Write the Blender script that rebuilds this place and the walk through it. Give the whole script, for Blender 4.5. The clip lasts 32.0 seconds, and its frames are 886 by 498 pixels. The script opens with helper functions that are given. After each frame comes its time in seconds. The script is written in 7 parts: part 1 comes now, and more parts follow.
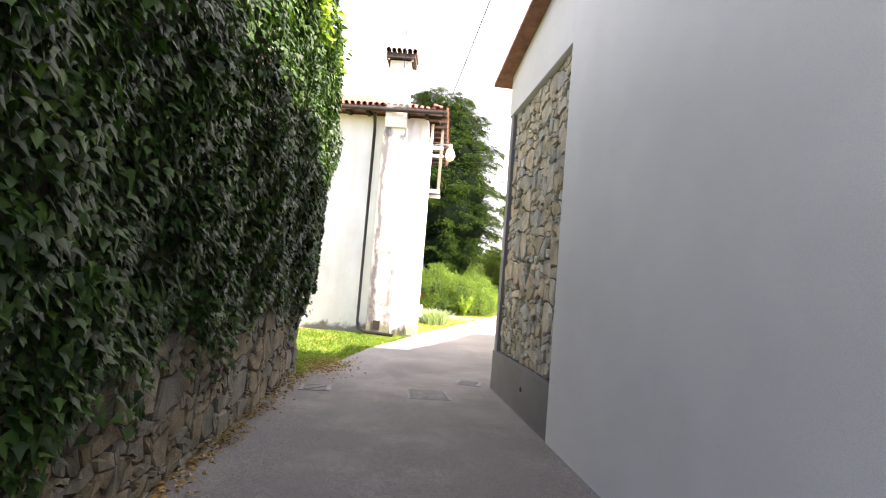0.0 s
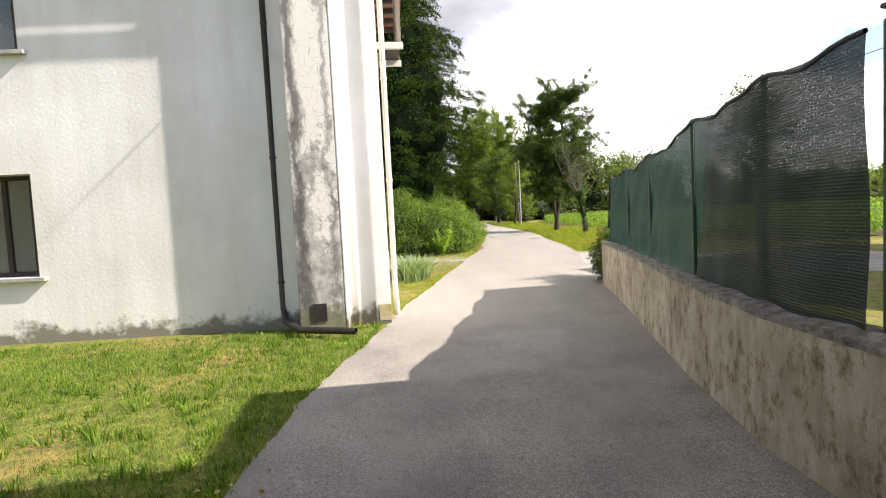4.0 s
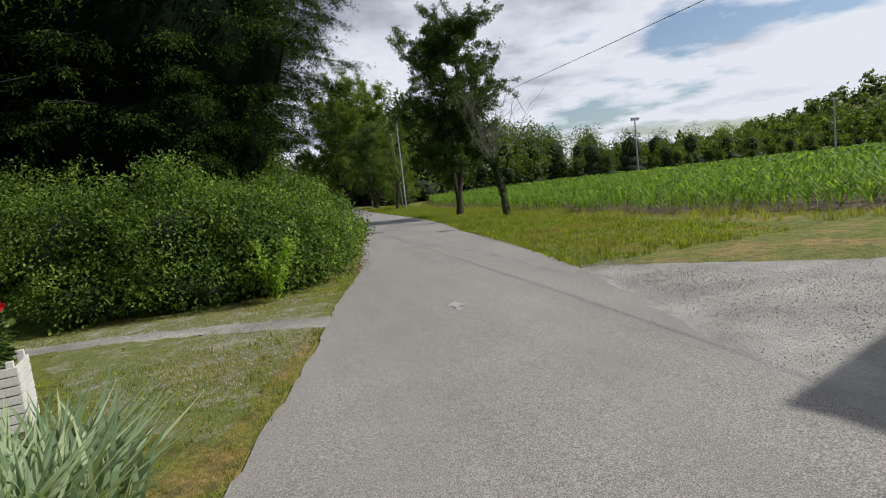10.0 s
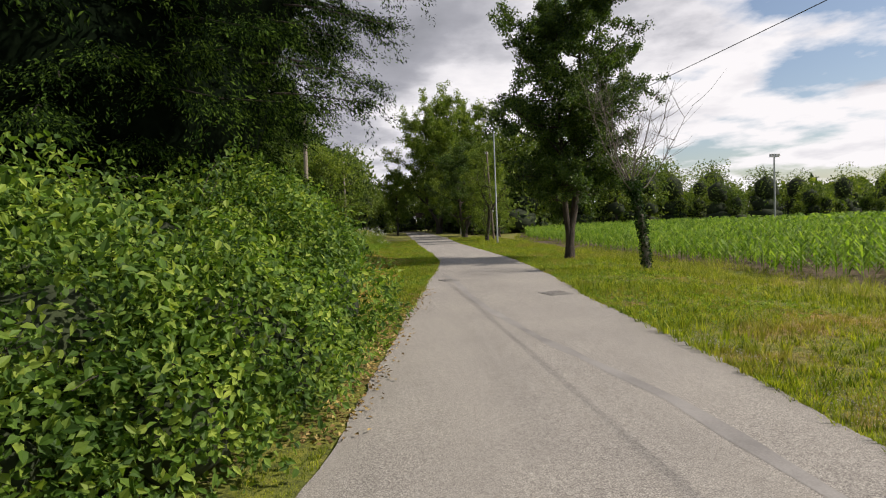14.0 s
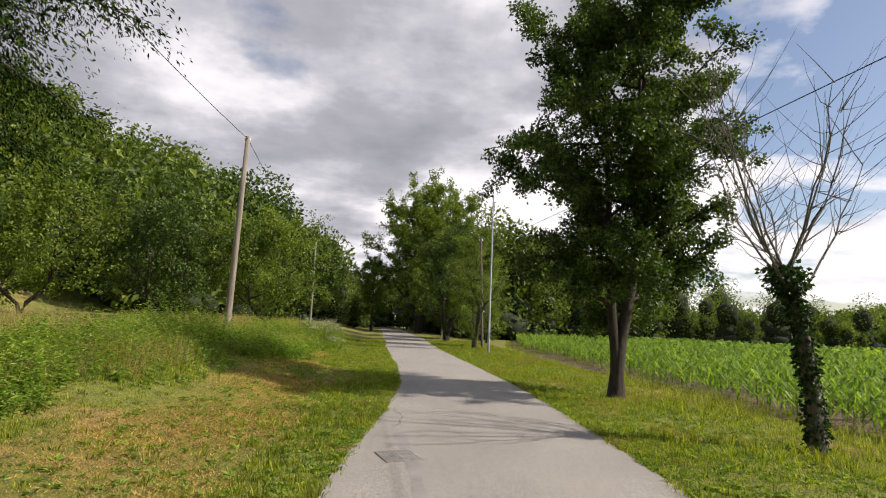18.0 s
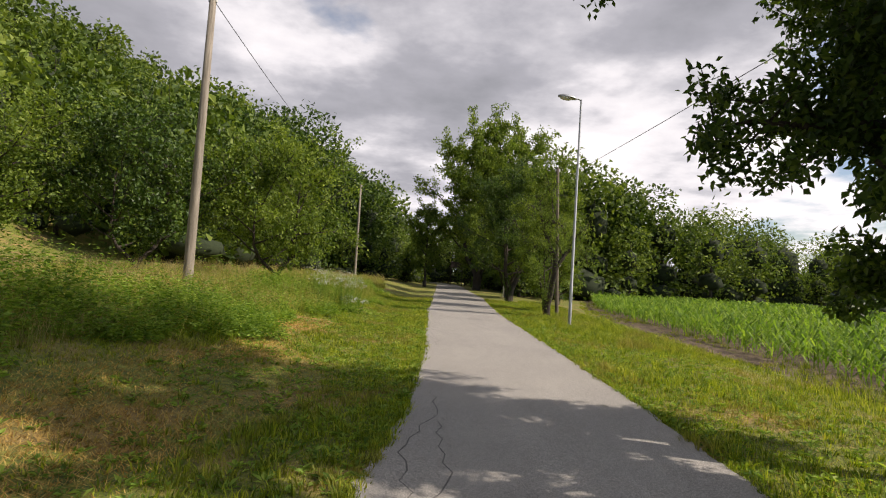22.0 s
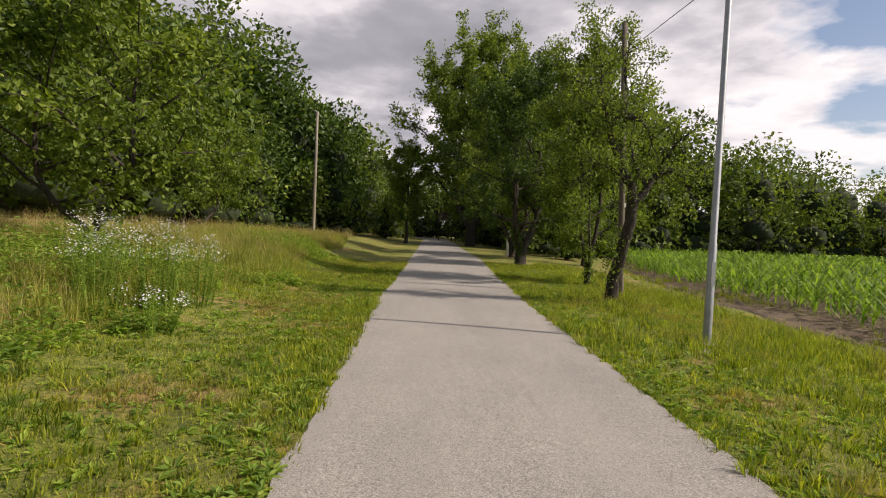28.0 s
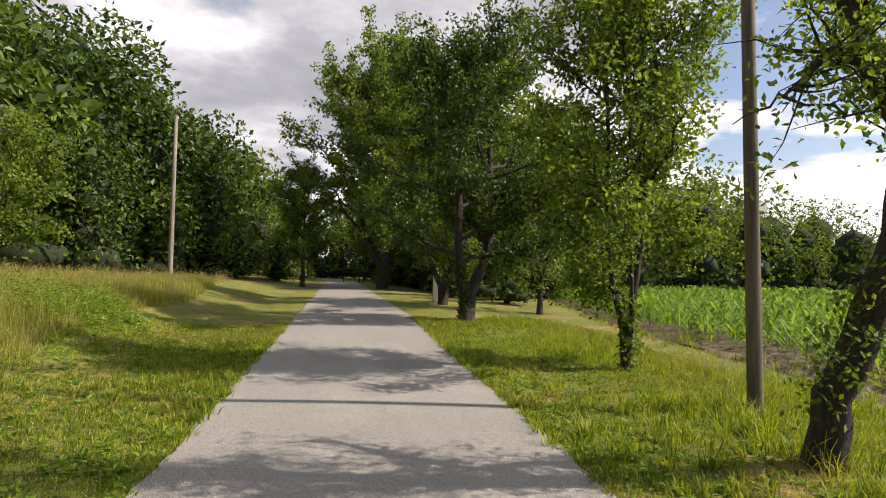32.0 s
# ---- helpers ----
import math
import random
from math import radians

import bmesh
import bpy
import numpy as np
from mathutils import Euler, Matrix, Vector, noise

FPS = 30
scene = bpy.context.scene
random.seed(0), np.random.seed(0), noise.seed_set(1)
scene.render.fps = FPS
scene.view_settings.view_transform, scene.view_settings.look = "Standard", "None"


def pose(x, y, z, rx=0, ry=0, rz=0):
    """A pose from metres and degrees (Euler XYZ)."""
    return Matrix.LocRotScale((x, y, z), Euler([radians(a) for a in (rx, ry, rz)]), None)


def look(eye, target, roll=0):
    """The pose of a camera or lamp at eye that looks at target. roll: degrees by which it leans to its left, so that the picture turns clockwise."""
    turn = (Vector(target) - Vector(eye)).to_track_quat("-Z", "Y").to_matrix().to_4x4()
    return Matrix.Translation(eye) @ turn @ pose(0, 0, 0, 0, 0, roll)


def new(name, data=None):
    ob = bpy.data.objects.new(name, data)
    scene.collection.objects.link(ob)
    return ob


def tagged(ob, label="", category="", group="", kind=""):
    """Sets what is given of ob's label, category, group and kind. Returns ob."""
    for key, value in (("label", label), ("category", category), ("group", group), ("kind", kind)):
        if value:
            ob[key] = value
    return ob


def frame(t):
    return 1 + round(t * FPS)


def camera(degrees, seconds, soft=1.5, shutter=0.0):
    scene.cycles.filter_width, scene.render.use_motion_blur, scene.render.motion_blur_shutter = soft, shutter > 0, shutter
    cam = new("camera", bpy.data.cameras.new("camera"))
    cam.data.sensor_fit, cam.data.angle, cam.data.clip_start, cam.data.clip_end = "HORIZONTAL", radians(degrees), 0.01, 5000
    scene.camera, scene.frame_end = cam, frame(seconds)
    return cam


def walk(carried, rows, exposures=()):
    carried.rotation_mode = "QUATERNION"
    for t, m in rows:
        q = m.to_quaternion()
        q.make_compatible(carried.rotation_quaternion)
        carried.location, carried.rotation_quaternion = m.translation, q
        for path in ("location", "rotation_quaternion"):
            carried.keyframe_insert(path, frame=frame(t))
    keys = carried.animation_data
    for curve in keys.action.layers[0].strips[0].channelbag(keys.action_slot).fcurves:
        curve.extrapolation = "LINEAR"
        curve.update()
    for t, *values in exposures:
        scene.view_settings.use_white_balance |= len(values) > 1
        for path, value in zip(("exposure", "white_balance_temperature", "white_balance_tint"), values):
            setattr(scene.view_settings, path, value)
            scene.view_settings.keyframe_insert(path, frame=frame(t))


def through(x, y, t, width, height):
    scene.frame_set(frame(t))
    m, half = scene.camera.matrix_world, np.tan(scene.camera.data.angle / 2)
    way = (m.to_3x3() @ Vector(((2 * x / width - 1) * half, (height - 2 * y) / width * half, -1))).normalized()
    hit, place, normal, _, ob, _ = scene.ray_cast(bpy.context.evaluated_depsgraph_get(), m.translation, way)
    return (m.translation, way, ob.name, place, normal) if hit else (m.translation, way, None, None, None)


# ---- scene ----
cam = camera(77.5, 32.0, soft=1.1)
# seconds, eye x y z, yaw (to the left), pitch, roll
PATH = [
    (0.0, 0.032, -0.033, 1.675, 0.10, 3.44, 4.73),
    (0.5, -0.147, 0.898, 1.639, 0.63, -0.02, 2.35),
    (1.0, -0.335, 1.868, 1.590, 2.35, 0.74, 7.42),
    (1.5, -0.481, 2.841, 1.554, 3.31, 3.24, 0.64),
    (2.0, -0.585, 3.833, 1.533, -0.28, 1.62, 0.25),
    (2.5, -0.723, 4.808, 1.510, -4.44, 0.59, -4.97),
    (4.5, -0.627, 8.847, 1.673, -6.17, -5.24, -2.09),
    (5.0, -0.540, 9.850, 1.661, -10.45, -7.56, -3.54),
    (5.5, -0.479, 10.827, 1.639, -15.29, -10.78, -0.97),
    (6.0, -0.342, 11.760, 1.619, -17.72, -7.04, -2.94),
    (6.5, -0.156, 12.744, 1.617, -18.49, -10.58, 2.40),
    (7.0, 0.024, 13.734, 1.611, -17.06, -10.77, -1.26),
    (7.5, 0.164, 14.695, 1.604, -11.83, -12.93, -0.92),
    (8.0, 0.275, 15.645, 1.605, -10.11, -9.69, -3.94),
    (8.5, 0.424, 16.604, 1.584, -8.81, -13.65, -2.01),
    (9.0, 0.670, 17.545, 1.574, -11.86, -11.39, -6.68),
    (9.5, 0.922, 18.484, 1.577, -16.08, -11.09, -4.35),
    (10.0, 1.217, 19.414, 1.590, -18.22, -6.40, -6.43),
    (10.5, 1.564, 20.334, 1.590, -15.54, -4.45, -4.09),
    (11.0, 1.897, 21.247, 1.567, -12.28, -6.52, -0.64),
    (11.5, 2.186, 22.152, 1.555, -11.28, -5.36, 0.53),
    (12.0, 2.420, 22.971, 1.570, -11.72, -2.22, -1.98),
    (12.5, 2.652, 23.850, 1.586, -10.36, -3.11, 0.54),
    (13.0, 2.867, 24.807, 1.601, -9.03, -4.57, -0.54),
    (13.5, 3.116, 25.793, 1.602, -9.17, -2.52, -2.16),
    (15.5, 3.953, 30.407, 1.655, -8.42, -4.10, -2.97),
    (16.0, 4.200, 31.415, 1.658, -5.80, -2.78, -5.15),
    (16.5, 4.387, 32.393, 1.683, -2.49, -0.70, -0.91),
    (17.0, 4.594, 33.339, 1.699, -0.98, -2.49, 0.10),
    (17.5, 4.786, 34.269, 1.640, -1.63, 4.51, 2.87),
    (18.0, 5.024, 35.198, 1.583, -10.64, 7.47, 2.59),
    (18.5, 5.214, 36.185, 1.593, -10.13, 2.40, 4.41),
    (19.0, 5.469, 37.196, 1.567, -7.05, 3.48, 6.50),
    (19.5, 5.704, 38.207, 1.543, -2.89, 3.37, 5.00),
    (20.0, 5.936, 39.241, 1.543, -0.87, 3.57, 6.14),
    (20.5, 6.089, 40.264, 1.542, 0.19, 2.72, 3.00),
    (21.0, 6.269, 41.275, 1.542, -1.94, 4.28, 1.99),
    (21.5, 6.412, 42.238, 1.568, -3.00, 3.33, 5.18),
    (22.0, 6.555, 43.178, 1.596, -4.42, 2.55, 3.66),
    (22.5, 6.698, 44.109, 1.605, -4.98, 4.19, 2.84),
    (23.0, 6.870, 45.080, 1.616, -2.84, 3.78, 1.60),
    (23.5, 7.053, 46.080, 1.614, -2.57, 2.15, -2.02),
    (24.0, 7.176, 47.070, 1.616, -5.07, -0.15, 1.90),
    (24.5, 7.308, 48.017, 1.601, -6.93, 3.75, -1.02),
    (25.0, 7.389, 48.959, 1.612, -4.51, 0.72, 3.21),
    (25.5, 7.476, 49.908, 1.601, -4.68, 0.30, 5.26),
    (27.5, 7.883, 53.747, 1.532, -4.50, -4.96, 2.06),
    (28.0, 7.981, 54.700, 1.533, -5.61, -2.17, 2.65),
    (28.5, 8.017, 55.710, 1.568, -8.11, -2.11, 2.94),
    (29.0, 8.068, 56.727, 1.613, -8.96, -3.72, 3.10),
    (29.5, 8.156, 57.762, 1.633, -8.89, -4.52, 3.75),
    (30.0, 8.281, 58.891, 1.659, -9.00, -5.27, 0.34),
    (30.5, 8.396, 59.999, 1.651, -7.23, -3.91, 2.02),
    (31.0, 8.526, 61.070, 1.607, -12.14, 0.58, 2.53),
    (31.5, 8.690, 62.132, 1.562, -11.88, 2.13, 4.13),
    (32.0, 8.865, 63.220, 1.527, -15.06, 2.13, 1.42),
]


def eye_pose(x, y, z, yaw, pitch, roll):
    a, b = radians(yaw), radians(pitch)
    ahead = Vector((-math.sin(a) * math.cos(b), math.cos(a) * math.cos(b), math.sin(b)))
    return look((x, y, z), Vector((x, y, z)) + ahead, roll)


EXPOSURES = [(0.0, 2.7, 7000, 21), (1.0, 2.62, 7000, 20), (2.5, 2.36, 6950, 18), (4.5, 1.05, 6700, 13), (5.0, 0.9, 6600, 12), (6.0, 0.6, 6500, 12), (7.0, 0.3, 6400, 12), (8.0, -0.2, 6350, 13), (9.0, -0.22, 6200, 13), (10.0, -0.05, 6100, 11), (12.0, 0.1, 6500, 11), (13.0, 0.15, 6700, 12), (16.0, 0.33, 6750, 15), (19.0, 0.42, 6800, 15), (23.0, 0.36, 6900, 16), (28.0, 0.28, 7000, 18), (30.0, 0.3, 7200, 18), (31.0, 0.35, 7000, 16), (32.0, 0.62, 6950, 16)]
walk(cam, [(t, eye_pose(*row)) for t, *row in PATH], EXPOSURES)

# ---- daylight ----
SUN_AZ = Vector((0.96, -0.28))  # the way towards the sun, in plan
SUN_EL = radians(40)
world = bpy.data.worlds.new("sky")
scene.world = world
world.use_nodes = True
wn, wl = world.node_tree.nodes, world.node_tree.links
wn.clear()
w_out, w_bg = wn.new("ShaderNodeOutputWorld"), wn.new("ShaderNodeBackground")
sky = wn.new("ShaderNodeTexSky")
sky.sky_type, sky.sun_disc, sky.sun_elevation = "NISHITA", False, SUN_EL
sky.sun_rotation = math.atan2(SUN_AZ.x, SUN_AZ.y)
sky.air_density, sky.dust_density, sky.ozone_density = 1.0, 1.2, 1.0
geo = wn.new("ShaderNodeTexCoord")
sep = wn.new("ShaderNodeSeparateXYZ")
wl.new(geo.outputs["Generated"], sep.inputs[0])
# clouds lie on a flat layer: direction divided by its rise
rise = wn.new("ShaderNodeMath")
rise.operation, rise.inputs[1].default_value = "ADD", 0.16
wl.new(sep.outputs["Z"], rise.inputs[0])
safe = wn.new("ShaderNodeMath")
safe.operation, safe.inputs[1].default_value = "MAXIMUM", 0.03
wl.new(rise.outputs[0], safe.inputs[0])
flat = wn.new("ShaderNodeVectorMath")
flat.operation = "DIVIDE"
comb = wn.new("ShaderNodeCombineXYZ")
for k in range(3):
    wl.new(safe.outputs[0], comb.inputs[k])
wl.new(geo.outputs["Generated"], flat.inputs[0])
wl.new(comb.outputs[0], flat.inputs[1])


def cloud_noise(scale, detail, offset):
    m = wn.new("ShaderNodeMapping")
    m.inputs["Location"].default_value = offset
    wl.new(flat.outputs[0], m.inputs["Vector"])
    n = wn.new("ShaderNodeTexNoise")
    n.inputs["Scale"].default_value, n.inputs["Detail"].default_value, n.inputs["Roughness"].default_value = scale, detail, 0.55
    wl.new(m.outputs[0], n.inputs["Vector"])
    return n.outputs["Fac"]


def world_ramp(src, stops):
    r = wn.new("ShaderNodeValToRGB")
    els = r.color_ramp.elements
    for e, (p, c) in zip(els, (stops[0], stops[-1])):
        e.position, e.color = p, c
    for p, c in stops[1:-1]:
        els.new(p).color = c
    wl.new(src, r.inputs["Fac"])
    return r.outputs["Color"]


def world_mix(kind, fac, a, b):
    m = wn.new("ShaderNodeMix")
    m.data_type, m.blend_type = "RGBA", kind
    for sock, val in ((m.inputs["Factor"], fac), (m.inputs["A"], a), (m.inputs["B"], b)):
        if isinstance(val, (int, float, tuple)):
            sock.default_value = val
        else:
            wl.new(val, sock)
    return m.outputs["Result"]


def world_math(op, a, b):
    m = wn.new("ShaderNodeMath")
    m.operation = op
    for sock, val in zip(m.inputs, (a, b)):
        if isinstance(val, (int, float)):
            sock.default_value = val
        else:
            wl.new(val, sock)
    return m.outputs[0]


# thicker cloud over the hills ahead, breaking up towards the sun
lean_y, lean_x = world_math("MULTIPLY", sep.outputs["Y"], 0.17), world_math("MULTIPLY", sep.outputs["X"], -0.11)
thick = world_math("ADD", world_math("ADD", cloud_noise(1.0, 9.0, (3.1, 0.2, 0.0)), lean_y), lean_x)
cover = world_ramp(thick, [(0.43, (0, 0, 0, 1)), (0.47, (0.55, 0.55, 0.55, 1)), (0.51, (1, 1, 1, 1))])
grey = world_math("ADD", world_math("ADD", cloud_noise(1.15, 12.0, (1.2, 4.1, 0.0)), world_math("MULTIPLY", sep.outputs["Z"], 0.30)), world_math("MULTIPLY", world_math("MAXIMUM", sep.outputs["X"], -0.12), -0.22))
tone = world_ramp(grey, [(0.44, (8.2, 8.25, 8.5, 1)), (0.52, (6.8, 6.9, 7.3, 1)), (0.575, (4.8, 4.95, 5.4, 1)), (0.64, (3.4, 3.55, 4.0, 1)), (0.74, (2.6, 2.75, 3.1, 1))])
dome = world_mix("MIX", cover, sky.outputs["Color"], tone)
wl.new(dome, w_bg.inputs["Color"])
w_bg.inputs["Strength"].default_value = 0.10
wl.new(w_bg.outputs[0], w_out.inputs["Surface"])

lamp = bpy.data.lights.new("sun", "SUN")
lamp.energy, lamp.angle, lamp.color = 4.2, radians(0.6), (1.0, 0.94, 0.85)
sun = new("sun", lamp)
sun.matrix_world = look((SUN_AZ.x * 60, SUN_AZ.y * 60, 60), (SUN_AZ.x * 60 - SUN_AZ.x * math.cos(SUN_EL), SUN_AZ.y * 60 - SUN_AZ.y * math.cos(SUN_EL), 60 - math.sin(SUN_EL)))

# ---- materials ----
def node_mat(name):
    m = bpy.data.materials.new(name)
    m.use_nodes = True
    n, l = m.node_tree.nodes, m.node_tree.links
    return m, n, l, n["Principled BSDF"]


def noise_node(n, l, scale, detail=4.0, rough=0.55, stretch=(1, 1, 1), coord="Object"):
    tc, mp, t = n.new("ShaderNodeTexCoord"), n.new("ShaderNodeMapping"), n.new("ShaderNodeTexNoise")
    mp.inputs["Scale"].default_value = stretch
    t.inputs["Scale"].default_value, t.inputs["Detail"].default_value, t.inputs["Roughness"].default_value = scale, detail, rough
    l.new(tc.outputs[coord], mp.inputs["Vector"])
    l.new(mp.outputs[0], t.inputs["Vector"])
    return t.outputs["Fac"]


def ramp(n, l, src, stops):
    r = n.new("ShaderNodeValToRGB")
    els = r.color_ramp.elements
    for e, (p, c) in zip(els, (stops[0], stops[-1])):
        e.position, e.color = p, (*c, 1) if len(c) == 3 else c
    for p, c in stops[1:-1]:
        els.new(p).color = (*c, 1) if len(c) == 3 else c
    l.new(src, r.inputs["Fac"])
    return r.outputs["Color"]


def blend(n, l, fac, a, b, kind="MIX"):
    m = n.new("ShaderNodeMix")
    m.data_type, m.blend_type = "RGBA", kind
    for sock, val in ((m.inputs["Factor"], fac), (m.inputs["A"], a), (m.inputs["B"], b)):
        if isinstance(val, (int, float)):
            sock.default_value = val
        elif isinstance(val, tuple):
            sock.default_value = (*val, 1) if len(val) == 3 else val
        else:
            l.new(val, sock)
    return m.outputs["Result"]


def bump(n, l, bsdf, src, strength, dist):
    b = n.new("ShaderNodeBump")
    b.inputs["Strength"].default_value, b.inputs["Distance"].default_value = strength, dist
    l.new(src, b.inputs["Height"])
    l.new(b.outputs[0], bsdf.inputs["Normal"])


def surface(name, dark, light, scale=3.0, fine=60.0, rough=0.8, metal=0.0, relief=0.3, depth=0.01, stretch=(1, 1, 1), vary=0.0):
    """A plain worn surface: large blotches between two colours, fine grain in colour and relief; vary: by piece."""
    m, n, l, b = node_mat(name)
    big = ramp(n, l, noise_node(n, l, scale, 5.0, 0.6, stretch), [(0.32, dark), (0.68, light)])
    grain = noise_node(n, l, fine, 3.0, 0.6, stretch)
    col = blend(n, l, 0.5, big, ramp(n, l, grain, [(0.3, (0.55,) * 3), (0.7, (1.0,) * 3)]), "MULTIPLY")
    if vary:
        info = n.new("ShaderNodeObjectInfo")
        col = blend(n, l, 1.0, col, ramp(n, l, info.outputs["Random"], [(0.0, (1 - vary,) * 3), (0.3, (0.9, 0.93, 0.97)), (0.55, (1.08, 0.97, 0.8)), (0.75, (0.86, 0.76, 0.6)), (1.0, (1 + vary * 0.6, 1 + vary * 0.5, 1 + vary * 0.3))]), "MULTIPLY")
    l.new(col, b.inputs["Base Color"])
    b.inputs["Roughness"].default_value, b.inputs["Metallic"].default_value = rough, metal
    bump(n, l, b, grain, relief, depth)
    return m


def foliage(name, dark, mid, light, rough=0.5, through=0.35, dry=0.0, patchy=0.3, span=0.9):
    """Leaves: each leaf its own tone, with light passing through."""
    m, n, l, b = node_mat(name)
    g = n.new("ShaderNodeNewGeometry")
    tone = ramp(n, l, g.outputs["Random Per Island"], [(0.0, dark), (0.55, mid), (1.0, light)])
    patch = ramp(n, l, noise_node(n, l, span, 3.0), [(0.32, (1 - patchy, 1 - patchy * 0.85, 1 - patchy)), (0.68, (1 + patchy * 0.6, 1 + patchy * 0.4, 1.0))])
    col = blend(n, l, 1.0, tone, patch, "MULTIPLY")
    if dry:
        where = ramp(n, l, noise_node(n, l, 0.55, 6.0, 0.65), [(0.50, (0, 0, 0)), (0.64, (dry, dry, dry))])
        col = blend(n, l, where, col, (0.30, 0.22, 0.085))
    l.new(col, b.inputs["Base Color"])
    b.inputs["Roughness"].default_value, b.inputs["Specular IOR Level"].default_value = rough, 0.3
    t, mix = n.new("ShaderNodeBsdfTranslucent"), n.new("ShaderNodeMixShader")
    l.new(blend(n, l, 1.0, col, (1.25, 1.3, 0.6), "MULTIPLY"), t.inputs["Color"])
    mix.inputs[0].default_value = through
    l.new(b.outputs[0], mix.inputs[1])
    l.new(t.outputs[0], mix.inputs[2])
    l.new(mix.outputs[0], n["Material Output"].inputs["Surface"])
    return m


def asphalt():
    m, n, l, b = node_mat("asphalt")
    grain = noise_node(n, l, 110.0, 3.0, 0.75)
    grit = ramp(n, l, grain, [(0.38, (0.13, 0.122, 0.112)), (0.5, (0.275, 0.26, 0.238)), (0.64, (0.47, 0.45, 0.41))])
    worn = ramp(n, l, noise_node(n, l, 0.55, 5.0, 0.6), [(0.3, (0.88, 0.87, 0.87)), (0.7, (1.07, 1.06, 1.04))])
    streak = ramp(n, l, noise_node(n, l, 1.0, 4.0, 0.6, (2.2, 0.16, 1)), [(0.35, (0.95, 0.945, 0.94)), (0.65, (1.03, 1.025, 1.02))])
    speck = ramp(n, l, noise_node(n, l, 36.0, 5.0, 0.8), [(0.36, (0.76, 0.75, 0.74)), (0.5, (1, 1, 0.99)), (0.66, (1.21, 1.2, 1.17))])
    grit = blend(n, l, 1.0, grit, speck, "MULTIPLY")
    col = blend(n, l, 1.0, blend(n, l, 1.0, grit, worn, "MULTIPLY"), streak, "MULTIPLY")
    tc, sp, mx = n.new("ShaderNodeTexCoord"), n.new("ShaderNodeSeparateXYZ"), n.new("ShaderNodeMath")
    l.new(tc.outputs["Object"], sp.inputs[0])
    mx.operation = "MULTIPLY_ADD"
    mx.inputs[1].default_value = 0.02
    l.new(sp.outputs["Y"], mx.inputs[0])
    l.new(ramp(n, l, noise_node(n, l, 0.8, 6.0, 0.65), [(0.25, (0.1, 0.1, 0.1)), (0.75, (0.5, 0.5, 0.5))]), mx.inputs[2])
    # darker towards the start of the lane, the border broken up by noise
    start_tone = ramp(n, l, mx.outputs[0], [(0.40, (0.66, 0.65, 0.67)), (0.62, (1, 1, 1))])
    col = blend(n, l, 1.0, col, start_tone, "MULTIPLY")
    l.new(col, b.inputs["Base Color"])
    b.inputs["Roughness"].default_value = 0.88
    bump(n, l, b, grain, 0.6, 0.006)
    return m


def meadow():
    """Turf: green with dry straw patches, and bare soil by the field."""
    m, n, l, b = node_mat("turf")
    fine = noise_node(n, l, 24.0, 6.0, 0.8)
    green = ramp(n, l, fine, [(0.3, (0.045, 0.056, 0.009)), (0.5, (0.15, 0.172, 0.022)), (0.72, (0.31, 0.325, 0.05))])
    straw = ramp(n, l, fine, [(0.3, (0.16, 0.10, 0.035)), (0.7, (0.46, 0.32, 0.125))])
    where = ramp(n, l, noise_node(n, l, 0.55, 6.0, 0.65), [(0.50, (0, 0, 0)), (0.64, (0.9, 0.9, 0.9))])
    mottle = ramp(n, l, noise_node(n, l, 5.0, 8.0, 0.75), [(0.36, (0.42, 0.45, 0.4)), (0.5, (0.95, 0.95, 0.9)), (0.64, (1.25, 1.12, 0.85))])
    l.new(blend(n, l, 1.0, blend(n, l, where, green, straw), mottle, "MULTIPLY"), b.inputs["Base Color"])
    b.inputs["Roughness"].default_value = 0.95
    bump(n, l, b, fine, 0.8, 0.03)
    return m


def worn_ground():
    """Thin turf over gravel: grass in some places, pale grit and straw in others."""
    m, n, l, b = node_mat("worn_ground")
    fine = noise_node(n, l, 45.0, 5.0, 0.8)
    grit = ramp(n, l, fine, [(0.34, (0.16, 0.14, 0.105)), (0.5, (0.36, 0.33, 0.27)), (0.68, (0.56, 0.53, 0.46))])
    green = ramp(n, l, fine, [(0.34, (0.05, 0.065, 0.012)), (0.5, (0.15, 0.175, 0.035)), (0.68, (0.27, 0.29, 0.08))])
    where = ramp(n, l, noise_node(n, l, 2.2, 9.0, 0.78), [(0.50, (0, 0, 0)), (0.64, (1, 1, 1))])
    l.new(blend(n, l, where, green, grit), b.inputs["Base Color"])
    b.inputs["Roughness"].default_value = 0.95
    bump(n, l, b, fine, 0.9, 0.02)
    return m


M_ASPHALT, M_TURF, M_WORN = asphalt(), meadow(), worn_ground()
M_PLASTER = surface("white_plaster", (0.68, 0.69, 0.71), (0.78, 0.79, 0.81), 0.8, 180.0, 0.85, relief=0.15, depth=0.004)
M_GREY_PAINT = surface("grey_plinth_paint", (0.13, 0.13, 0.135), (0.17, 0.17, 0.175), 1.5, 150.0, 0.7, relief=0.2, depth=0.003)
M_OLD_PLASTER = surface("old_white_plaster", (0.62, 0.60, 0.54), (0.82, 0.80, 0.74), 0.9, 40.0, 0.9, relief=0.3, depth=0.006)
M_STONE = surface("rubble_stone", (0.36, 0.335, 0.29), (0.68, 0.65, 0.585), 4.0, 30.0, 0.9, relief=0.8, depth=0.015, vary=0.35)
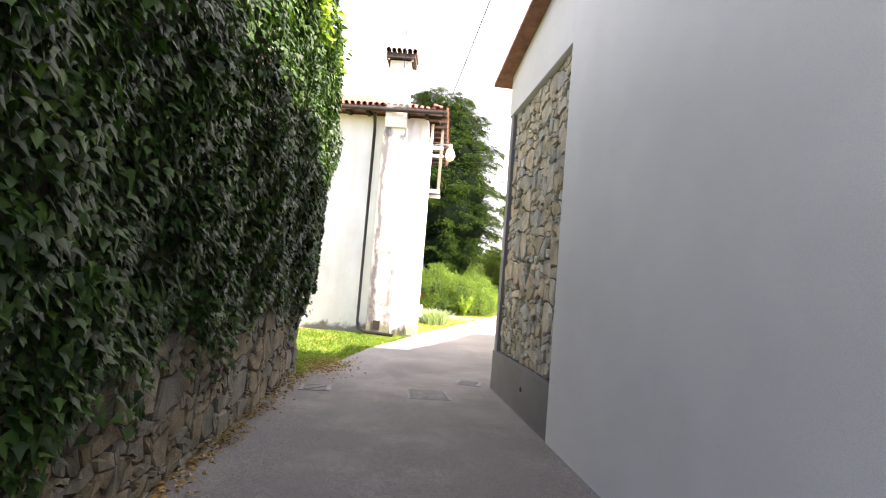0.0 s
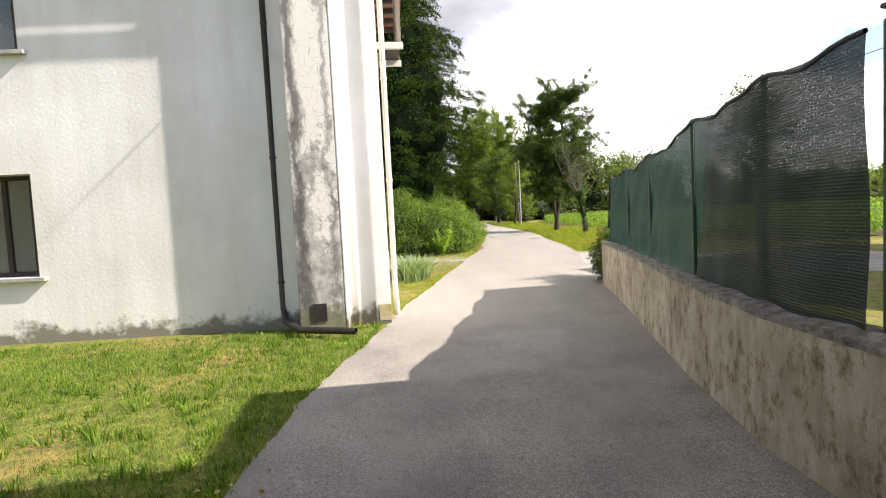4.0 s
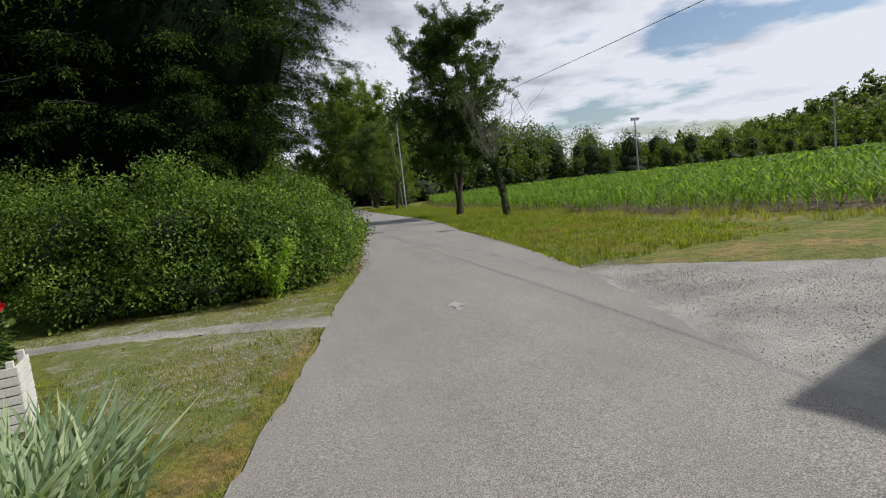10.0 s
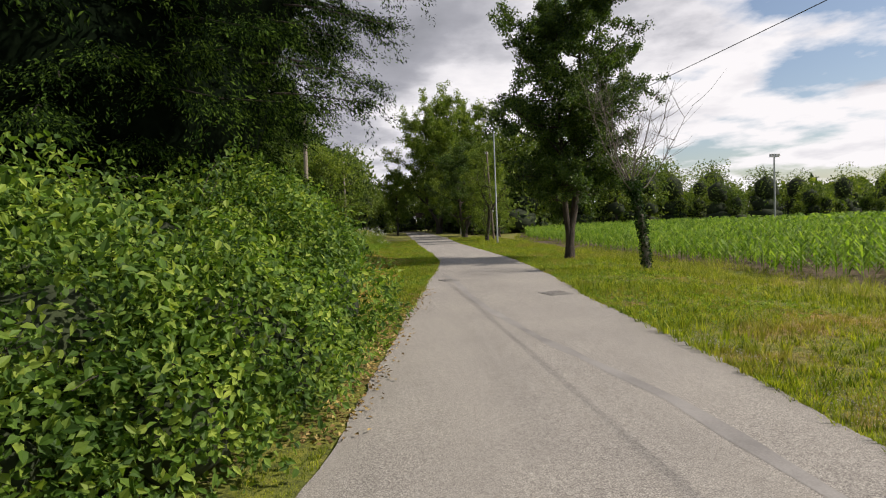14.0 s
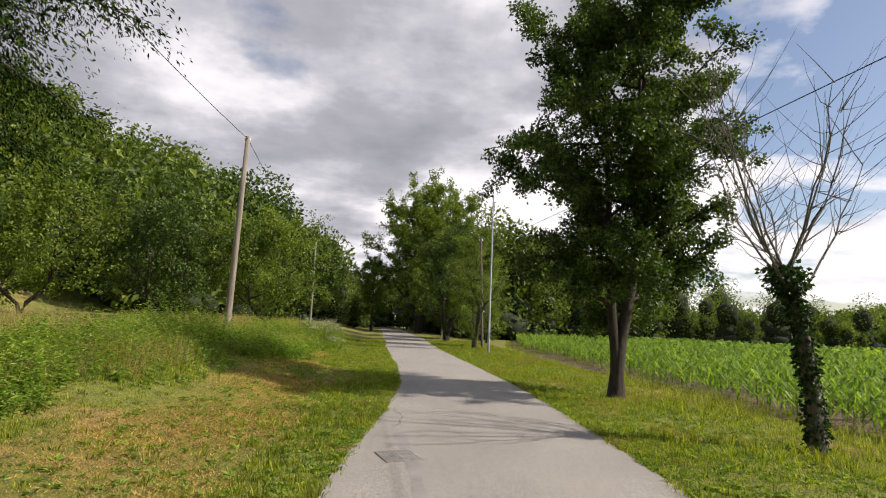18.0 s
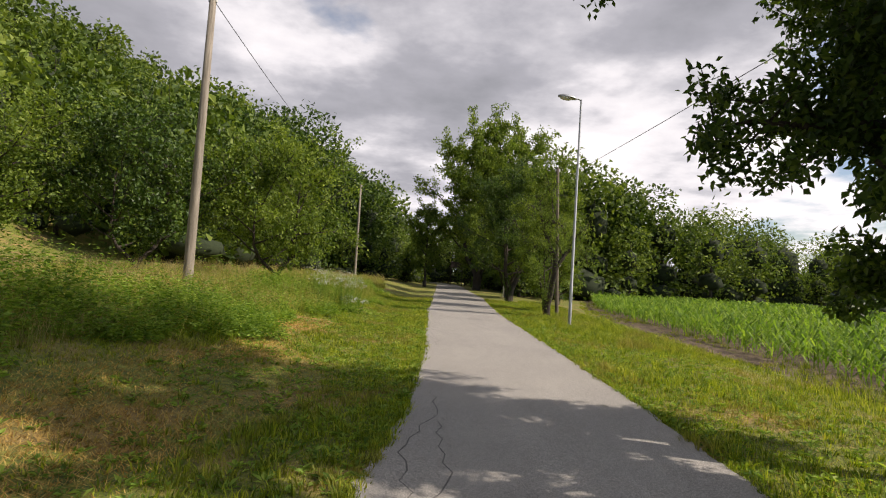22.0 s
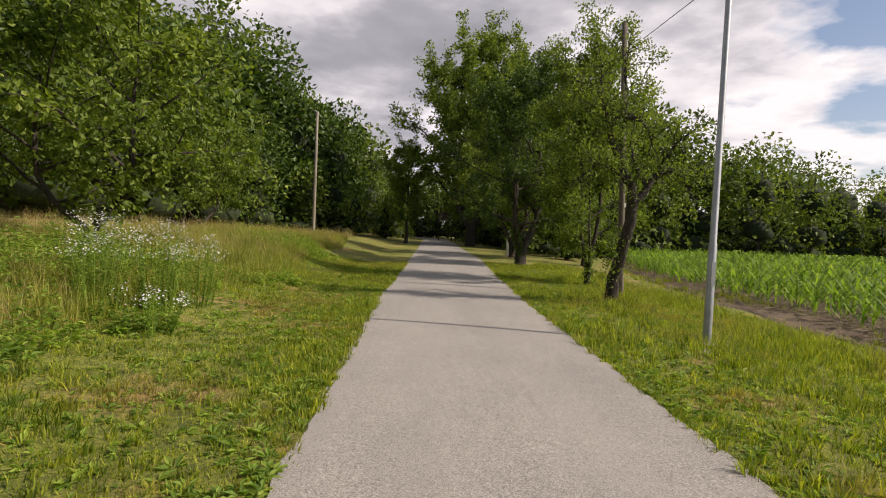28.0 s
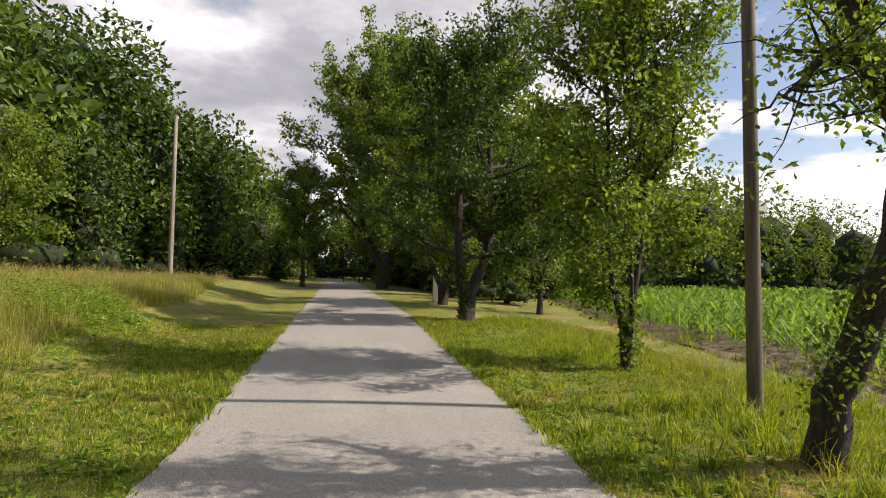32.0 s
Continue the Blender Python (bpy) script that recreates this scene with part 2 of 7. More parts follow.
M_CHIPS = foliage("small_rubble", (0.24, 0.225, 0.19), (0.42, 0.39, 0.32), (0.60, 0.58, 0.52), 0.9, 0.0)
M_DARK_STONE = surface("mossy_stone", (0.13, 0.115, 0.08), (0.32, 0.29, 0.222), 4.0, 40.0, 0.95, relief=0.7, depth=0.015, vary=0.35)
M_MORTAR = surface("mortar", (0.075, 0.068, 0.056), (0.17, 0.155, 0.13), 6.0, 80.0, 0.95, relief=0.6, depth=0.01)
M_DARK_MORTAR = surface("earthy_mortar", (0.045, 0.04, 0.03), (0.10, 0.09, 0.07), 6.0, 60.0, 0.95, relief=0.6, depth=0.01)
def stained_concrete():
    """Bare render: pale, with dark drips from the top, lichen spots and pits."""
    m, n, l, b = node_mat("stained_concrete")
    base = ramp(n, l, noise_node(n, l, 1.6, 6.0, 0.6), [(0.3, (0.27, 0.235, 0.175)), (0.5, (0.39, 0.35, 0.28)), (0.7, (0.50, 0.465, 0.395))])
    drip = ramp(n, l, noise_node(n, l, 5.0, 5.0, 0.65, (1, 1, 0.16)), [(0.38, (0.55, 0.50, 0.42)), (0.58, (1, 1, 1))])
    spots = ramp(n, l, noise_node(n, l, 7.0, 9.0, 0.78, (1, 1, 0.7)), [(0.36, (0.22, 0.18, 0.13)), (0.42, (0.62, 0.55, 0.44)), (0.5, (1, 1, 1))])
    col = blend(n, l, 0.5, base, drip, "MULTIPLY")
    l.new(blend(n, l, 0.85, col, spots, "MULTIPLY"), b.inputs["Base Color"])
    b.inputs["Roughness"].default_value = 0.93
    bump(n, l, b, noise_node(n, l, 30.0, 6.0, 0.7), 0.7, 0.012)
    return m


M_CONCRETE = stained_concrete()
M_ROUGH_TOP = surface("crumbling_concrete", (0.10, 0.09, 0.08), (0.38, 0.36, 0.33), 12.0, 50.0, 0.95, relief=0.9, depth=0.03)
M_TILE = surface("roof_tile", (0.20, 0.09, 0.06), (0.38, 0.19, 0.13), 4.0, 40.0, 0.9, vary=0.25)
M_DARK_WOOD = surface("dark_wood", (0.025, 0.016, 0.011), (0.06, 0.04, 0.028), 3.0, 60.0, 0.7, stretch=(6, 6, 0.6))
M_POLE_WOOD = surface("weathered_pole_wood", (0.17, 0.145, 0.11), (0.36, 0.31, 0.245), 3.0, 50.0, 0.85, stretch=(5, 5, 0.3))
M_BROWN_POLE = surface("brown_pole_wood", (0.085, 0.065, 0.045), (0.20, 0.16, 0.12), 3.0, 50.0, 0.85, stretch=(5, 5, 0.3))
M_BARK = surface("bark", (0.028, 0.021, 0.016), (0.085, 0.066, 0.05), 6.0, 35.0, 0.95, relief=0.9, depth=0.03, stretch=(3, 3, 0.6))
M_PALE_BARK = surface("pale_bark", (0.10, 0.085, 0.065), (0.25, 0.22, 0.18), 6.0, 35.0, 0.95, relief=0.8, depth=0.02, stretch=(3, 3, 0.6))
M_STEEL = surface("galvanised_steel", (0.33, 0.34, 0.35), (0.5, 0.51, 0.52), 3.0, 60.0, 0.5, 0.6, 0.1, 0.002)
M_GREEN_STEEL = surface("green_post_paint", (0.015, 0.04, 0.025), (0.03, 0.07, 0.045), 4.0, 60.0, 0.5)
M_BROWN_PIPE = surface("brown_painted_pipe", (0.02, 0.015, 0.012), (0.045, 0.035, 0.03), 4.0, 50.0, 0.45)
M_CREAM_PIPE = surface("cream_painted_pipe", (0.55, 0.52, 0.43), (0.7, 0.67, 0.58), 2.0, 50.0, 0.6)
M_IRON = surface("cast_iron", (0.22, 0.21, 0.195), (0.37, 0.352, 0.328), 8.0, 80.0, 0.8, 0.1)
M_WIRE = surface("cable", (0.012, 0.012, 0.013), (0.03, 0.03, 0.03), 3.0, 40.0, 0.6)
M_SOIL = surface("ploughed_soil", (0.075, 0.05, 0.03), (0.21, 0.15, 0.095), 2.5, 18.0, 0.97, relief=1.0, depth=0.05)
M_GRAVEL = surface("pale_gravel", (0.26, 0.245, 0.215), (0.52, 0.5, 0.45), 0.9, 55.0, 0.95, relief=1.0, depth=0.02)
M_SILL = surface("sill_stone", (0.33, 0.32, 0.30), (0.48, 0.47, 0.44), 4.0, 60.0, 0.8)
M_ROAD_PAINT = surface("worn_road_paint", (0.30, 0.29, 0.28), (0.52, 0.51, 0.49), 14.0, 60.0, 0.8)
M_IVY = foliage("ivy_leaf", (0.008, 0.023, 0.004), (0.023, 0.06, 0.010), (0.062, 0.125, 0.021), 0.5, 0.22, patchy=0.35)
M_HEDGE = foliage("hedge_leaf", (0.035, 0.08, 0.014), (0.125, 0.235, 0.04), (0.31, 0.41, 0.08), 0.6, 0.42, patchy=0.55, span=1.3)
M_WEED = foliage("weed_leaf", (0.09, 0.165, 0.02), (0.20, 0.32, 0.045), (0.36, 0.46, 0.09), 0.6, 0.5, patchy=0.3)
M_TREE = foliage("tree_leaf", (0.022, 0.047, 0.01), (0.064, 0.118, 0.021), (0.14, 0.205, 0.038), 0.45, 0.34)
M_LIGHT_TREE = foliage("light_tree_leaf", (0.075, 0.12, 0.018), (0.165, 0.24, 0.04), (0.29, 0.365, 0.075), 0.55, 0.48, patchy=0.4, span=0.6)
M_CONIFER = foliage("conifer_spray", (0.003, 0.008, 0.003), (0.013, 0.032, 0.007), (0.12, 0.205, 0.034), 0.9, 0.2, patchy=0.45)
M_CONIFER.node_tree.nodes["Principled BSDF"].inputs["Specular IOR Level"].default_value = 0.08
M_FOREST = foliage("forest_leaf", (0.055, 0.095, 0.018), (0.125, 0.19, 0.036), (0.225, 0.29, 0.06), 0.6, 0.36, patchy=0.55, span=0.16)
M_GRASS = foliage("grass_blade", (0.078, 0.125, 0.010), (0.232, 0.305, 0.025), (0.46, 0.48, 0.07), 0.6, 0.48, 0.6, patchy=0.5, span=3.2)
M_LAWN = foliage("lawn_blade", (0.06, 0.125, 0.012), (0.13, 0.235, 0.026), (0.25, 0.36, 0.055), 0.6, 0.45, patchy=0.3, span=1.6)
M_TALL = foliage("tall_grass_blade", (0.15, 0.185, 0.025), (0.29, 0.325, 0.06), (0.50, 0.48, 0.16), 0.6, 0.5, patchy=0.45, span=0.7)
M_STRAW = foliage("dry_grass_blade", (0.20, 0.16, 0.06), (0.38, 0.30, 0.13), (0.55, 0.46, 0.24), 0.7, 0.35)
M_HAY = foliage("mown_hay", (0.24, 0.14, 0.04), (0.50, 0.32, 0.105), (0.68, 0.48, 0.17), 0.8, 0.25)
M_CORN = foliage("maize_leaf", (0.085, 0.16, 0.018), (0.17, 0.30, 0.035), (0.31, 0.43, 0.08), 0.65, 0.5)
M_IRIS = foliage("iris_leaf", (0.13, 0.20, 0.11), (0.27, 0.36, 0.21), (0.44, 0.52, 0.33), 0.5, 0.3)
M_OLIVE = foliage("silvery_leaf", (0.08, 0.10, 0.06), (0.17, 0.20, 0.12), (0.3, 0.33, 0.23), 0.5, 0.25)
M_FLOWER = surface("white_blossom", (0.72, 0.72, 0.66), (0.85, 0.85, 0.8), 20.0, 90.0, 0.7)

# ---- shared builders ----
def np_mesh(name, verts, faces, mat, smooth=False):
    """A mesh from arrays; all faces have the same number of corners."""
    verts, faces = np.asarray(verts, np.float32), np.asarray(faces, np.int32)
    me = bpy.data.meshes.new(name)
    k = faces.shape[1]
    me.vertices.add(len(verts))
    me.vertices.foreach_set("co", verts.ravel())
    me.loops.add(faces.size)
    me.loops.foreach_set("vertex_index", faces.ravel())
    me.polygons.add(len(faces))
    me.polygons.foreach_set("loop_start", np.arange(0, faces.size, k, dtype=np.int32))
    me.update(calc_edges=True)
    me.polygons.foreach_set("use_smooth", np.full(len(faces), smooth))
    me.materials.append(mat)
    return me


def part(name, bm, material, parent=None, label="", smooth=False):
    """Links a bmesh or a mesh as one object under a thing or a part."""
    if isinstance(bm, bmesh.types.BMesh):
        me = bpy.data.meshes.new(name)
        bm.normal_update()
        bm.to_mesh(me)
        bm.free()
        if material:
            me.materials.append(material)
        if smooth:
            me.polygons.foreach_set("use_smooth", np.ones(len(me.polygons), bool))
    else:
        me = bm
    ob = new(name, me)
    ob.parent = parent
    if label:
        ob["label"] = label
    return ob


def thing(name, label, category, group="", kind="", at=(0, 0, 0), rz=0.0):
    ob = new(name)
    ob.matrix_world = pose(*at, 0, 0, rz)
    return tagged(ob, label, category, group, kind)


def box(bm, x0, y0, z0, x1, y1, z1, m=None, bevel=0.0):
    r = bmesh.ops.create_cube(bm, size=1.0)
    for v in r["verts"]:
        v.co = Vector(((x0 + x1) / 2 + v.co.x * (x1 - x0), (y0 + y1) / 2 + v.co.y * (y1 - y0), (z0 + z1) / 2 + v.co.z * (z1 - z0)))
    if bevel:
        bmesh.ops.bevel(bm, geom=list({e for v in r["verts"] for e in v.link_edges}), offset=bevel, segments=2, profile=0.7, affect="EDGES")
    elif m is not None:
        bmesh.ops.transform(bm, matrix=m, verts=r["verts"])
    return bm


def boxed(*dims, bevel=0.0):
    return box(bmesh.new(), *dims, bevel=bevel)


def tube_arrays(points, radii, sides=8, caps=True):
    """Rings along a polyline, as arrays of verts and quads."""
    pts, radii = np.asarray(points, float), np.asarray(radii, float)
    d = np.gradient(pts, axis=0)
    d /= np.linalg.norm(d, axis=1)[:, None] + 1e-9
    ref = np.where(np.abs(d[:, 2:3]) > 0.9, [[1.0, 0, 0]], [[0, 0, 1.0]])
    a = np.cross(d, ref)
    a /= np.linalg.norm(a, axis=1)[:, None] + 1e-9
    b = np.cross(d, a)
    th = np.linspace(0, 2 * np.pi, sides, endpoint=False)
    ring = a[:, None] * np.cos(th)[None, :, None] + b[:, None] * np.sin(th)[None, :, None]
    v = (pts[:, None] + ring * radii[:, None, None]).reshape(-1, 3)
    i, j = np.meshgrid(np.arange(len(pts) - 1), np.arange(sides), indexing="ij")
    k = (j + 1) % sides
    f = np.stack([i * sides + j, i * sides + k, (i + 1) * sides + k, (i + 1) * sides + j], -1).reshape(-1, 4)
    return v, f


class Pile:
    """Gathers arrays of verts and faces into one mesh."""

    def __init__(self):
        self.v, self.f, self.n = [], [], 0

    def add(self, v, f):
        self.v.append(v)
        self.f.append(np.asarray(f) + self.n)
        self.n += len(v)

    def mesh(self, name, mat, smooth=False):
        return np_mesh(name, np.concatenate(self.v), np.concatenate(self.f), mat, smooth)


def tube(name, points, radii, mat, parent=None, sides=8, label=""):
    radii = [radii] * len(points) if isinstance(radii, (int, float)) else radii
    v, f = tube_arrays(points, radii, sides)
    return part(name, np_mesh(name, v, f, mat, True), None, parent, label)


def unit(v):
    return v / (np.linalg.norm(v, axis=-1, keepdims=True) + 1e-9)


def leaf_arrays(c, d, n, length, width, fold=0.25, droop=0.0):
    """Folded pointed leaves: base c, way d, normal n."""
    d, n = unit(d), unit(n)
    s = unit(np.cross(d, n))
    n = np.cross(s, d)
    length, width = np.broadcast_to(length, len(c))[:, None], np.broadcast_to(width, len(c))[:, None]
    mid = c + d * length * 0.45
    v = np.stack([c, mid + s * width * 0.5 + n * width * fold, c + d * length - n * length * droop, mid - s * width * 0.5 + n * width * fold], 1).reshape(-1, 3)
    b = np.arange(len(c))[:, None] * 4
    f = np.concatenate([b + [0, 1, 2], b + [0, 2, 3]], 0)
    return v, f


def broad_leaf_arrays(c, d, n, length, width, curl=0.2):
    """Oval leaves with a raised rim and a drooping point, four triangles and a base each."""
    d, n = unit(d), unit(n)
    s = unit(np.cross(d, n))
    n = np.cross(s, d)
    length, width = np.broadcast_to(length, len(c))[:, None], np.broadcast_to(width, len(c))[:, None]
    a, b = c + d * length * 0.3, c + d * length * 0.68 - n * length * curl * 0.3
    v = np.stack([c, a + s * width * 0.48 + n * width * 0.14, b + s * width * 0.40 + n * width * 0.1, c + d * length - n * length * curl, b - s * width * 0.40 + n * width * 0.1, a - s * width * 0.48 + n * width * 0.14, (a + b) / 2 - n * width * 0.06], 1).reshape(-1, 3)
    k = np.arange(len(c))[:, None] * 7
    return v, np.concatenate([k + [i, (i + 1) % 6, 6] for i in range(6)], 0)


def blade_arrays(c, lean, height, width):
    """Grass blades: a quad and a tip each, bent along lean."""
    n = len(c)
    az = np.arctan2(lean[:, 1], lean[:, 0]) + np.pi / 2 + RNG.normal(0, 0.6, n)
    s = np.stack([np.cos(az), np.sin(az), np.zeros(n)], 1) * (np.broadcast_to(width, n)[:, None] / 2)
    h = np.broadcast_to(height, n)[:, None]
    up = np.array([[0, 0, 1.0]])
    m = c + up * h * 0.55 + lean * h * 0.3
    t = c + up * h * 0.95 + lean * h
    v = np.stack([c - s, c + s, m + s * 0.7, m - s * 0.7, t], 1).reshape(-1, 3)
    b = np.arange(n)[:, None] * 5
    f = np.concatenate([b + [0, 1, 2], b + [0, 2, 3], b + [3, 2, 4]], 0)
    return v, f


def spike_arrays(c, lean, height, width):
    """Short mown blades: one pointed face each."""
    n = len(c)
    az = RNG.uniform(0, 6.28, n)
    s = np.stack([np.cos(az), np.sin(az), np.zeros(n)], 1) * (width / 2)
    t = c + np.array([[0, 0, 1.0]]) * height[:, None] + lean * height[:, None]
    return np.stack([c - s, c + s, t], 1).reshape(-1, 3), np.arange(n * 3).reshape(-1, 3)


RNG = np.random.default_rng(7)

# the road's edges in plan, from the lane between the walls to the woods
ROAD_L = ((-1.8, -12), (-1.8, 0), (-1.9, 4), (-2.3, 8.6), (-1.85, 10.5), (-1.6, 13), (-1.05, 14.9), (-0.75, 16.7), (0.1, 19.9), (0.72, 22.3), (1.75, 26), (2.35, 28.5), (3.15, 31), (3.75, 34.3), (4.25, 37), (5.3, 42.2), (6.05, 45.5), (6.75, 49.8), (7.15, 54.4), (7.45, 60), (7.75, 66), (8.5, 75), (9.8, 91), (11.2, 110), (12.6, 128), (8, 150), (0, 165))
ROAD_R = ((2.2, -12), (2.1, 0), (1.9, 4.5), (1.6, 6.5), (1.25, 9.2), (1.85, 10.2), (2.0, 11.2), (2.35, 12.9), (2.9, 14.9), (3.85, 18.5), (4.1, 20), (4.5, 22.2), (5.85, 26), (6.6, 29), (7.35, 32.9), (7.95, 37.5), (8.75, 41.2), (9.3, 45), (9.75, 48.5), (10.25, 55), (10.6, 60), (11.0, 66), (11.6, 72), (12.6, 81), (13.5, 95), (14.6, 110), (15.6, 128), (12, 153), (2, 169))
LX, LY = np.array(ROAD_L).T
RX, RY = np.array(ROAD_R).T


EDGE_Y = np.arange(-16, 172, 0.25)


def eased(y, x):
    """The line with its kinks rounded over a metre or two."""
    k = np.exp(-0.5 * (np.arange(-12, 13) * 0.25 / 1.0) ** 2)
    v = np.interp(EDGE_Y, y, x)
    return np.convolve(np.pad(v, 12, mode="edge"), k / k.sum(), mode="valid")


EDGE_L, EDGE_R = eased(LY, LX), eased(RY, RX)


def left_edge(y):
    return np.interp(y, EDGE_Y, EDGE_L)


def right_edge(y):
    return np.interp(y, EDGE_Y, EDGE_R)


def ease(a, b, x):
    t = np.clip((x - a) / (b - a), 0, 1)
    return t * t * (3 - 2 * t)


def lumps(x, y):
    return 0.5 * (np.sin(x * 0.9 + 1.3 * np.sin(y * 0.37)) + np.sin(y * 0.71 + 1.7 * np.sin(x * 0.29 + 1)))


def ground_z(x, y):
    x, y = np.asarray(x, float), np.asarray(y, float)
    dl, dr = left_edge(y) - x, x - right_edge(y)
    z = -0.012 - 0.0 * x
    bank = ease(35, 47, y) * (1 - 0.35 * ease(80, 110, y))
    z = z + bank * (0.75 * ease(1.2, 6.5, dl) + 0.35 * ease(6, 16, dl))
    foot = -13 + 26 * ease(85, 150, y)
    d = np.maximum(foot - x, 0)
    z = z + 46 * (1 - np.exp(-d * d / (55 * (d + 18)))) * ease(20, 75, y)
    z = z - 0.22 * ease(2.0, 6.0, dr) * ease(25, 36, y)
    far = np.hypot(x - 8, y - 45)
    az = np.arctan2(x - 8, y - 45)
    z = z + ease(260, 560, far) * (4 + 62 * ease(0.72, 1.25, az) * (1 - ease(2.0, 2.6, az)) + 40 * ease(-0.5, -0.9, az))
    rough = ease(29, 35, y) * ease(0.2, 1.2, np.maximum(dl, dr)) * (1 - ease(150, 260, far))
    return z + 0.035 * rough * lumps(x * 1.6, y * 1.6) - 0.06 * (1 - ease(-0.35, -0.1, np.maximum(dl, dr)))

# ---- ground and road ----
def axis_lines(lo, near0, near1, hi, step):
    mid = np.arange(near0, near1, step)
    out1 = near1 + np.cumsum(step * 1.22 ** np.arange(1, 40))
    out0 = near0 - np.cumsum(step * 1.22 ** np.arange(1, 40))
    return np.concatenate([[lo], out0[out0 > lo][::-1], mid, out1[out1 < hi], [hi]])


gx, gy = axis_lines(-1500, -16, 34, 1500, 0.45), axis_lines(-900, -12, 112, 1800, 0.5)
GX, GY = np.meshgrid(gx, gy)
gv = np.stack([GX, GY, ground_z(GX, GY)], -1).reshape(-1, 3)
ii, jj = np.meshgrid(np.arange(len(gy) - 1), np.arange(len(gx) - 1), indexing="ij")
gq = (ii * len(gx) + jj).ravel()
ground = part("ground", np_mesh("ground", gv, np.stack([gq, gq + 1, gq + 1 + len(gx), gq + len(gx)], 1), M_TURF, True), None)
tagged(ground, "mown green and straw-dry turf rising to a bank", "ground", kind="structure")

ry = np.concatenate([np.arange(-12, 112, 0.12), np.arange(112, 165, 1.0)])
wob_l = 0.02 * np.sin(ry * 1.3) + 0.015 * np.sin(ry * 4.7 + 1) + RNG.normal(0, 0.012, len(ry))
wob_r = 0.02 * np.sin(ry * 1.1 + 2) + 0.015 * np.sin(ry * 5.3) + RNG.normal(0, 0.012, len(ry))
xl, xr = left_edge(ry) + wob_l, right_edge(ry) + wob_r
cols = np.concatenate([[0.0], np.linspace(0.004, 0.996, 9), [1.0]])
rv = np.zeros((len(ry), len(cols), 3))
rv[:, :, 0] = xl[:, None] + (xr - xl)[:, None] * cols
rv[:, :, 1] = ry[:, None]
rv[:, :, 2] = 0.012 * np.sin(cols * np.pi)[None] + np.where((cols == 0) | (cols == 1), -0.07, 0.0)[None]
ii, jj = np.meshgrid(np.arange(len(ry) - 1), np.arange(len(cols) - 1), indexing="ij")
rq = (ii * len(cols) + jj).ravel()
road = part("road", np_mesh("road", rv.reshape(-1, 3), np.stack([rq, rq + 1, rq + 1 + len(cols), rq + len(cols)], 1), M_ASPHALT), None)
tagged(road, "narrow worn grey asphalt lane with frayed edges", "road", kind="structure")


def sheet(name, outline, z, mat, label, category, jitter=0.045, step=0.07):
    """A flat patch of ground with a frayed outline."""
    pts = []
    for (x0, y0), (x1, y1) in zip(outline, outline[1:] + outline[:1]):
        k = max(1, int(math.hypot(x1 - x0, y1 - y0) / step))
        pts += [(x0 + (x1 - x0) * i / k + random.uniform(-jitter, jitter), y0 + (y1 - y0) * i / k + random.uniform(-jitter, jitter)) for i in range(k)]
    bm = bmesh.new()
    bm.faces.new([bm.verts.new((x, y, z)) for x, y in pts])
    bmesh.ops.triangulate(bm, faces=bm.faces[:])
    return tagged(part(name, bm, mat), label, category, kind="structure")


sheet("gravel_drive", [(3.6, 18.9), (3.9, 22.2), (5.2, 26.0), (5.9, 27.3), (6.6, 27.3), (8.9, 24.6), (12.5, 23.4), (13.5, 18.2), (5.0, 18.6)], -0.008, M_GRAVEL, "pale compacted gravel driveway beside the lane", "driveway")
sheet("gravel_path", [(2.0, 26.4), (2.15, 27.0), (0.6, 27.75), (-1.0, 28.3), (-4, 28.75), (-9, 28.9), (-9, 28.4), (-4, 28.3), (-1.0, 27.85), (0.5, 27.25)], -0.008, M_GRAVEL, "thin pale gravel path across the grass", "path")

sheet("worn_verge", [(0.72, 23.4), (1.3, 25.2), (1.9, 27.2), (2.35, 29.2), (1.6, 29.6), (0.4, 28.9), (-1.6, 29.2), (-1.4, 27.0), (-0.6, 25.4), (0.3, 23.9)], -0.0095, M_WORN, "worn thin turf mixed with pale gravel", "ground", 0.03)

CORN_Y = np.array([22, 28, 34, 40, 45, 52, 58, 67, 75, 81, 95, 130])
CORN_X = np.array([14.6, 14.9, 14.9, 14.7, 15.1, 15.7, 16.8, 17.9, 19.0, 20.4, 25, 33])


def corn_edge(y):
    return np.interp(y, CORN_Y, CORN_X)


def soil_width(y):
    """How far the bare soil reaches out of the maize towards the lane."""
    return np.interp(y, (27, 46, 55, 66, 80, 100), (0.05, 0.15, 1.0, 1.3, 0.6, 0.4))


sy = np.arange(27, 110, 0.5)
sw = np.concatenate([np.linspace(-1, -0.1, 6), np.linspace(0, 22, 60)])
SX = corn_edge(sy)[:, None] + np.where(sw < 0, sw[None] * soil_width(sy)[:, None], sw[None]) + 0.25 * np.sin(sy * 1.7)[:, None] * (sw == sw[0])
SY = np.repeat(sy[:, None], len(sw), 1)
SZ = ground_z(SX, SY) + 0.025 + 0.03 * np.sin(SX * 8.4)
SZ[:, 0] -= 0.06
ii, jj = np.meshgrid(np.arange(len(sy) - 1), np.arange(len(sw) - 1), indexing="ij")
sq = (ii * len(sw) + jj).ravel()
soil = part("field_soil", np_mesh("field_soil", np.stack([SX, SY, SZ], -1).reshape(-1, 3), np.stack([sq, sq + 1, sq + 1 + len(sw), sq + len(sw)], 1), M_SOIL, True), None)
tagged(soil, "bare brown ploughed soil of the maize field", "soil", kind="structure")


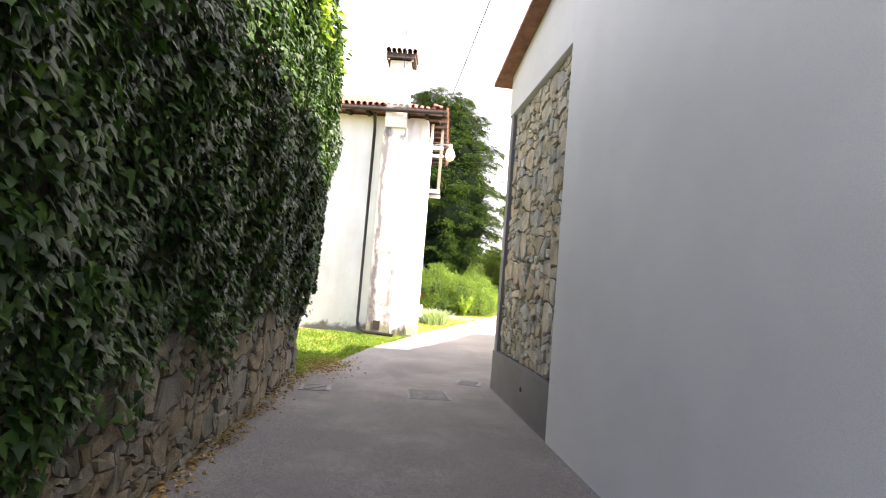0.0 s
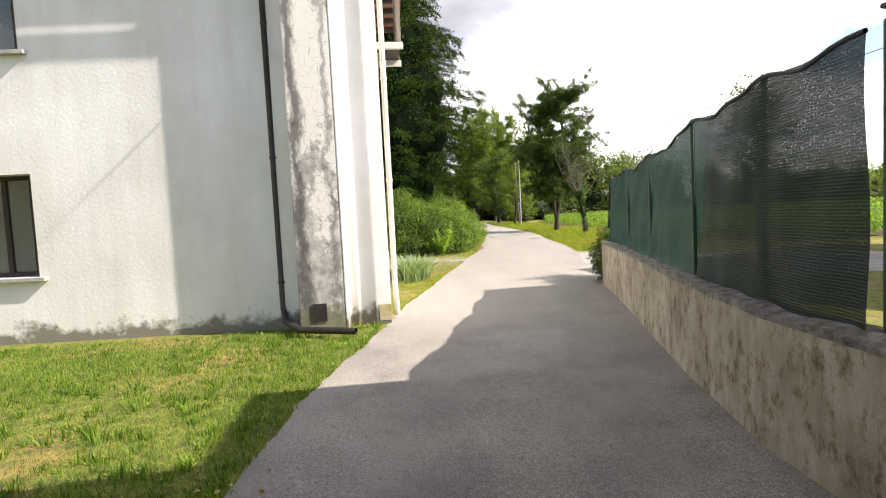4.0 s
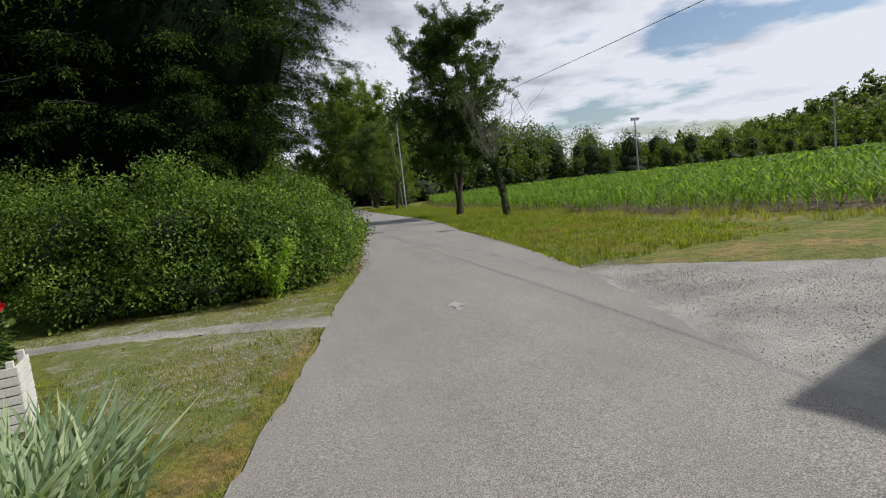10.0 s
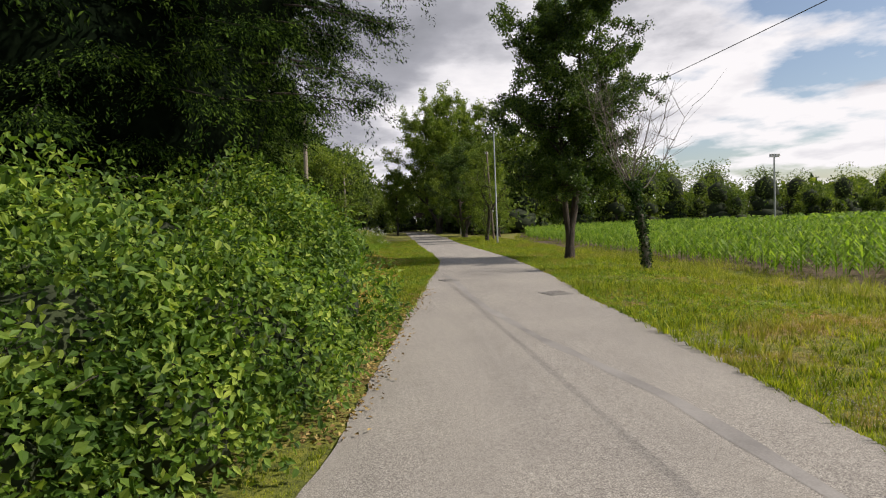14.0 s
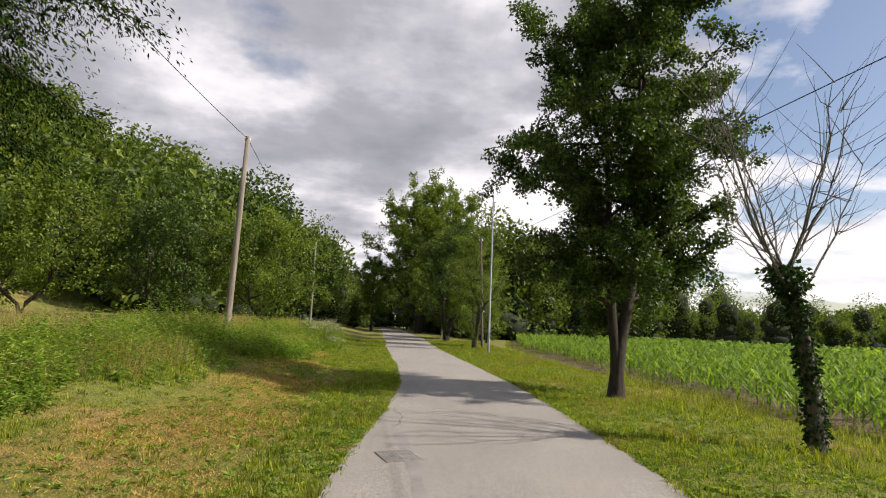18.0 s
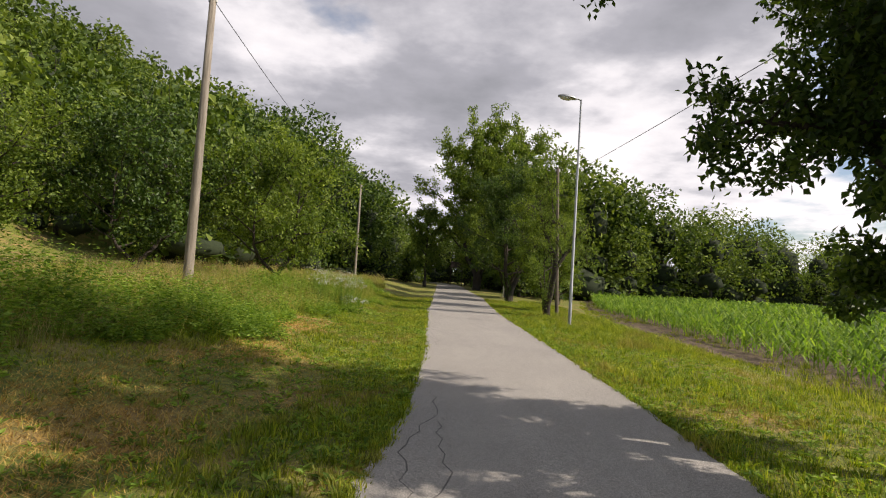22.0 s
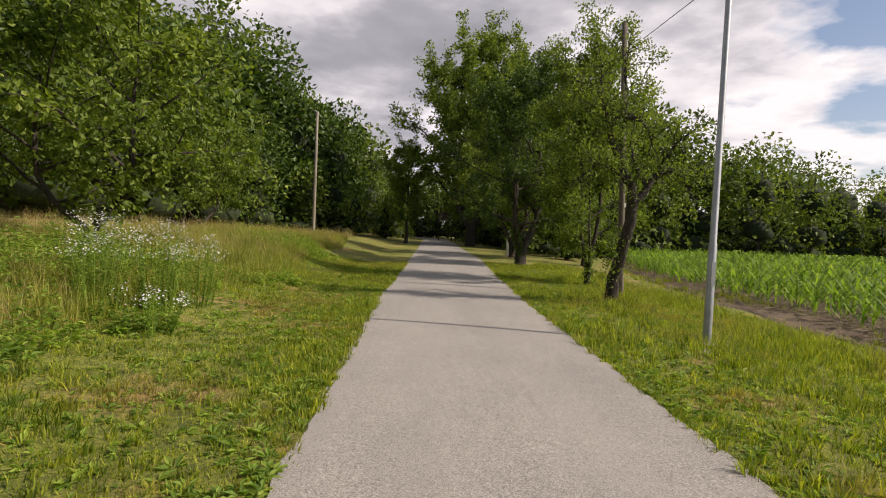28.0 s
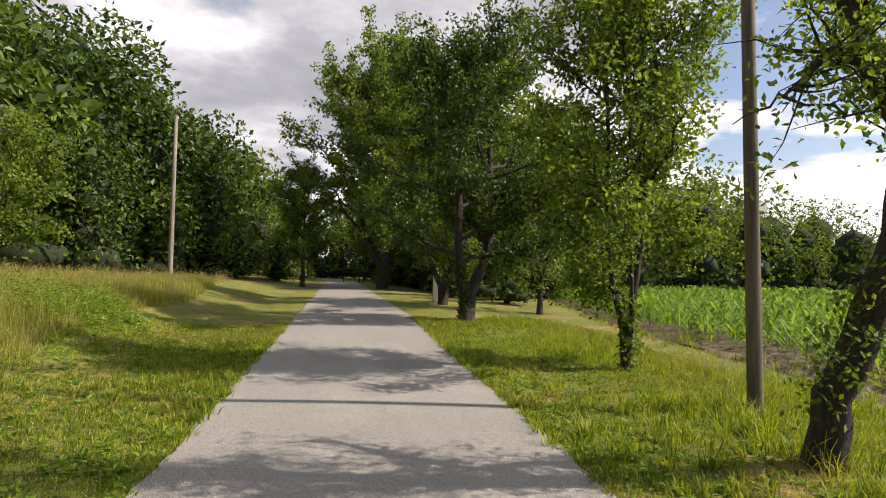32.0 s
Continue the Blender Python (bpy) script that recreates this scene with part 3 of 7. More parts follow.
# ---- stone laying ----
def stone_cells(width, height, big, small, seed):
    """Rubble: a wall face split unevenly into beds and blocks, then bent out of line. big, small: areas."""
    rnd = random.Random(seed)
    cells, todo = [], [(0.0, 0.0, width, height)]
    while todo:
        x, y, w, h = todo.pop()
        want = math.exp(rnd.uniform(math.log(small), math.log(big)))
        if (w * h < want and w < rnd.uniform(2.2, 4.5) * h and h < 1.5 * w) or w * h < small * 0.6:
            cells.append((x, y, w, h))
        elif w > h * rnd.uniform(0.7, 2.2):
            k = rnd.uniform(0.22, 0.78)
            todo += [(x, y, w * k, h), (x + w * k, y, w * (1 - k), h)]
        else:
            k = rnd.choice((rnd.uniform(0.12, 0.3), rnd.uniform(0.3, 0.7), rnd.uniform(0.7, 0.88)))
            todo += [(x, y, w, h * k), (x, y + h * k, w, h * (1 - k))]
    ph = [rnd.uniform(0, 6.28) for _ in range(6)]
    edge = lambda v, top: min(1.0, v / 0.06, (top - v) / 0.06)

    def bent(x, y):
        ex, ey = max(0.0, edge(x, width)), max(0.0, edge(y, height))
        dx = 0.030 * math.sin(y * 11 + x * 3 + ph[0]) + 0.018 * math.sin(y * 29 - x * 8 + ph[1]) + 0.010 * math.sin(x * 37 + y * 21 + ph[2])
        dy = 0.028 * math.sin(x * 7 + y * 2 + ph[3]) + 0.020 * math.sin(x * 19 + y * 9 + ph[4]) + 0.010 * math.sin(x * 43 - y * 13 + ph[5])
        return (x + dx * ex, y + dy * ey)

    out = []
    for x, y, w, h in cells:
        c = [rnd.choice((0.04, 0.1, 0.22, 0.34)) for _ in range(4)]
        pts = [(c[0], 0), (0.5, rnd.uniform(-0.02, 0.08)), (1 - c[1], 0), (1, c[1]), (1, 1 - c[2]), (1 - c[2], 1), (0.5, 1 - rnd.uniform(-0.02, 0.08)), (c[3], 1), (0, 1 - c[3]), (0, c[0])]
        out.append([bent(x + w * (u + rnd.uniform(-0.04, 0.04)), y + h * (v + rnd.uniform(-0.04, 0.04))) for u, v in pts])
    return out


def stone_mesh(poly, depth, gap, rnd, mat):
    """One rough stone: outline pulled in by the joint, belly proud, with a chipped rim."""
    cx, cy = sum(p[0] for p in poly) / len(poly), sum(p[1] for p in poly) / len(poly)
    fine = poly
    rim = []
    for x, y in fine:
        d = math.hypot(x - cx, y - cy) + 1e-6
        k = max(0.45, 1 - gap * rnd.uniform(0.5, 1.5) / d)
        rim.append((cx + (x - cx) * k + rnd.uniform(-0.03, 0.03) * d, cy + (y - cy) * k + rnd.uniform(-0.03, 0.03) * d))
    if len(rim) < 4:
        return None
    bm = bmesh.new()
    rings = []
    for k, h in ((1.0, -0.05), (0.98, depth * 0.65), (0.91, depth)):
        rings.append([bm.verts.new((cx + (x - cx) * k, cy + (y - cy) * k, h + (rnd.uniform(-0.25, 0.25) * depth if h > 0 else 0))) for x, y in rim])
    for a, b in zip(rings, rings[1:]):
        for i in range(len(a)):
            j = (i + 1) % len(a)
            bm.faces.new((a[i], a[j], b[j], b[i]))
    top = bm.verts.new((cx + rnd.uniform(-0.02, 0.02), cy + rnd.uniform(-0.02, 0.02), depth * rnd.uniform(0.85, 1.2)))
    for i in range(len(rim)):
        bm.faces.new((rings[-1][i], rings[-1][(i + 1) % len(rim)], top))
    bm.normal_update()
    me = bpy.data.meshes.new("stone")
    bm.to_mesh(me)
    bm.free()
    me.materials.append(mat)
    return me


def lay_stones(parent, width, height, big, small, seed, m, depth, gap, mat):
    """Stones in the plane of m (x along, y up, z out of the wall), as parts of parent; the smallest joined."""
    rnd = random.Random(seed)
    size = lambda p: (max(x for x, y in p) - min(x for x, y in p)) * (max(y for x, y in p) - min(y for x, y in p))
    polys = sorted(stone_cells(width, height, big, small, seed), key=size, reverse=True)
    chips = Pile()
    for i, poly in enumerate(polys):
        me = stone_mesh(poly, depth * rnd.uniform(0.6, 1.4), gap, rnd, mat)
        if not me:
            continue
        if i < 290:
            ob = new("stone", me)
            ob.parent = parent
            ob.matrix_local = m
        else:
            v = np.array([q.co[:] for q in me.vertices])
            f = []
            for q in me.polygons:
                k = list(q.vertices)
                f += [(k[0], k[j], k[j + 1]) for j in range(1, len(k) - 1)]
            chips.add(v, f)
            bpy.data.meshes.remove(me)
    if chips.n:
        ob = part("small_rubble", chips.mesh("small_rubble", M_CHIPS if mat is M_STONE else mat), None, parent)
        ob.matrix_local = m
        ob["kind"] = "stuff"


# ---- white building with the stone bay ----
BUILD = pose(1.38, 6.2, 0, 0, 0, 6.6)
building = thing("white_building", "white plastered building with a rubble stone bay and grey plinth", "building")
building.matrix_world = BUILD
part("wall", boxed(-0.06, -20, -0.1, 0.3, 0.0, 6.4, bevel=0.012), M_PLASTER, building)
part("plinth", boxed(-0.05, 0.004, -0.1, 0.3, 3.06, 0.63, bevel=0.01), M_GREY_PAINT, building, "dark grey painted plinth")
part("stone_backing", boxed(0.045, 0.003, 0.632, 0.3, 2.87, 4.56), M_MORTAR, building)
part("corner_strip", boxed(-0.03, 2.86, 0.634, 0.3, 3.05, 4.55, bevel=0.008), M_GREY_PAINT, building, "grey painted corner strip")
part("wall", boxed(-0.058, 0.004, 4.56, 0.3, 3.06, 5.6, bevel=0.012), M_PLASTER, building, "white plaster band above the stone bay")
part("wall", boxed(0.304, 2.75, -0.1, 7.0, 3.05, 5.12), M_PLASTER, building)
part("wall", boxed(6.7, -20, -0.1, 7.0, 2.74, 5.6), M_PLASTER, building)
lay = Matrix(((0, 0, -1, 0.05), (1, 0, 0, 0.02), (0, 1, 0, 0.64), (0, 0, 0, 1)))
lay_stones(building, 2.83, 3.9, 0.26, 0.008, 11, lay, 0.034, 0.005, M_STONE)
# drain hole as a solid disc, its inner shade painted near black
bm = bmesh.new()
bmesh.ops.create_cone(bm, cap_ends=True, segments=16, radius1=0.03, radius2=0.03, depth=0.05)
bmesh.ops.transform(bm, matrix=pose(-0.045, 1.17, 0.35, 0, 90, 0), verts=bm.verts[:])
part("hole_shade", bm, M_WIRE, building, "small near-black disc painting the shade of a drain hole in the plinth")
# eaves: rakes rising away from the far corner
roof = part("roof", box(bmesh.new(), -0.30, -20, 0, 7.4, 3.44, 0.06), M_TILE, building)
roof.matrix_local = pose(0, 0, 5.24, 0, 0, 0) @ pose(0, 3.2, 0, -9, 0, 0) @ pose(0, -3.2, 0)
fascia = part("fascia", box(bmesh.new(), -0.34, -20, -0.1, -0.304, 3.46, 0.09), M_STEEL, building, "grey metal fascia and gutter edge")
fascia.matrix_local = roof.matrix_local
soffit = part("soffit", box(bmesh.new(), -0.30, -20, -0.022, 0.3, 3.43, -0.003), M_SILL, building, "pale boarded soffit")
soffit.matrix_local = roof.matrix_local
for k in range(9):
    rafter = part("rafter", box(bmesh.new(), -0.29, 3.12 - k * 0.55, -0.12, 0.3, 3.2 - k * 0.55, -0.024), M_POLE_WOOD, building)
    rafter.matrix_local = roof.matrix_local

# ---- ivy-grown stone wall ----
IVY0, IVY1 = Vector((-1.52, -3.0)), Vector((-2.2, 9.0))
ivy_len = (IVY1 - IVY0).length
ivy_rz = math.degrees(math.atan2(IVY1.y - IVY0.y, IVY1.x - IVY0.x))
ivy_wall = thing("ivy_wall", "old rubble stone garden wall, mossy and damp", "stone wall", at=(IVY0.x, IVY0.y, 0), rz=ivy_rz)
part("wall_core", boxed(0, 0.04, -0.1, ivy_len, 0.5, 4.6), M_DARK_MORTAR, ivy_wall)
lay = Matrix(((1, 0, 0, 5.4), (0, 0, -1, 0.045), (0, 1, 0, 0.0), (0, 0, 0, 1)))
lay_stones(ivy_wall, ivy_len - 5.4, 1.75, 0.32, 0.014, 5, lay, 0.04, 0.006, M_DARK_STONE)
lay = Matrix(((0, 0, 1, ivy_len - 0.005), (1, 0, 0, 0.05), (0, 1, 0, 0), (0, 0, 0, 1)))
lay_stones(ivy_wall, 0.45, 1.9, 0.10, 0.012, 8, lay, 0.04, 0.006, M_DARK_STONE)

# ---- garden wall and netted fence ----
GW = [(1.62, 10.0), (1.72, 11.2), (2.1, 12.85), (2.68, 14.95), (3.22, 16.9), (3.74, 18.97)]


def along(line, off=0.0, step=0.3):
    """Points along a line in plan, set off to its right."""
    out = []
    for (x0, y0), (x1, y1) in zip(line, line[1:]):
        d = math.hypot(x1 - x0, y1 - y0)
        k = max(1, round(d / step))
        nx, ny = (y1 - y0) / d, -(x1 - x0) / d
        out += [(x0 + (x1 - x0) * i / k + nx * off, y0 + (y1 - y0) * i / k + ny * off) for i in range(k)]
    x1, y1 = line[-1]
    out.append((x1 + nx * off, y1 + ny * off))
    return out


def ribbon_wall(line, thick, z0, z1, top_noise, seed):
    """A wall of some thickness along a line, its top uneven."""
    rnd = random.Random(seed)
    near, far = along(line), along(line, thick)
    bm = bmesh.new()
    rows = []
    for (x0, y0), (x1, y1) in zip(near, far):
        t0, t1, mid = (z1 + rnd.uniform(-top_noise, top_noise) for _ in range(3))
        xm, ym = (x0 + x1) / 2, (y0 + y1) / 2
        rows.append([bm.verts.new(c) for c in ((x0, y0, z0), (x0, y0, t0), (xm, ym, mid + top_noise), (x1, y1, t1), (x1, y1, z0))])
    for a, b in zip(rows, rows[1:]):
        for i in range(4):
            bm.faces.new((a[i], a[i + 1], b[i + 1], b[i]))
    bm.faces.new(rows[-1])
    bm.faces.new(rows[0][::-1])
    bmesh.ops.recalc_face_normals(bm, faces=bm.faces[:])
    return bm


garden_wall = thing("garden_wall", "low stained concrete garden wall with a crumbling top", "wall")
part("wall_body", ribbon_wall(GW, 0.30, -0.1, 0.86, 0.008, 3), M_CONCRETE, garden_wall)
part("wall_top", ribbon_wall([(x - 0.01, y) for x, y in GW], 0.31, 0.858, 0.90, 0.018, 4), M_ROUGH_TOP, garden_wall, "broken rough concrete capping")

fence = thing("netted_fence", "steel post fence covered with dark green shade netting", "fence")
net_line = along(GW, 0.14, 0.12)
POSTS = [(1.85, 10.4, 2.5), (1.98, 11.5, 2.48), (2.29, 12.95, 2.42), (2.86, 15.0, 2.3), (3.36, 16.8, 2.25), (3.74, 18.36, 2.2)]
for x, y, h in POSTS:
    p = tube("post", [(x, y, 0.8), (x, y, h), (x, y, h + 0.012)], [0.022, 0.022, 0.004], M_GREEN_STEEL, fence)


def net_material():
    m, n, l, b = node_mat("shade_net")
    tc, mp, w = n.new("ShaderNodeTexCoord"), n.new("ShaderNodeMapping"), n.new("ShaderNodeTexWave")
    mp.inputs["Scale"].default_value = (1, 1, 1)
    w.bands_direction, w.inputs["Scale"].default_value, w.inputs["Distortion"].default_value = "Z", 16.0, 1.2
    l.new(tc.outputs["Object"], mp.inputs["Vector"])
    l.new(mp.outputs[0], w.inputs["Vector"])
    band = ramp(n, l, w.outputs["Fac"], [(0.3, (0.004, 0.014, 0.012)), (0.75, (0.008, 0.026, 0.022))])
    fade = ramp(n, l, noise_node(n, l, 1.2, 4.0), [(0.3, (0.7, 0.75, 0.75)), (0.7, (1.2, 1.15, 1.15))])
    l.new(blend(n, l, 1.0, band, fade, "MULTIPLY"), b.inputs["Base Color"])
    b.inputs["Roughness"].default_value = 0.6
    bump(n, l, b, w.outputs["Fac"], 0.5, 0.01)
    t, tl, mix, mix2 = n.new("ShaderNodeBsdfTransparent"), n.new("ShaderNodeBsdfTranslucent"), n.new("ShaderNodeMixShader"), n.new("ShaderNodeMixShader")
    tl.inputs["Color"].default_value = (0.006, 0.032, 0.026, 1)
    mix2.inputs[0].default_value = 0.35
    l.new(b.outputs[0], mix2.inputs[1])
    l.new(tl.outputs[0], mix2.inputs[2])
    l.new(ramp(n, l, noise_node(n, l, 90.0, 1.0, 0.5, (1, 1, 2.5)), [(0.56, (0.02, 0.02, 0.02)), (0.64, (0.16, 0.16, 0.16))]), mix.inputs[0])
    l.new(mix2.outputs[0], mix.inputs[1])
    l.new(t.outputs[0], mix.inputs[2])
    l.new(mix.outputs[0], n["Material Output"].inputs["Surface"])
    return m


M_NET = net_material()
px_, py_, ph_ = (np.array(c) for c in zip(*POSTS))
nl = np.array(net_line)
nl = nl[(nl[:, 1] > 10.35) & (nl[:, 1] < 18.93)]
top = np.interp(nl[:, 1], py_, ph_)
gapf = np.array([min(abs(py_ - y)) for y in nl[:, 1]])
top = top - 0.09 * np.clip(gapf / 0.9, 0, 1) - 0.01
loose = np.clip((nl[:, 1] - 18.38) / 0.55, 0, 1)  # end added past the last post, sloped to slant its cast shadow
top = top + (0.97 - top) * loose
rows = np.linspace(0, 1, 16)
nv = np.zeros((len(nl), 16, 3))
sag = 0.05 * np.sin(nl[:, 1] * 3.3)[:, None] * np.sin(rows * 3.1)[None] + 0.018 * np.sin(nl[:, 1:2] * 11 + rows[None] * 7) + 0.05 * np.clip(gapf, 0, 1)[:, None] * np.sin(rows * 3.1)[None]
nv[:, :, 0] = nl[:, 0:1] - sag
nv[:, :, 1] = nl[:, 1:2]
nv[:, :, 2] = 0.9 + (top[:, None] - 0.9) * rows
ii, jj = np.meshgrid(np.arange(len(nl) - 1), np.arange(15), indexing="ij")
q = (ii * 16 + jj).ravel()
part("netting", np_mesh("netting", nv.reshape(-1, 3), np.stack([q, q + 1, q + 17, q + 16], 1), M_NET, True), None, fence, "wrinkled dark green shade netting")
hem = np.stack([nl[:, 0] - 0.012, nl[:, 1], top - 0.015 + 0.015 * np.sin(nl[:, 1] * 9)], 1)
tube("hem", hem, 0.015, M_WIRE, fence, 6, "black rolled upper hem")


# tar seams and a patch in the lane
def crown_z(x, y):
    k = (x - float(left_edge(y))) / float(right_edge(y) - left_edge(y))
    return 0.012 * math.sin(min(1.0, max(0.0, k)) * math.pi)


def strip(name, line, width, z, mat, label):
    pts = along(line, 0.0, 0.4)
    bm = bmesh.new()
    rnd = random.Random(len(pts))
    rows = []
    for i, (x, y) in enumerate(pts):
        a, b = pts[max(0, i - 1)], pts[min(len(pts) - 1, i + 1)]
        d = math.hypot(b[0] - a[0], b[1] - a[1])
        nx, ny, w = (b[1] - a[1]) / d, -(b[0] - a[0]) / d, width * rnd.uniform(0.35, 0.65)
        rows.append([bm.verts.new((x + nx * w * k, y + ny * w * k, crown_z(x + nx * w * k, y + ny * w * k) + z)) for k in (-1, 1)])
    for p, q in zip(rows, rows[1:]):
        bm.faces.new((p[0], p[1], q[1], q[0]))
    return tagged(part(name, bm, mat), label, "road seam", kind="structure")


M_TAR = surface("old_tar", (0.215, 0.204, 0.192), (0.32, 0.305, 0.285), 1.5, 70.0, 0.85, relief=0.4, depth=0.004)
strip("road_seam", [(5.7, 26.6), (5.86, 28.8), (5.98, 31.2), (5.72, 34.0), (5.67, 36.6), (5.70, 37.9), (5.8, 39.3), (5.97, 41.3), (6.0, 43.2)], 0.15, 0.0015, M_TAR, "darker tar seam along the asphalt")


M_CRACK = surface("crack_in_asphalt", (0.08, 0.075, 0.068), (0.16, 0.15, 0.136), 3.0, 60.0, 0.95)
rnd = random.Random(17)
for y0, y1, off in ((43.5, 51.0, 0.30), (47.0, 49.5, 0.55), (55.5, 58.0, 0.22), (36.5, 38.5, 0.35)):
    n = int((y1 - y0) / 0.22)
    strip("road_crack", [(float(left_edge(y0 + 0.22 * i)) + off + 0.10 * math.sin(i * 0.5) + rnd.uniform(-0.05, 0.05), y0 + 0.22 * i) for i in range(n)], 0.013, 0.002, M_CRACK, "fine crack along the edge of the asphalt")


def pebbles(name, label, n, spots, mat, seed):
    """Loose stones scattered round places (x, y, spread x, spread y)."""
    rng = np.random.default_rng(seed)
    sp = np.array(spots)
    ids = rng.integers(0, len(sp), n)
    x, y = sp[ids, 0] + rng.normal(0, 0.6, n) * sp[ids, 2], sp[ids, 1] + rng.normal(0, 0.6, n) * sp[ids, 3]
    ok = (x > right_edge(y) + 0.03) | (x < left_edge(y) - 0.03)
    x, y = x[ok], y[ok]
    n = len(x)
    base = np.array([(1, 0, 0), (-0.5, 0.87, 0), (-0.5, -0.87, 0), (0.3, 0.2, 0.8), (-0.35, -0.1, 0.7)])
    r = rng.uniform(0.005, 0.012, n) * (0.6 + 0.8 * rng.uniform(0, 1, n) ** 4)
    v = base[None] * r[:, None, None] * rng.uniform(0.6, 1.3, (n, 5, 3))
    a = rng.uniform(0, 6.28, n)
    rx = v[:, :, 0] * np.cos(a)[:, None] - v[:, :, 1] * np.sin(a)[:, None]
    ryy = v[:, :, 0] * np.sin(a)[:, None] + v[:, :, 1] * np.cos(a)[:, None]
    v = np.stack([rx + x[:, None], ryy + y[:, None], v[:, :, 2] - 0.006], -1).reshape(-1, 3)
    k = np.arange(n)[:, None] * 5
    f = np.concatenate([k + [0, 3, 2], k + [0, 1, 3], k + [1, 4, 3], k + [1, 2, 4], k + [2, 3, 4]], 0)
    return tagged(part(name, np_mesh(name, v, f, mat), None), label, "gravel", kind="stuff")


M_PEBBLE = foliage("pebble", (0.28, 0.265, 0.23), (0.44, 0.42, 0.37), (0.60, 0.58, 0.52), 0.9, 0.0)
pebbles("loose_gravel", "loose pale gravel stones on the driveway", 15000, [(6.0, 22.5, 1.6, 2.2), (7.5, 24.0, 1.8, 1.4), (6.6, 25.8, 0.8, 1.2), (8.5, 22.0, 2.5, 1.6)], M_PEBBLE, 31)
pebbles("loose_gravel", "loose pale gravel stones on the path and verge", 17000, [(0.4, 25.6, 1.0, 1.2), (0.9, 26.4, 0.8, 0.8), (1.4, 25.9, 0.7, 0.8), (1.2, 27.4, 0.9, 0.5), (-0.6, 28.2, 1.2, 0.4), (-2.6, 28.7, 1.2, 0.4), (0.6, 25.6, 0.8, 1.0), (0.4, 28.9, 1.2, 0.6), (6.9, 28.6, 0.35, 1.2), (6.6, 27.4, 0.4, 0.5), (7.3, 30.4, 0.25, 1.2), (7.6, 33, 0.2, 1.4)], M_PEBBLE, 32)

# ---- old white house ----
def wall_with_openings(p0, p1, thick, z0, z1, holes):
    """A wall from p0 to p1 in plan, its thickness to the left of that way; holes: (s0, s1, low, high)."""
    d = Vector((p1[0] - p0[0], p1[1] - p0[1]))
    size, d = d.length, d.normalized()
    nrm = Vector((-d.y, d.x))
    ss = sorted({0.0, size, *[h[0] for h in holes], *[h[1] for h in holes]})
    zs = sorted({z0, z1, *[h[2] for h in holes], *[h[3] for h in holes]})
    hole = lambda i, j: any(h[0] <= (ss[i] + ss[i + 1]) / 2 <= h[1] and h[2] <= (zs[j] + zs[j + 1]) / 2 <= h[3] for h in holes) if 0 <= i < len(ss) - 1 and 0 <= j < len(zs) - 1 else True
    bm = bmesh.new()
    vs = {}

    def v(i, j, k):
        if (i, j, k) not in vs:
            c = Vector(p0[:2]) + d * ss[i] + nrm * (thick * k)
            vs[i, j, k] = bm.verts.new((c.x, c.y, zs[j]))
        return vs[i, j, k]

    for i in range(len(ss) - 1):
        for j in range(len(zs) - 1):
            if hole(i, j):
                continue
            bm.faces.new((v(i, j, 0), v(i + 1, j, 0), v(i + 1, j + 1, 0), v(i, j + 1, 0)))
            bm.faces.new((v(i, j, 1), v(i, j + 1, 1), v(i + 1, j + 1, 1), v(i + 1, j, 1)))
            for (a, b), (m, n2) in (((i - 1, j), ((i, j), (i, j + 1))), ((i + 1, j), ((i + 1, j), (i + 1, j + 1))), ((i, j - 1), ((i, j), (i + 1, j))), ((i, j + 1), ((i, j + 1), (i + 1, j + 1)))):
                if hole(a, b):
                    bm.faces.new((v(*m, 0), v(*m, 1), v(*n2, 1), v(*n2, 0)))
    bmesh.ops.recalc_face_normals(bm, faces=bm.faces[:])
    return bm


def stained_plaster():
    """Limewash over plaster: grime at the foot, streaks, hairline cracks."""
    m, n, l, b = node_mat("limewashed_plaster")
    base = ramp(n, l, noise_node(n, l, 0.7, 5.0, 0.6), [(0.3, (0.72, 0.705, 0.68)), (0.65, (0.86, 0.85, 0.835))])
    streak = ramp(n, l, noise_node(n, l, 3.0, 4.0, 0.6, (1, 1, 0.12)), [(0.35, (0.93, 0.92, 0.90)), (0.6, (1, 1, 1))])
    col = blend(n, l, 1.0, base, streak, "MULTIPLY")
    tc, sp = n.new("ShaderNodeTexCoord"), n.new("ShaderNodeSeparateXYZ")
    l.new(tc.outputs["Object"], sp.inputs[0])
    ad = n.new("ShaderNodeMath")
    ad.operation = "MULTIPLY_ADD"
    ad.inputs[1].default_value, ad.inputs[2].default_value = 0.9, -0.18
    l.new(noise_node(n, l, 3.5, 5.0, 0.65), ad.inputs[0])
    sb = n.new("ShaderNodeMath")
    sb.operation = "SUBTRACT"
    l.new(ad.outputs[0], sb.inputs[0])
    l.new(sp.outputs["Z"], sb.inputs[1])
    damp = ramp(n, l, sb.outputs[0], [(0.0, (0, 0, 0)), (0.16, (0.9, 0.9, 0.9))])
    col = blend(n, l, damp, col, (0.16, 0.14, 0.105))
    l.new(col, b.inputs["Base Color"])
    b.inputs["Roughness"].default_value = 0.92
    bump(n, l, b, noise_node(n, l, 25.0, 5.0, 0.6), 0.35, 0.012)
    return m


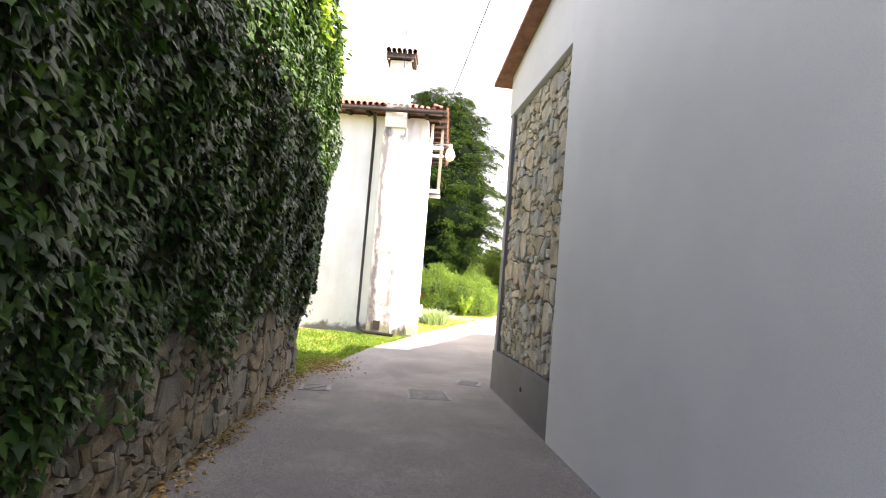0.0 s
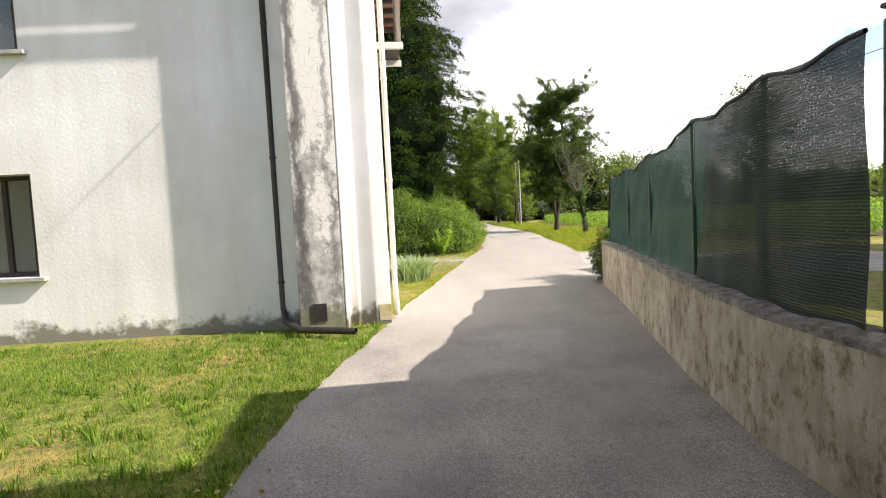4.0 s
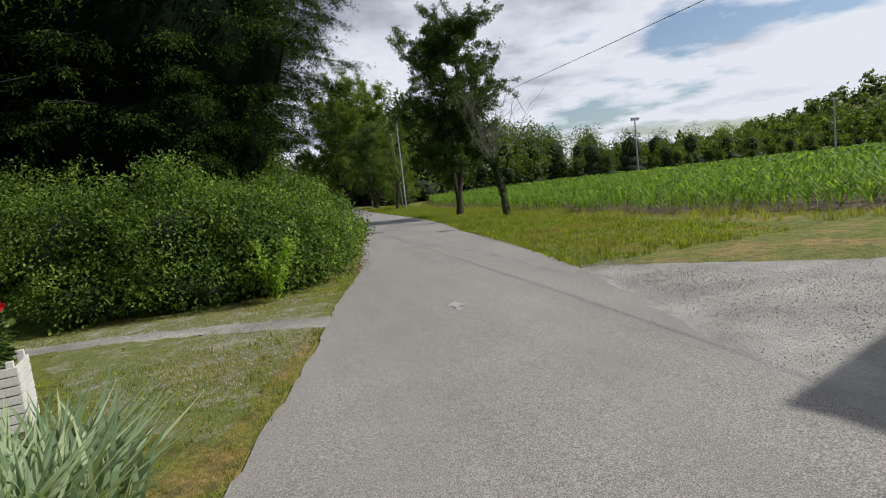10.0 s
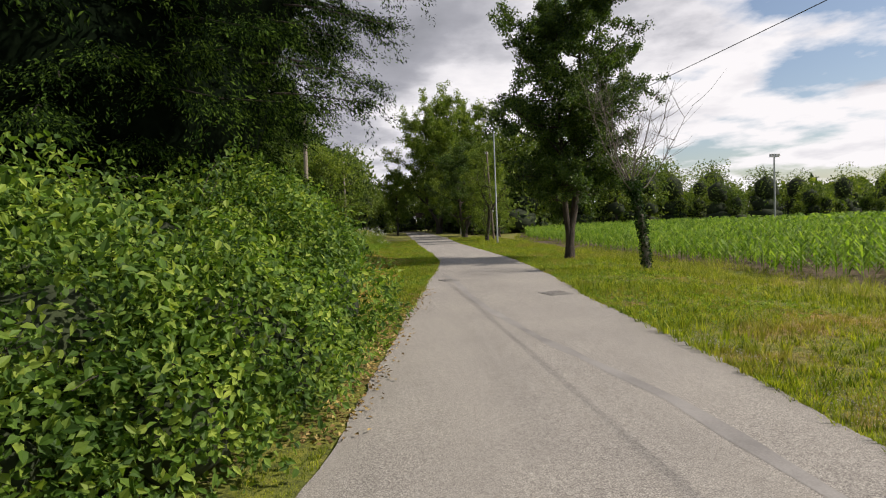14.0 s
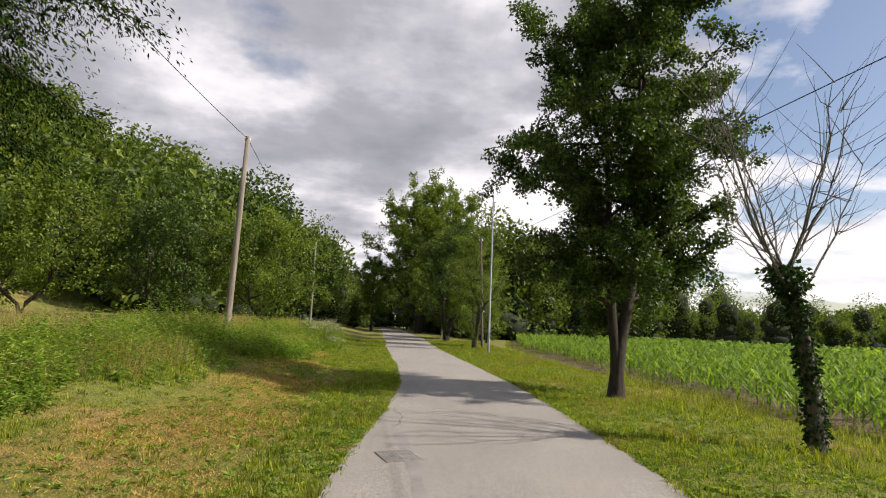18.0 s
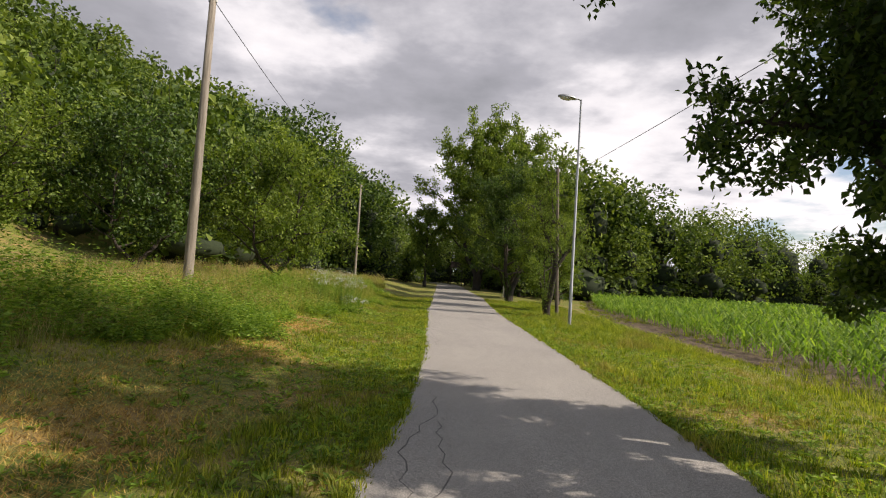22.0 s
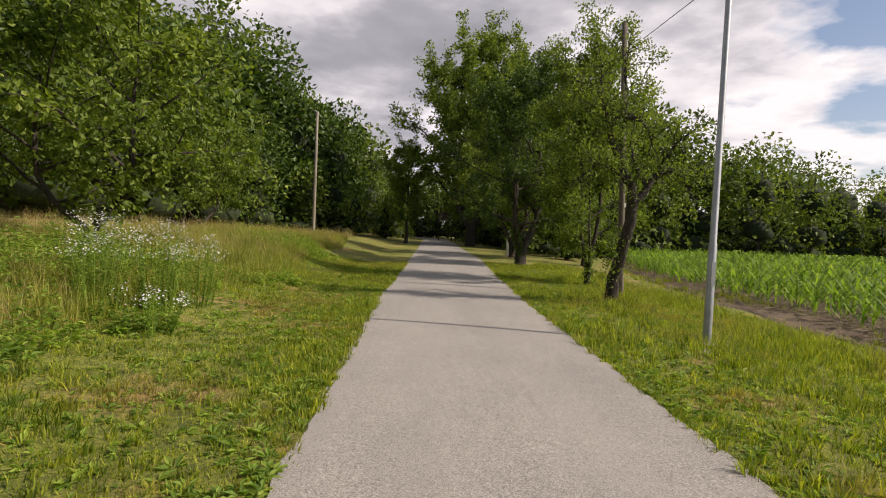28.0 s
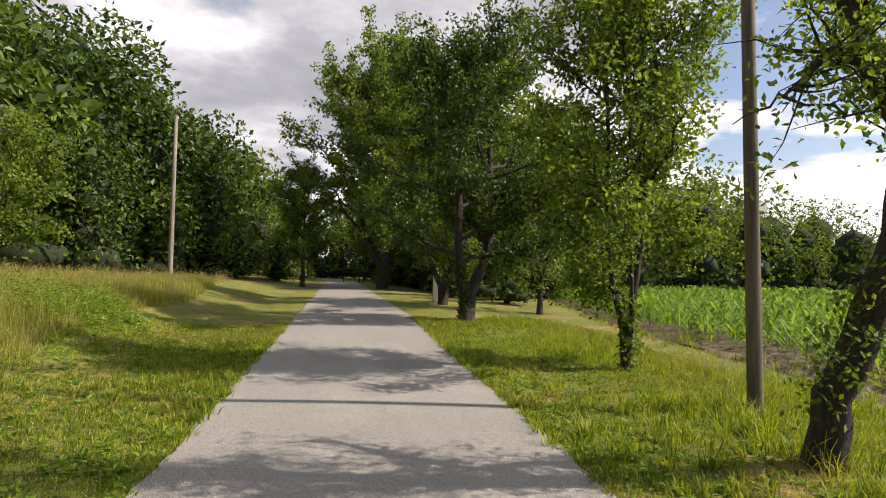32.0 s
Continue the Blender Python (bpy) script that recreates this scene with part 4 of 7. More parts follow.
def sooty_plaster():
    """Chimney breast: grey lichened plaster, a black soot run down one side, paler flaking skin, cracks."""
    m, n, l, b = node_mat("sooty_flaking_plaster")
    tc, sp = n.new("ShaderNodeTexCoord"), n.new("ShaderNodeSeparateXYZ")
    l.new(tc.outputs["Object"], sp.inputs[0])

    def calc(op, p, q):
        k = n.new("ShaderNodeMath")
        k.operation = op
        for sock, val in zip(k.inputs, (p, q)):
            if isinstance(val, (int, float)):
                sock.default_value = val
            else:
                l.new(val, sock)
        return k.outputs[0]

    grey = ramp(n, l, noise_node(n, l, 6.0, 8.0, 0.7), [(0.34, (0.24, 0.225, 0.205)), (0.5, (0.42, 0.405, 0.385)), (0.66, (0.60, 0.58, 0.55))])
    wander = noise_node(n, l, 3.2, 8.0, 0.72, (1, 1, 0.45))
    run = calc("ABSOLUTE", calc("ADD", calc("ADD", sp.outputs["X"], 1.93), calc("MULTIPLY", calc("SUBTRACT", wander, 0.5), 0.5)), 0.0)
    black = ramp(n, l, run, [(0.03, (0.85, 0.85, 0.85)), (0.12, (0, 0, 0))])
    high = calc("ADD", calc("MULTIPLY", sp.outputs["Z"], 0.085), calc("MULTIPLY", noise_node(n, l, 2.2, 9.0, 0.72), 1.0))
    col = blend(n, l, ramp(n, l, high, [(0.66, (0, 0, 0)), (0.69, (1, 1, 1))]), grey, (0.74, 0.715, 0.66))
    run2 = calc("ABSOLUTE", calc("ADD", calc("ADD", sp.outputs["X"], 1.47), calc("MULTIPLY", calc("SUBTRACT", wander, 0.5), 0.7)), 0.0)
    col = blend(n, l, ramp(n, l, run2, [(0.01, (0.6, 0.6, 0.6)), (0.07, (0, 0, 0))]), col, (0.11, 0.105, 0.10))
    col = blend(n, l, black, col, (0.07, 0.066, 0.066))
    moss = calc("SUBTRACT", calc("MULTIPLY", noise_node(n, l, 5.0, 6.0, 0.7), 0.8), sp.outputs["Z"])
    col = blend(n, l, ramp(n, l, moss, [(0.0, (0, 0, 0)), (0.14, (0.8, 0.8, 0.8))]), col, (0.17, 0.165, 0.09))
    v = n.new("ShaderNodeTexVoronoi")
    v.feature, v.inputs["Scale"].default_value = "DISTANCE_TO_EDGE", 8.0
    l.new(tc.outputs["Object"], v.inputs["Vector"])
    crack = ramp(n, l, v.outputs["Distance"], [(0.0, (0.35, 0.34, 0.33)), (0.02, (1, 1, 1))])
    l.new(blend(n, l, 0.7, col, crack, "MULTIPLY"), b.inputs["Base Color"])
    b.inputs["Roughness"].default_value = 0.95
    bump(n, l, b, crack, 0.5, 0.01)
    return m


M_LIME, M_SOOT = stained_plaster(), sooty_plaster()
M_INSIDE = surface("dim_room_plaster", (0.12, 0.11, 0.10), (0.18, 0.17, 0.15), 2.0, 40.0, 0.9)
M_YELLOW = surface("ochre_patch", (0.40, 0.33, 0.14), (0.58, 0.52, 0.34), 6.0, 60.0, 0.9)


def glass():
    m, n, l, b = node_mat("window_glass")
    b.inputs["Base Color"].default_value = (0.8, 0.85, 0.86, 1)
    b.inputs["Roughness"].default_value, b.inputs["Transmission Weight"].default_value, b.inputs["IOR"].default_value = 0.03, 0.9, 1.45
    return m


M_GLASS = glass()
A_, B_, C_, D_ = (-0.75, 16.4), (-0.82, 22.7), (-9.4, 23.3), (-9.4, 16.9)
house = thing("old_house", "old two-storey white limewashed house with a chimney breast", "house")
front_len = math.hypot(D_[0] - A_[0], D_[1] - A_[1])
# openings measured from D (front) and from A (lane side)
fs = lambda x: (x - D_[0]) * front_len / (A_[0] - D_[0])
front_holes = [(fs(-7.1), fs(-5.95), 1.0, 2.55), (fs(-7.1), fs(-5.95), 4.35, 5.85)]
side_holes = [(3.72, 4.5, 1.2, 2.5), (1.4, 2.5, 4.5, 6.0)]
part("wall", wall_with_openings(D_, A_, 0.45, -0.1, 6.55, front_holes), M_LIME, house)
part("wall", wall_with_openings((A_[0] + 0.0, A_[1] + 0.004), B_, 0.45, -0.1, 6.55, side_holes), M_LIME, house)
part("wall", wall_with_openings((B_[0] - 0.004, B_[1]), C_, 0.45, -0.1, 6.55, []), M_LIME, house)
part("wall", wall_with_openings(C_, D_, 0.45, -0.1, 6.55, []), M_LIME, house)
bm = bmesh.new()
for z in (2.9, 6.3):
    bm.faces.new([bm.verts.new((x, y, z)) for x, y in ((-1.3, 17), (-1.3, 22.1), (-8.9, 22.7), (-8.9, 17.5))])
part("inner_floor", bm, M_INSIDE, house)

# chimney breast and stack
breast = part("chimney_breast", box(bmesh.new(), -2.04, 16.02, -0.1, -1.37, 16.7, 6.12, bevel=0.02), M_SOOT, house, "chimney breast of cracked grey plaster streaked with soot")
part("limewashed_side", box(bmesh.new(), -1.368, 16.014, -0.1, -1.335, 16.72, 6.118, bevel=0.012), M_LIME, house, "fresh white limewash on the breast's side")
part("vent_plate", box(bmesh.new(), -1.84, 16.0, 0.16, -1.64, 16.018, 0.42, bevel=0.004), M_BROWN_PIPE, breast, "small dark square vent cover")
part("chimney", box(bmesh.new(), -2.0, 15.94, 6.1, -1.38, 16.6, 8.1, bevel=0.02), M_OLD_PLASTER, house)
cap = part("chimney_cap", box(bmesh.new(), -2.12, 15.8, 8.13, -1.26, 16.72, 8.27, bevel=0.01), M_DARK_WOOD, house, "dark cap slab under curved tiles")
for k in range(6):
    y = 15.7
    x = -2.1 + k * 0.155
    v, f = tube_arrays([(x + 0.04, y + 0.06, 8.34), (x + 0.04, y + 1.1, 8.39)], [0.07, 0.07], 10)
    ob = part("cap_tile", np_mesh("cap_tile", v, f, M_TILE, True), None, cap)
for x, y in ((-2.05, 15.8), (-1.34, 15.8), (-2.05, 16.5), (-1.34, 16.5)):
    part("cap_post", boxed(x - 0.03, y + 0.07, 8.09, x + 0.03, y + 0.13, 8.14), M_OLD_PLASTER, cap)
part("corner_pier", box(bmesh.new(), -0.93, 16.33, -0.1, -0.70, 16.6, 6.3, bevel=0.015), M_LIME, house)
part("ochre_patch", box(bmesh.new(), -0.88, 16.322, 0.05, -0.697, 16.45, 0.30, bevel=0.004), M_YELLOW, house, "flaking ochre paint patch at the corner")

# roof: boards, rafters and rows of curved tiles at the eaves
bm = bmesh.new()
ov = 0.55
ring = [(-10.0, 16.4, 6.62), (-0.2, 15.85, 6.62), (-0.1, 23.2, 6.62), (-10.0, 23.9, 6.62)]
lo = [bm.verts.new(c) for c in ring]
hi = [bm.verts.new((x, y, z + 0.07)) for x, y, z in ring]
r0, r1 = bm.verts.new((-6.8, 20.4, 8.3)), bm.verts.new((-3.2, 19.9, 8.3))
bm.faces.new(lo[::-1])
for i in range(4):
    j = (i + 1) % 4
    bm.faces.new((lo[i], lo[j], hi[j], hi[i]))
bm.faces.new((hi[0], hi[1], r1, r0))
bm.faces.new((hi[1], hi[2], r1))
bm.faces.new((hi[2], hi[3], r0, r1))
bm.faces.new((hi[3], hi[0], r0))
roof_ob = part("roof", bm, M_TILE, house, "weathered red-brown tiled roof")
tile_v, tile_f = tube_arrays([(0, 0, 0), (0, 0.45, 0.12)], [0.068, 0.058], 10)
tile_me = np_mesh("roof_tile", tile_v, tile_f, M_TILE, True)
for k in range(54):
    s = (k + 0.5) / 54
    t = new("roof_tile", tile_me)
    t.parent = roof_ob
    t.matrix_local = pose(-10.0 + 9.8 * s, 16.37 - 0.55 * s, 6.73, 0, 0, -3.2)
for k in range(40):
    s = (k + 0.5) / 40
    t = new("roof_tile", tile_me)
    t.parent = roof_ob
    t.matrix_local = pose(-0.17 + 0.1 * s, 15.9 + 7.3 * s, 6.73, 0, 0, 90)
for k in range(16):
    s = (k + 0.3) / 16
    x, y = -9.8 + 9.4 * s, 16.5 - 0.5 * s
    r = part("rafter_end", boxed(-0.05, 0, -0.1, 0.05, 0.7, 0), M_DARK_WOOD, roof_ob)
    r.matrix_local = pose(x, y, 6.61, 0, 0, -3.2)
for k in range(11):
    r = part("rafter_end", boxed(-0.05, 0, -0.1, 0.05, 0.6, 0), M_DARK_WOOD, roof_ob)
    r.matrix_local = pose(-0.18, 16.3 + k * 0.65, 6.61, 0, 0, 90)
tube("gutter", [(-10.05, 16.33, 6.6), (-0.2, 15.78, 6.58)], 0.06, M_BROWN_PIPE, house, 10, "brown half-round gutter")


# windows
def window(holes, p0, p1, idx, shutters, label):
    s0, s1, z0, z1 = holes[idx]
    d = Vector((p1[0] - p0[0], p1[1] - p0[1])).normalized()
    base = Vector(p0) + d * s0
    w = s1 - s0
    ob = thing("window_" + str(WINDOWS[0]), label, "window", kind="structure", at=(base.x, base.y, 0), rz=math.degrees(math.atan2(d.y, d.x)))
    WINDOWS[0] += 1
    part("window_sill", boxed(-0.12, -0.09, z0 - 0.06, w + 0.12, 0.2, z0 - 0.002, bevel=0.008), M_SILL, ob, "grey stone sill")
    for x in (0.0, w - 0.06, w / 2 - 0.04):
        part("window_frame", boxed(x + 0.003, 0.24, z0 + 0.002, x + 0.057 + (0.02 if 0 < x < w - 0.1 else 0), 0.30, z1 - 0.003, bevel=0.004), M_DARK_WOOD, ob, "dark brown wooden frame")
    for z in (z0 + 0.003, z1 - 0.07):
        part("window_frame", boxed(0.062, 0.245, z, w - 0.064, 0.298, z + 0.066, bevel=0.004), M_DARK_WOOD, ob)
    for x in (0.065, w / 2 + 0.045):
        part("pane", boxed(x, 0.268, z0 + 0.075, x + w / 2 - 0.11, 0.274, z1 - 0.075), M_GLASS, ob)
    if shutters:
        for x, rz in ((0.03, 78), (w - 0.03, 102)):
            s = part("shutter", boxed(0, -0.018, z0 + 0.02, 0.32 if shutters < 1 else w / 2 - 0.04, 0.018, z1 - 0.02, bevel=0.004), M_DARK_WOOD, ob, "dark brown wooden shutter leaf")
            s.matrix_local = pose(x, 0.02, 0, 0, 0, rz)
    return ob


WINDOWS = [1]
window(front_holes, D_, A_, 0, 0.5, "ground floor window with dark brown shutters folded in")
window(front_holes, D_, A_, 1, 0.5, "upper floor window with dark brown frame")
window(side_holes, A_, B_, 0, 0.5, "lane-side window with dark brown shutters and stone sill")
window(side_holes, A_, B_, 1, 0, "upper lane-side window under the eaves")

# downpipes
dp = thing("brown_downpipe", "dark brown painted downpipe on the front wall", "downpipe")
tube("pipe", [(-2.35, 16.15, 6.55), (-2.35, 16.32, 6.3), (-2.36, 16.50, 6.1), (-2.36, 16.52, 3.0), (-2.36, 16.52, 0.3), (-2.3, 16.35, 0.13), (-2.0, 15.75, 0.1), (-1.2, 15.45, 0.09)], 0.05, M_BROWN_PIPE, dp, 12)
for z in (0.7, 2.6, 4.6):
    tube("bracket", [(-2.36, 16.52, z), (-2.36, 16.52, z + 0.04)], 0.062, M_BROWN_PIPE, dp, 12)
dp = thing("cream_downpipe", "cream painted downpipe on the lane-side corner", "downpipe")
tube("pipe", [(-0.62, 16.75, 6.5), (-0.62, 16.75, 4.0), (-0.62, 16.75, 0.55), (-0.6, 16.72, 0.05)], 0.045, M_CREAM_PIPE, dp, 12)
for z in (0.8, 2.2, 3.8, 5.4):
    tube("bracket", [(-0.62, 16.75, z), (-0.62, 16.75, z + 0.05)], 0.054, M_CREAM_PIPE, dp, 12)

# wall lamp on a bracket
wl_ob = thing("wall_lamp", "old enamelled street lamp on a wall bracket", "wall lamp")
tube("bracket", [(-0.7, 17.2, 5.95), (-0.3, 17.15, 6.0), (-0.02, 17.1, 5.98)], 0.02, M_STEEL, wl_ob)
v, f = tube_arrays([(-0.02, 17.1, 6.0), (-0.02, 17.1, 5.88), (-0.02, 17.1, 5.8), (-0.02, 17.1, 5.6)], [0.05, 0.06, 0.12, 0.17], 16)
part("shade", np_mesh("shade", v, f, M_OLD_PLASTER, True), None, wl_ob, "white enamel shade")
v, f = tube_arrays([(-0.02, 17.1, 5.66), (-0.02, 17.1, 5.52), (-0.02, 17.1, 5.46)], [0.15, 0.12, 0.03], 16)
part("globe", np_mesh("globe", v, f, M_CREAM_PIPE, True), None, wl_ob, "milky yellowish glass bowl")

# timber frame of the small balcony under the eaves
bal = thing("timber_balcony", "dark timber balcony frame under the eaves", "balcony")
for y in (17.5, 18.6):
    part("post", boxed(-0.36, y - 0.04, 4.55, -0.28, y + 0.04, 6.6, bevel=0.005), M_POLE_WOOD, bal)
    part("beam", boxed(-0.7, y - 0.05, 4.5, -0.25, y + 0.05, 4.6, bevel=0.005), M_OLD_PLASTER, bal, "pale bracket")
    part("beam", boxed(-0.7, y - 0.05, 5.9, -0.25, y + 0.05, 6.0, bevel=0.005), M_OLD_PLASTER, bal, "pale bracket")
for k in range(5):
    part("board", boxed(-0.345, 17.545, 4.62 + k * 0.27, -0.32, 18.555, 4.84 + k * 0.27, bevel=0.004), M_DARK_WOOD, bal)
part("deck", boxed(-0.69, 17.46, 4.602, -0.30, 18.64, 4.618), M_DARK_WOOD, bal)

# television aerial
aer = thing("roof_aerial", "thin metal television aerial on the roof", "aerial")
tube("mast", [(-2.3, 17.3, 6.9), (-2.3, 17.3, 9.3)], 0.015, M_STEEL, aer, 6)
tube("boom", [(-2.9, 17.3, 9.2), (-1.9, 17.3, 9.2)], 0.01, M_STEEL, aer, 5)
for k in range(6):
    tube("rod", [(-2.85 + k * 0.18, 17.05, 9.2), (-2.85 + k * 0.18, 17.55, 9.2)], 0.006, M_STEEL, aer, 5)
part("doorstep", boxed(-0.74, 22.72, -0.05, -0.12, 23.6, 0.2, bevel=0.02), M_SILL, house, "pale concrete doorstep")

# ---- neighbouring buildings behind the fence ----
def plain_house(label, m, w, d, eave, rise, over):
    """A gabled house: local x along the eaves' ends, the ridge along y."""
    ob = thing("neighbour_house", label, "house")
    ob.matrix_world = m
    part("wall", boxed(0, -d, -0.1, w, 0, eave), M_OLD_PLASTER, ob)
    bm = bmesh.new()
    x0, x1, y0, y1 = -over, w + over, -d - over, over
    lo = [bm.verts.new(c) for c in ((x0, y0, eave), (x1, y0, eave), (x1, y1, eave), (x0, y1, eave))]
    hi = [bm.verts.new((v.co.x, v.co.y, eave + 0.12)) for v in lo]
    a, b = bm.verts.new((x0 + over, (y0 + y1) / 2, eave + rise)), bm.verts.new((x1 - over, (y0 + y1) / 2, eave + rise))
    bm.faces.new(lo[::-1])
    for i in range(4):
        bm.faces.new((lo[i], lo[(i + 1) % 4], hi[(i + 1) % 4], hi[i]))
    bm.faces.new((hi[0], hi[1], b, a))
    bm.faces.new((hi[2], hi[3], a, b))
    bm.faces.new((hi[1], hi[2], b))
    bm.faces.new((hi[3], hi[0], a))
    bmesh.ops.recalc_face_normals(bm, faces=bm.faces[:])
    part("roof", bm, M_TILE, ob)
    tube("gutter", [(x0 - 0.05, y1 + 0.05, eave + 0.05), (x1, y1 + 0.05, eave + 0.05)], 0.06, M_BROWN_PIPE, ob, 10)
    tube("gutter", [(x0 - 0.05, y1 + 0.05, eave + 0.05), (x0 - 0.05, y0, eave + 0.05)], 0.06, M_BROWN_PIPE, ob, 10)
    return ob


plain_house("low pale annexe with a tiled roof behind the fence", pose(3.2, 11.3, 0), 3.6, 1.75, 4.0, 0.35, 0.5)
plain_house("neighbouring house with pale walls and tiled roof", pose(11.8, 19.5, 0, 0, 0, 17), 9.0, 8.0, 5.9, 1.6, 0.55)

# ---- plants ----
def tree_parts(rng, height, bare, radius, count, leaf, spread=0.34, limbs=16, forks=1, girth=0.02, lean=(0, 0), rise=(20, 55), gnarl=1.0, sprouts=0, apart=0.3, stems=None):
    """Wood and leaves of a broad tree at the origin: (wood verts, faces), (leaf verts, faces)."""
    wood, tips = Pile(), []
    for k in range(forks):
        a = 2 * np.pi * k / forks + rng.uniform(0, 1)
        off = (apart * radius if forks > 1 else 0.0) * np.array([np.cos(a), np.sin(a)])
        n = 15 if stems else 9
        t = np.linspace(0, 1, n)
        wob = np.cumsum(rng.normal(0, 0.02 * gnarl * height / n ** 0.5, (n, 2)), 0)
        wob -= wob[0]
        h = height * 0.9 * (1 - 0.12 * k)
        trunk = np.stack([lean[0] * t * h + off[0] * ease(0.05, 0.36, t) + wob[:, 0], lean[1] * t * h + off[1] * ease(0.05, 0.36, t) + wob[:, 1], -0.12 + t * h], 1)
        if stems:
            way = np.array(stems[k])
            trunk = np.stack([np.interp(trunk[:, 2], way[:, 2], way[:, 0]), np.interp(trunk[:, 2], way[:, 2], way[:, 1]), trunk[:, 2]], 1) + np.pad(wob * 0.25, ((0, 0), (0, 1)))
        r = height * girth * (1 - 0.86 * t) * (1 - 0.2 * k)
        r[0] *= 1.35
        wood.add(*tube_arrays(trunk, r, 9))
        m = max(4, limbs // forks)
        for i in range(m):
            s = bare / height + (0.97 - bare / height) * ((i + rng.uniform(0, 0.9)) / m)
            p = np.array([np.interp(s / 0.9, t, trunk[:, c]) for c in range(3)])
            az = i * 2.4 + rng.uniform(-0.5, 0.5) + k
            prof = np.sqrt(max(0.06, 1 - ((s * height - bare) / (height - bare) * 1.7 - 0.75) ** 2))
            ln = radius * prof * rng.uniform(0.75, 1.12)
            el = radians(rng.uniform(*rise)) * (0.6 + 0.8 * s)
            d = np.array([np.cos(az) * np.cos(el), np.sin(az) * np.cos(el), np.sin(el)])
            u = np.linspace(0, 1, 6)
            path = p + d * ln * u[:, None] + np.array([0, 0, 0.12 * ln]) * (u ** 2)[:, None] + np.cumsum(rng.normal(0, 0.04 * gnarl * ln, (6, 3)), 0) * u[:, None]
            rr = np.interp(s / 0.9, t, r) * 0.55 * (1 - 0.85 * u) + 0.008
            wood.add(*tube_arrays(path, rr, 6))
            for j in range(8):
                q = path[1 + j % 5] + (path[min(5, 2 + j % 5)] - path[1 + j % 5]) * rng.uniform(0, 1)
                d2 = unit(d * 0.7 + rng.normal(0, 0.8, 3))
                sub = q + d2 * (ln * rng.uniform(0.22, 0.5)) * np.linspace(0, 1, 4)[:, None] + np.array([0, 0, 1.0]) * (rng.uniform(-0.1, 0.15) * ln * np.linspace(0, 1, 4) ** 2)[:, None]
                wood.add(*tube_arrays(sub, np.linspace(max(0.012, rr[3] * 0.5), 0.005, 4), 4))
                tips += [sub[1], sub[2], sub[3]]
            tips += [path[3], path[4], path[5]]
    tips = np.array(tips)
    per = rng.uniform(0.4, 1.6, len(tips))
    per[rng.uniform(0, 1, len(tips)) < 0.10] = 0.05
    ids = rng.choice(len(tips), count, p=per / per.sum())
    c = tips[ids] + unit(rng.normal(0, 1, (count, 3))) * np.array([1, 1, 0.8]) * (spread * rng.uniform(0, 1, (count, 1)) ** 0.5)
    if sprouts:
        s = rng.uniform(0.03, 0.26, sprouts)
        ring = unit(rng.normal(0, 1, (sprouts, 3)) * [1, 1, 0.1]) * rng.uniform(0.05, 0.2, (sprouts, 1))
        c[:sprouts] = np.stack([np.interp(s, t, trunk[:, i]) for i in range(3)], 1) + ring
    d = rng.normal(0, 1, (count, 3)) + [0, 0, -0.35]
    nn = rng.normal(0, 1, (count, 3)) + [0, 0, 0.9]
    lv, lf = leaf_arrays(c, d, nn, leaf * rng.uniform(0.7, 1.3, count), leaf * 0.62 * rng.uniform(0.8, 1.2, count), 0.15)
    return wood, (lv, lf)


def tree(name, label, at, seed, mat=None, bark=None, rz=0.0, group="", crown_label="", **shape):
    rng = np.random.default_rng(seed)
    wood, (lv, lf) = tree_parts(rng, **shape)
    ob = thing(name, label, "tree", group, at=(at[0], at[1], float(ground_z(at[0], at[1]))), rz=rz)
    part("trunk", wood.mesh("trunk", bark or M_BARK, True), None, ob)
    part("crown", np_mesh("crown", lv, lf, mat or M_TREE), None, ob, crown_label)
    return ob


# tall double-stemmed tree by the lane
tree("roadside_tree", "tall dark double-stemmed pear tree beside the lane", (11.75, 47.75), 21, height=10.8, bare=2.4, radius=2.5, count=125000, leaf=0.10, forks=2, limbs=64, girth=0.0165, spread=0.28, rise=(-12, 40),
     stems=(((0, 0, -0.2), (0.02, 0, 1.0), (0.34, 0, 2.3), (0.55, 0, 4.0), (0.62, 0, 6.5), (0.6, 0, 10.8)), ((0, 0, -0.2), (-0.02, 0, 1.0), (-0.14, 0, 2.1), (-0.18, 0.1, 4.0), (-0.3, 0.1, 6.5), (-0.4, 0, 9.6))))

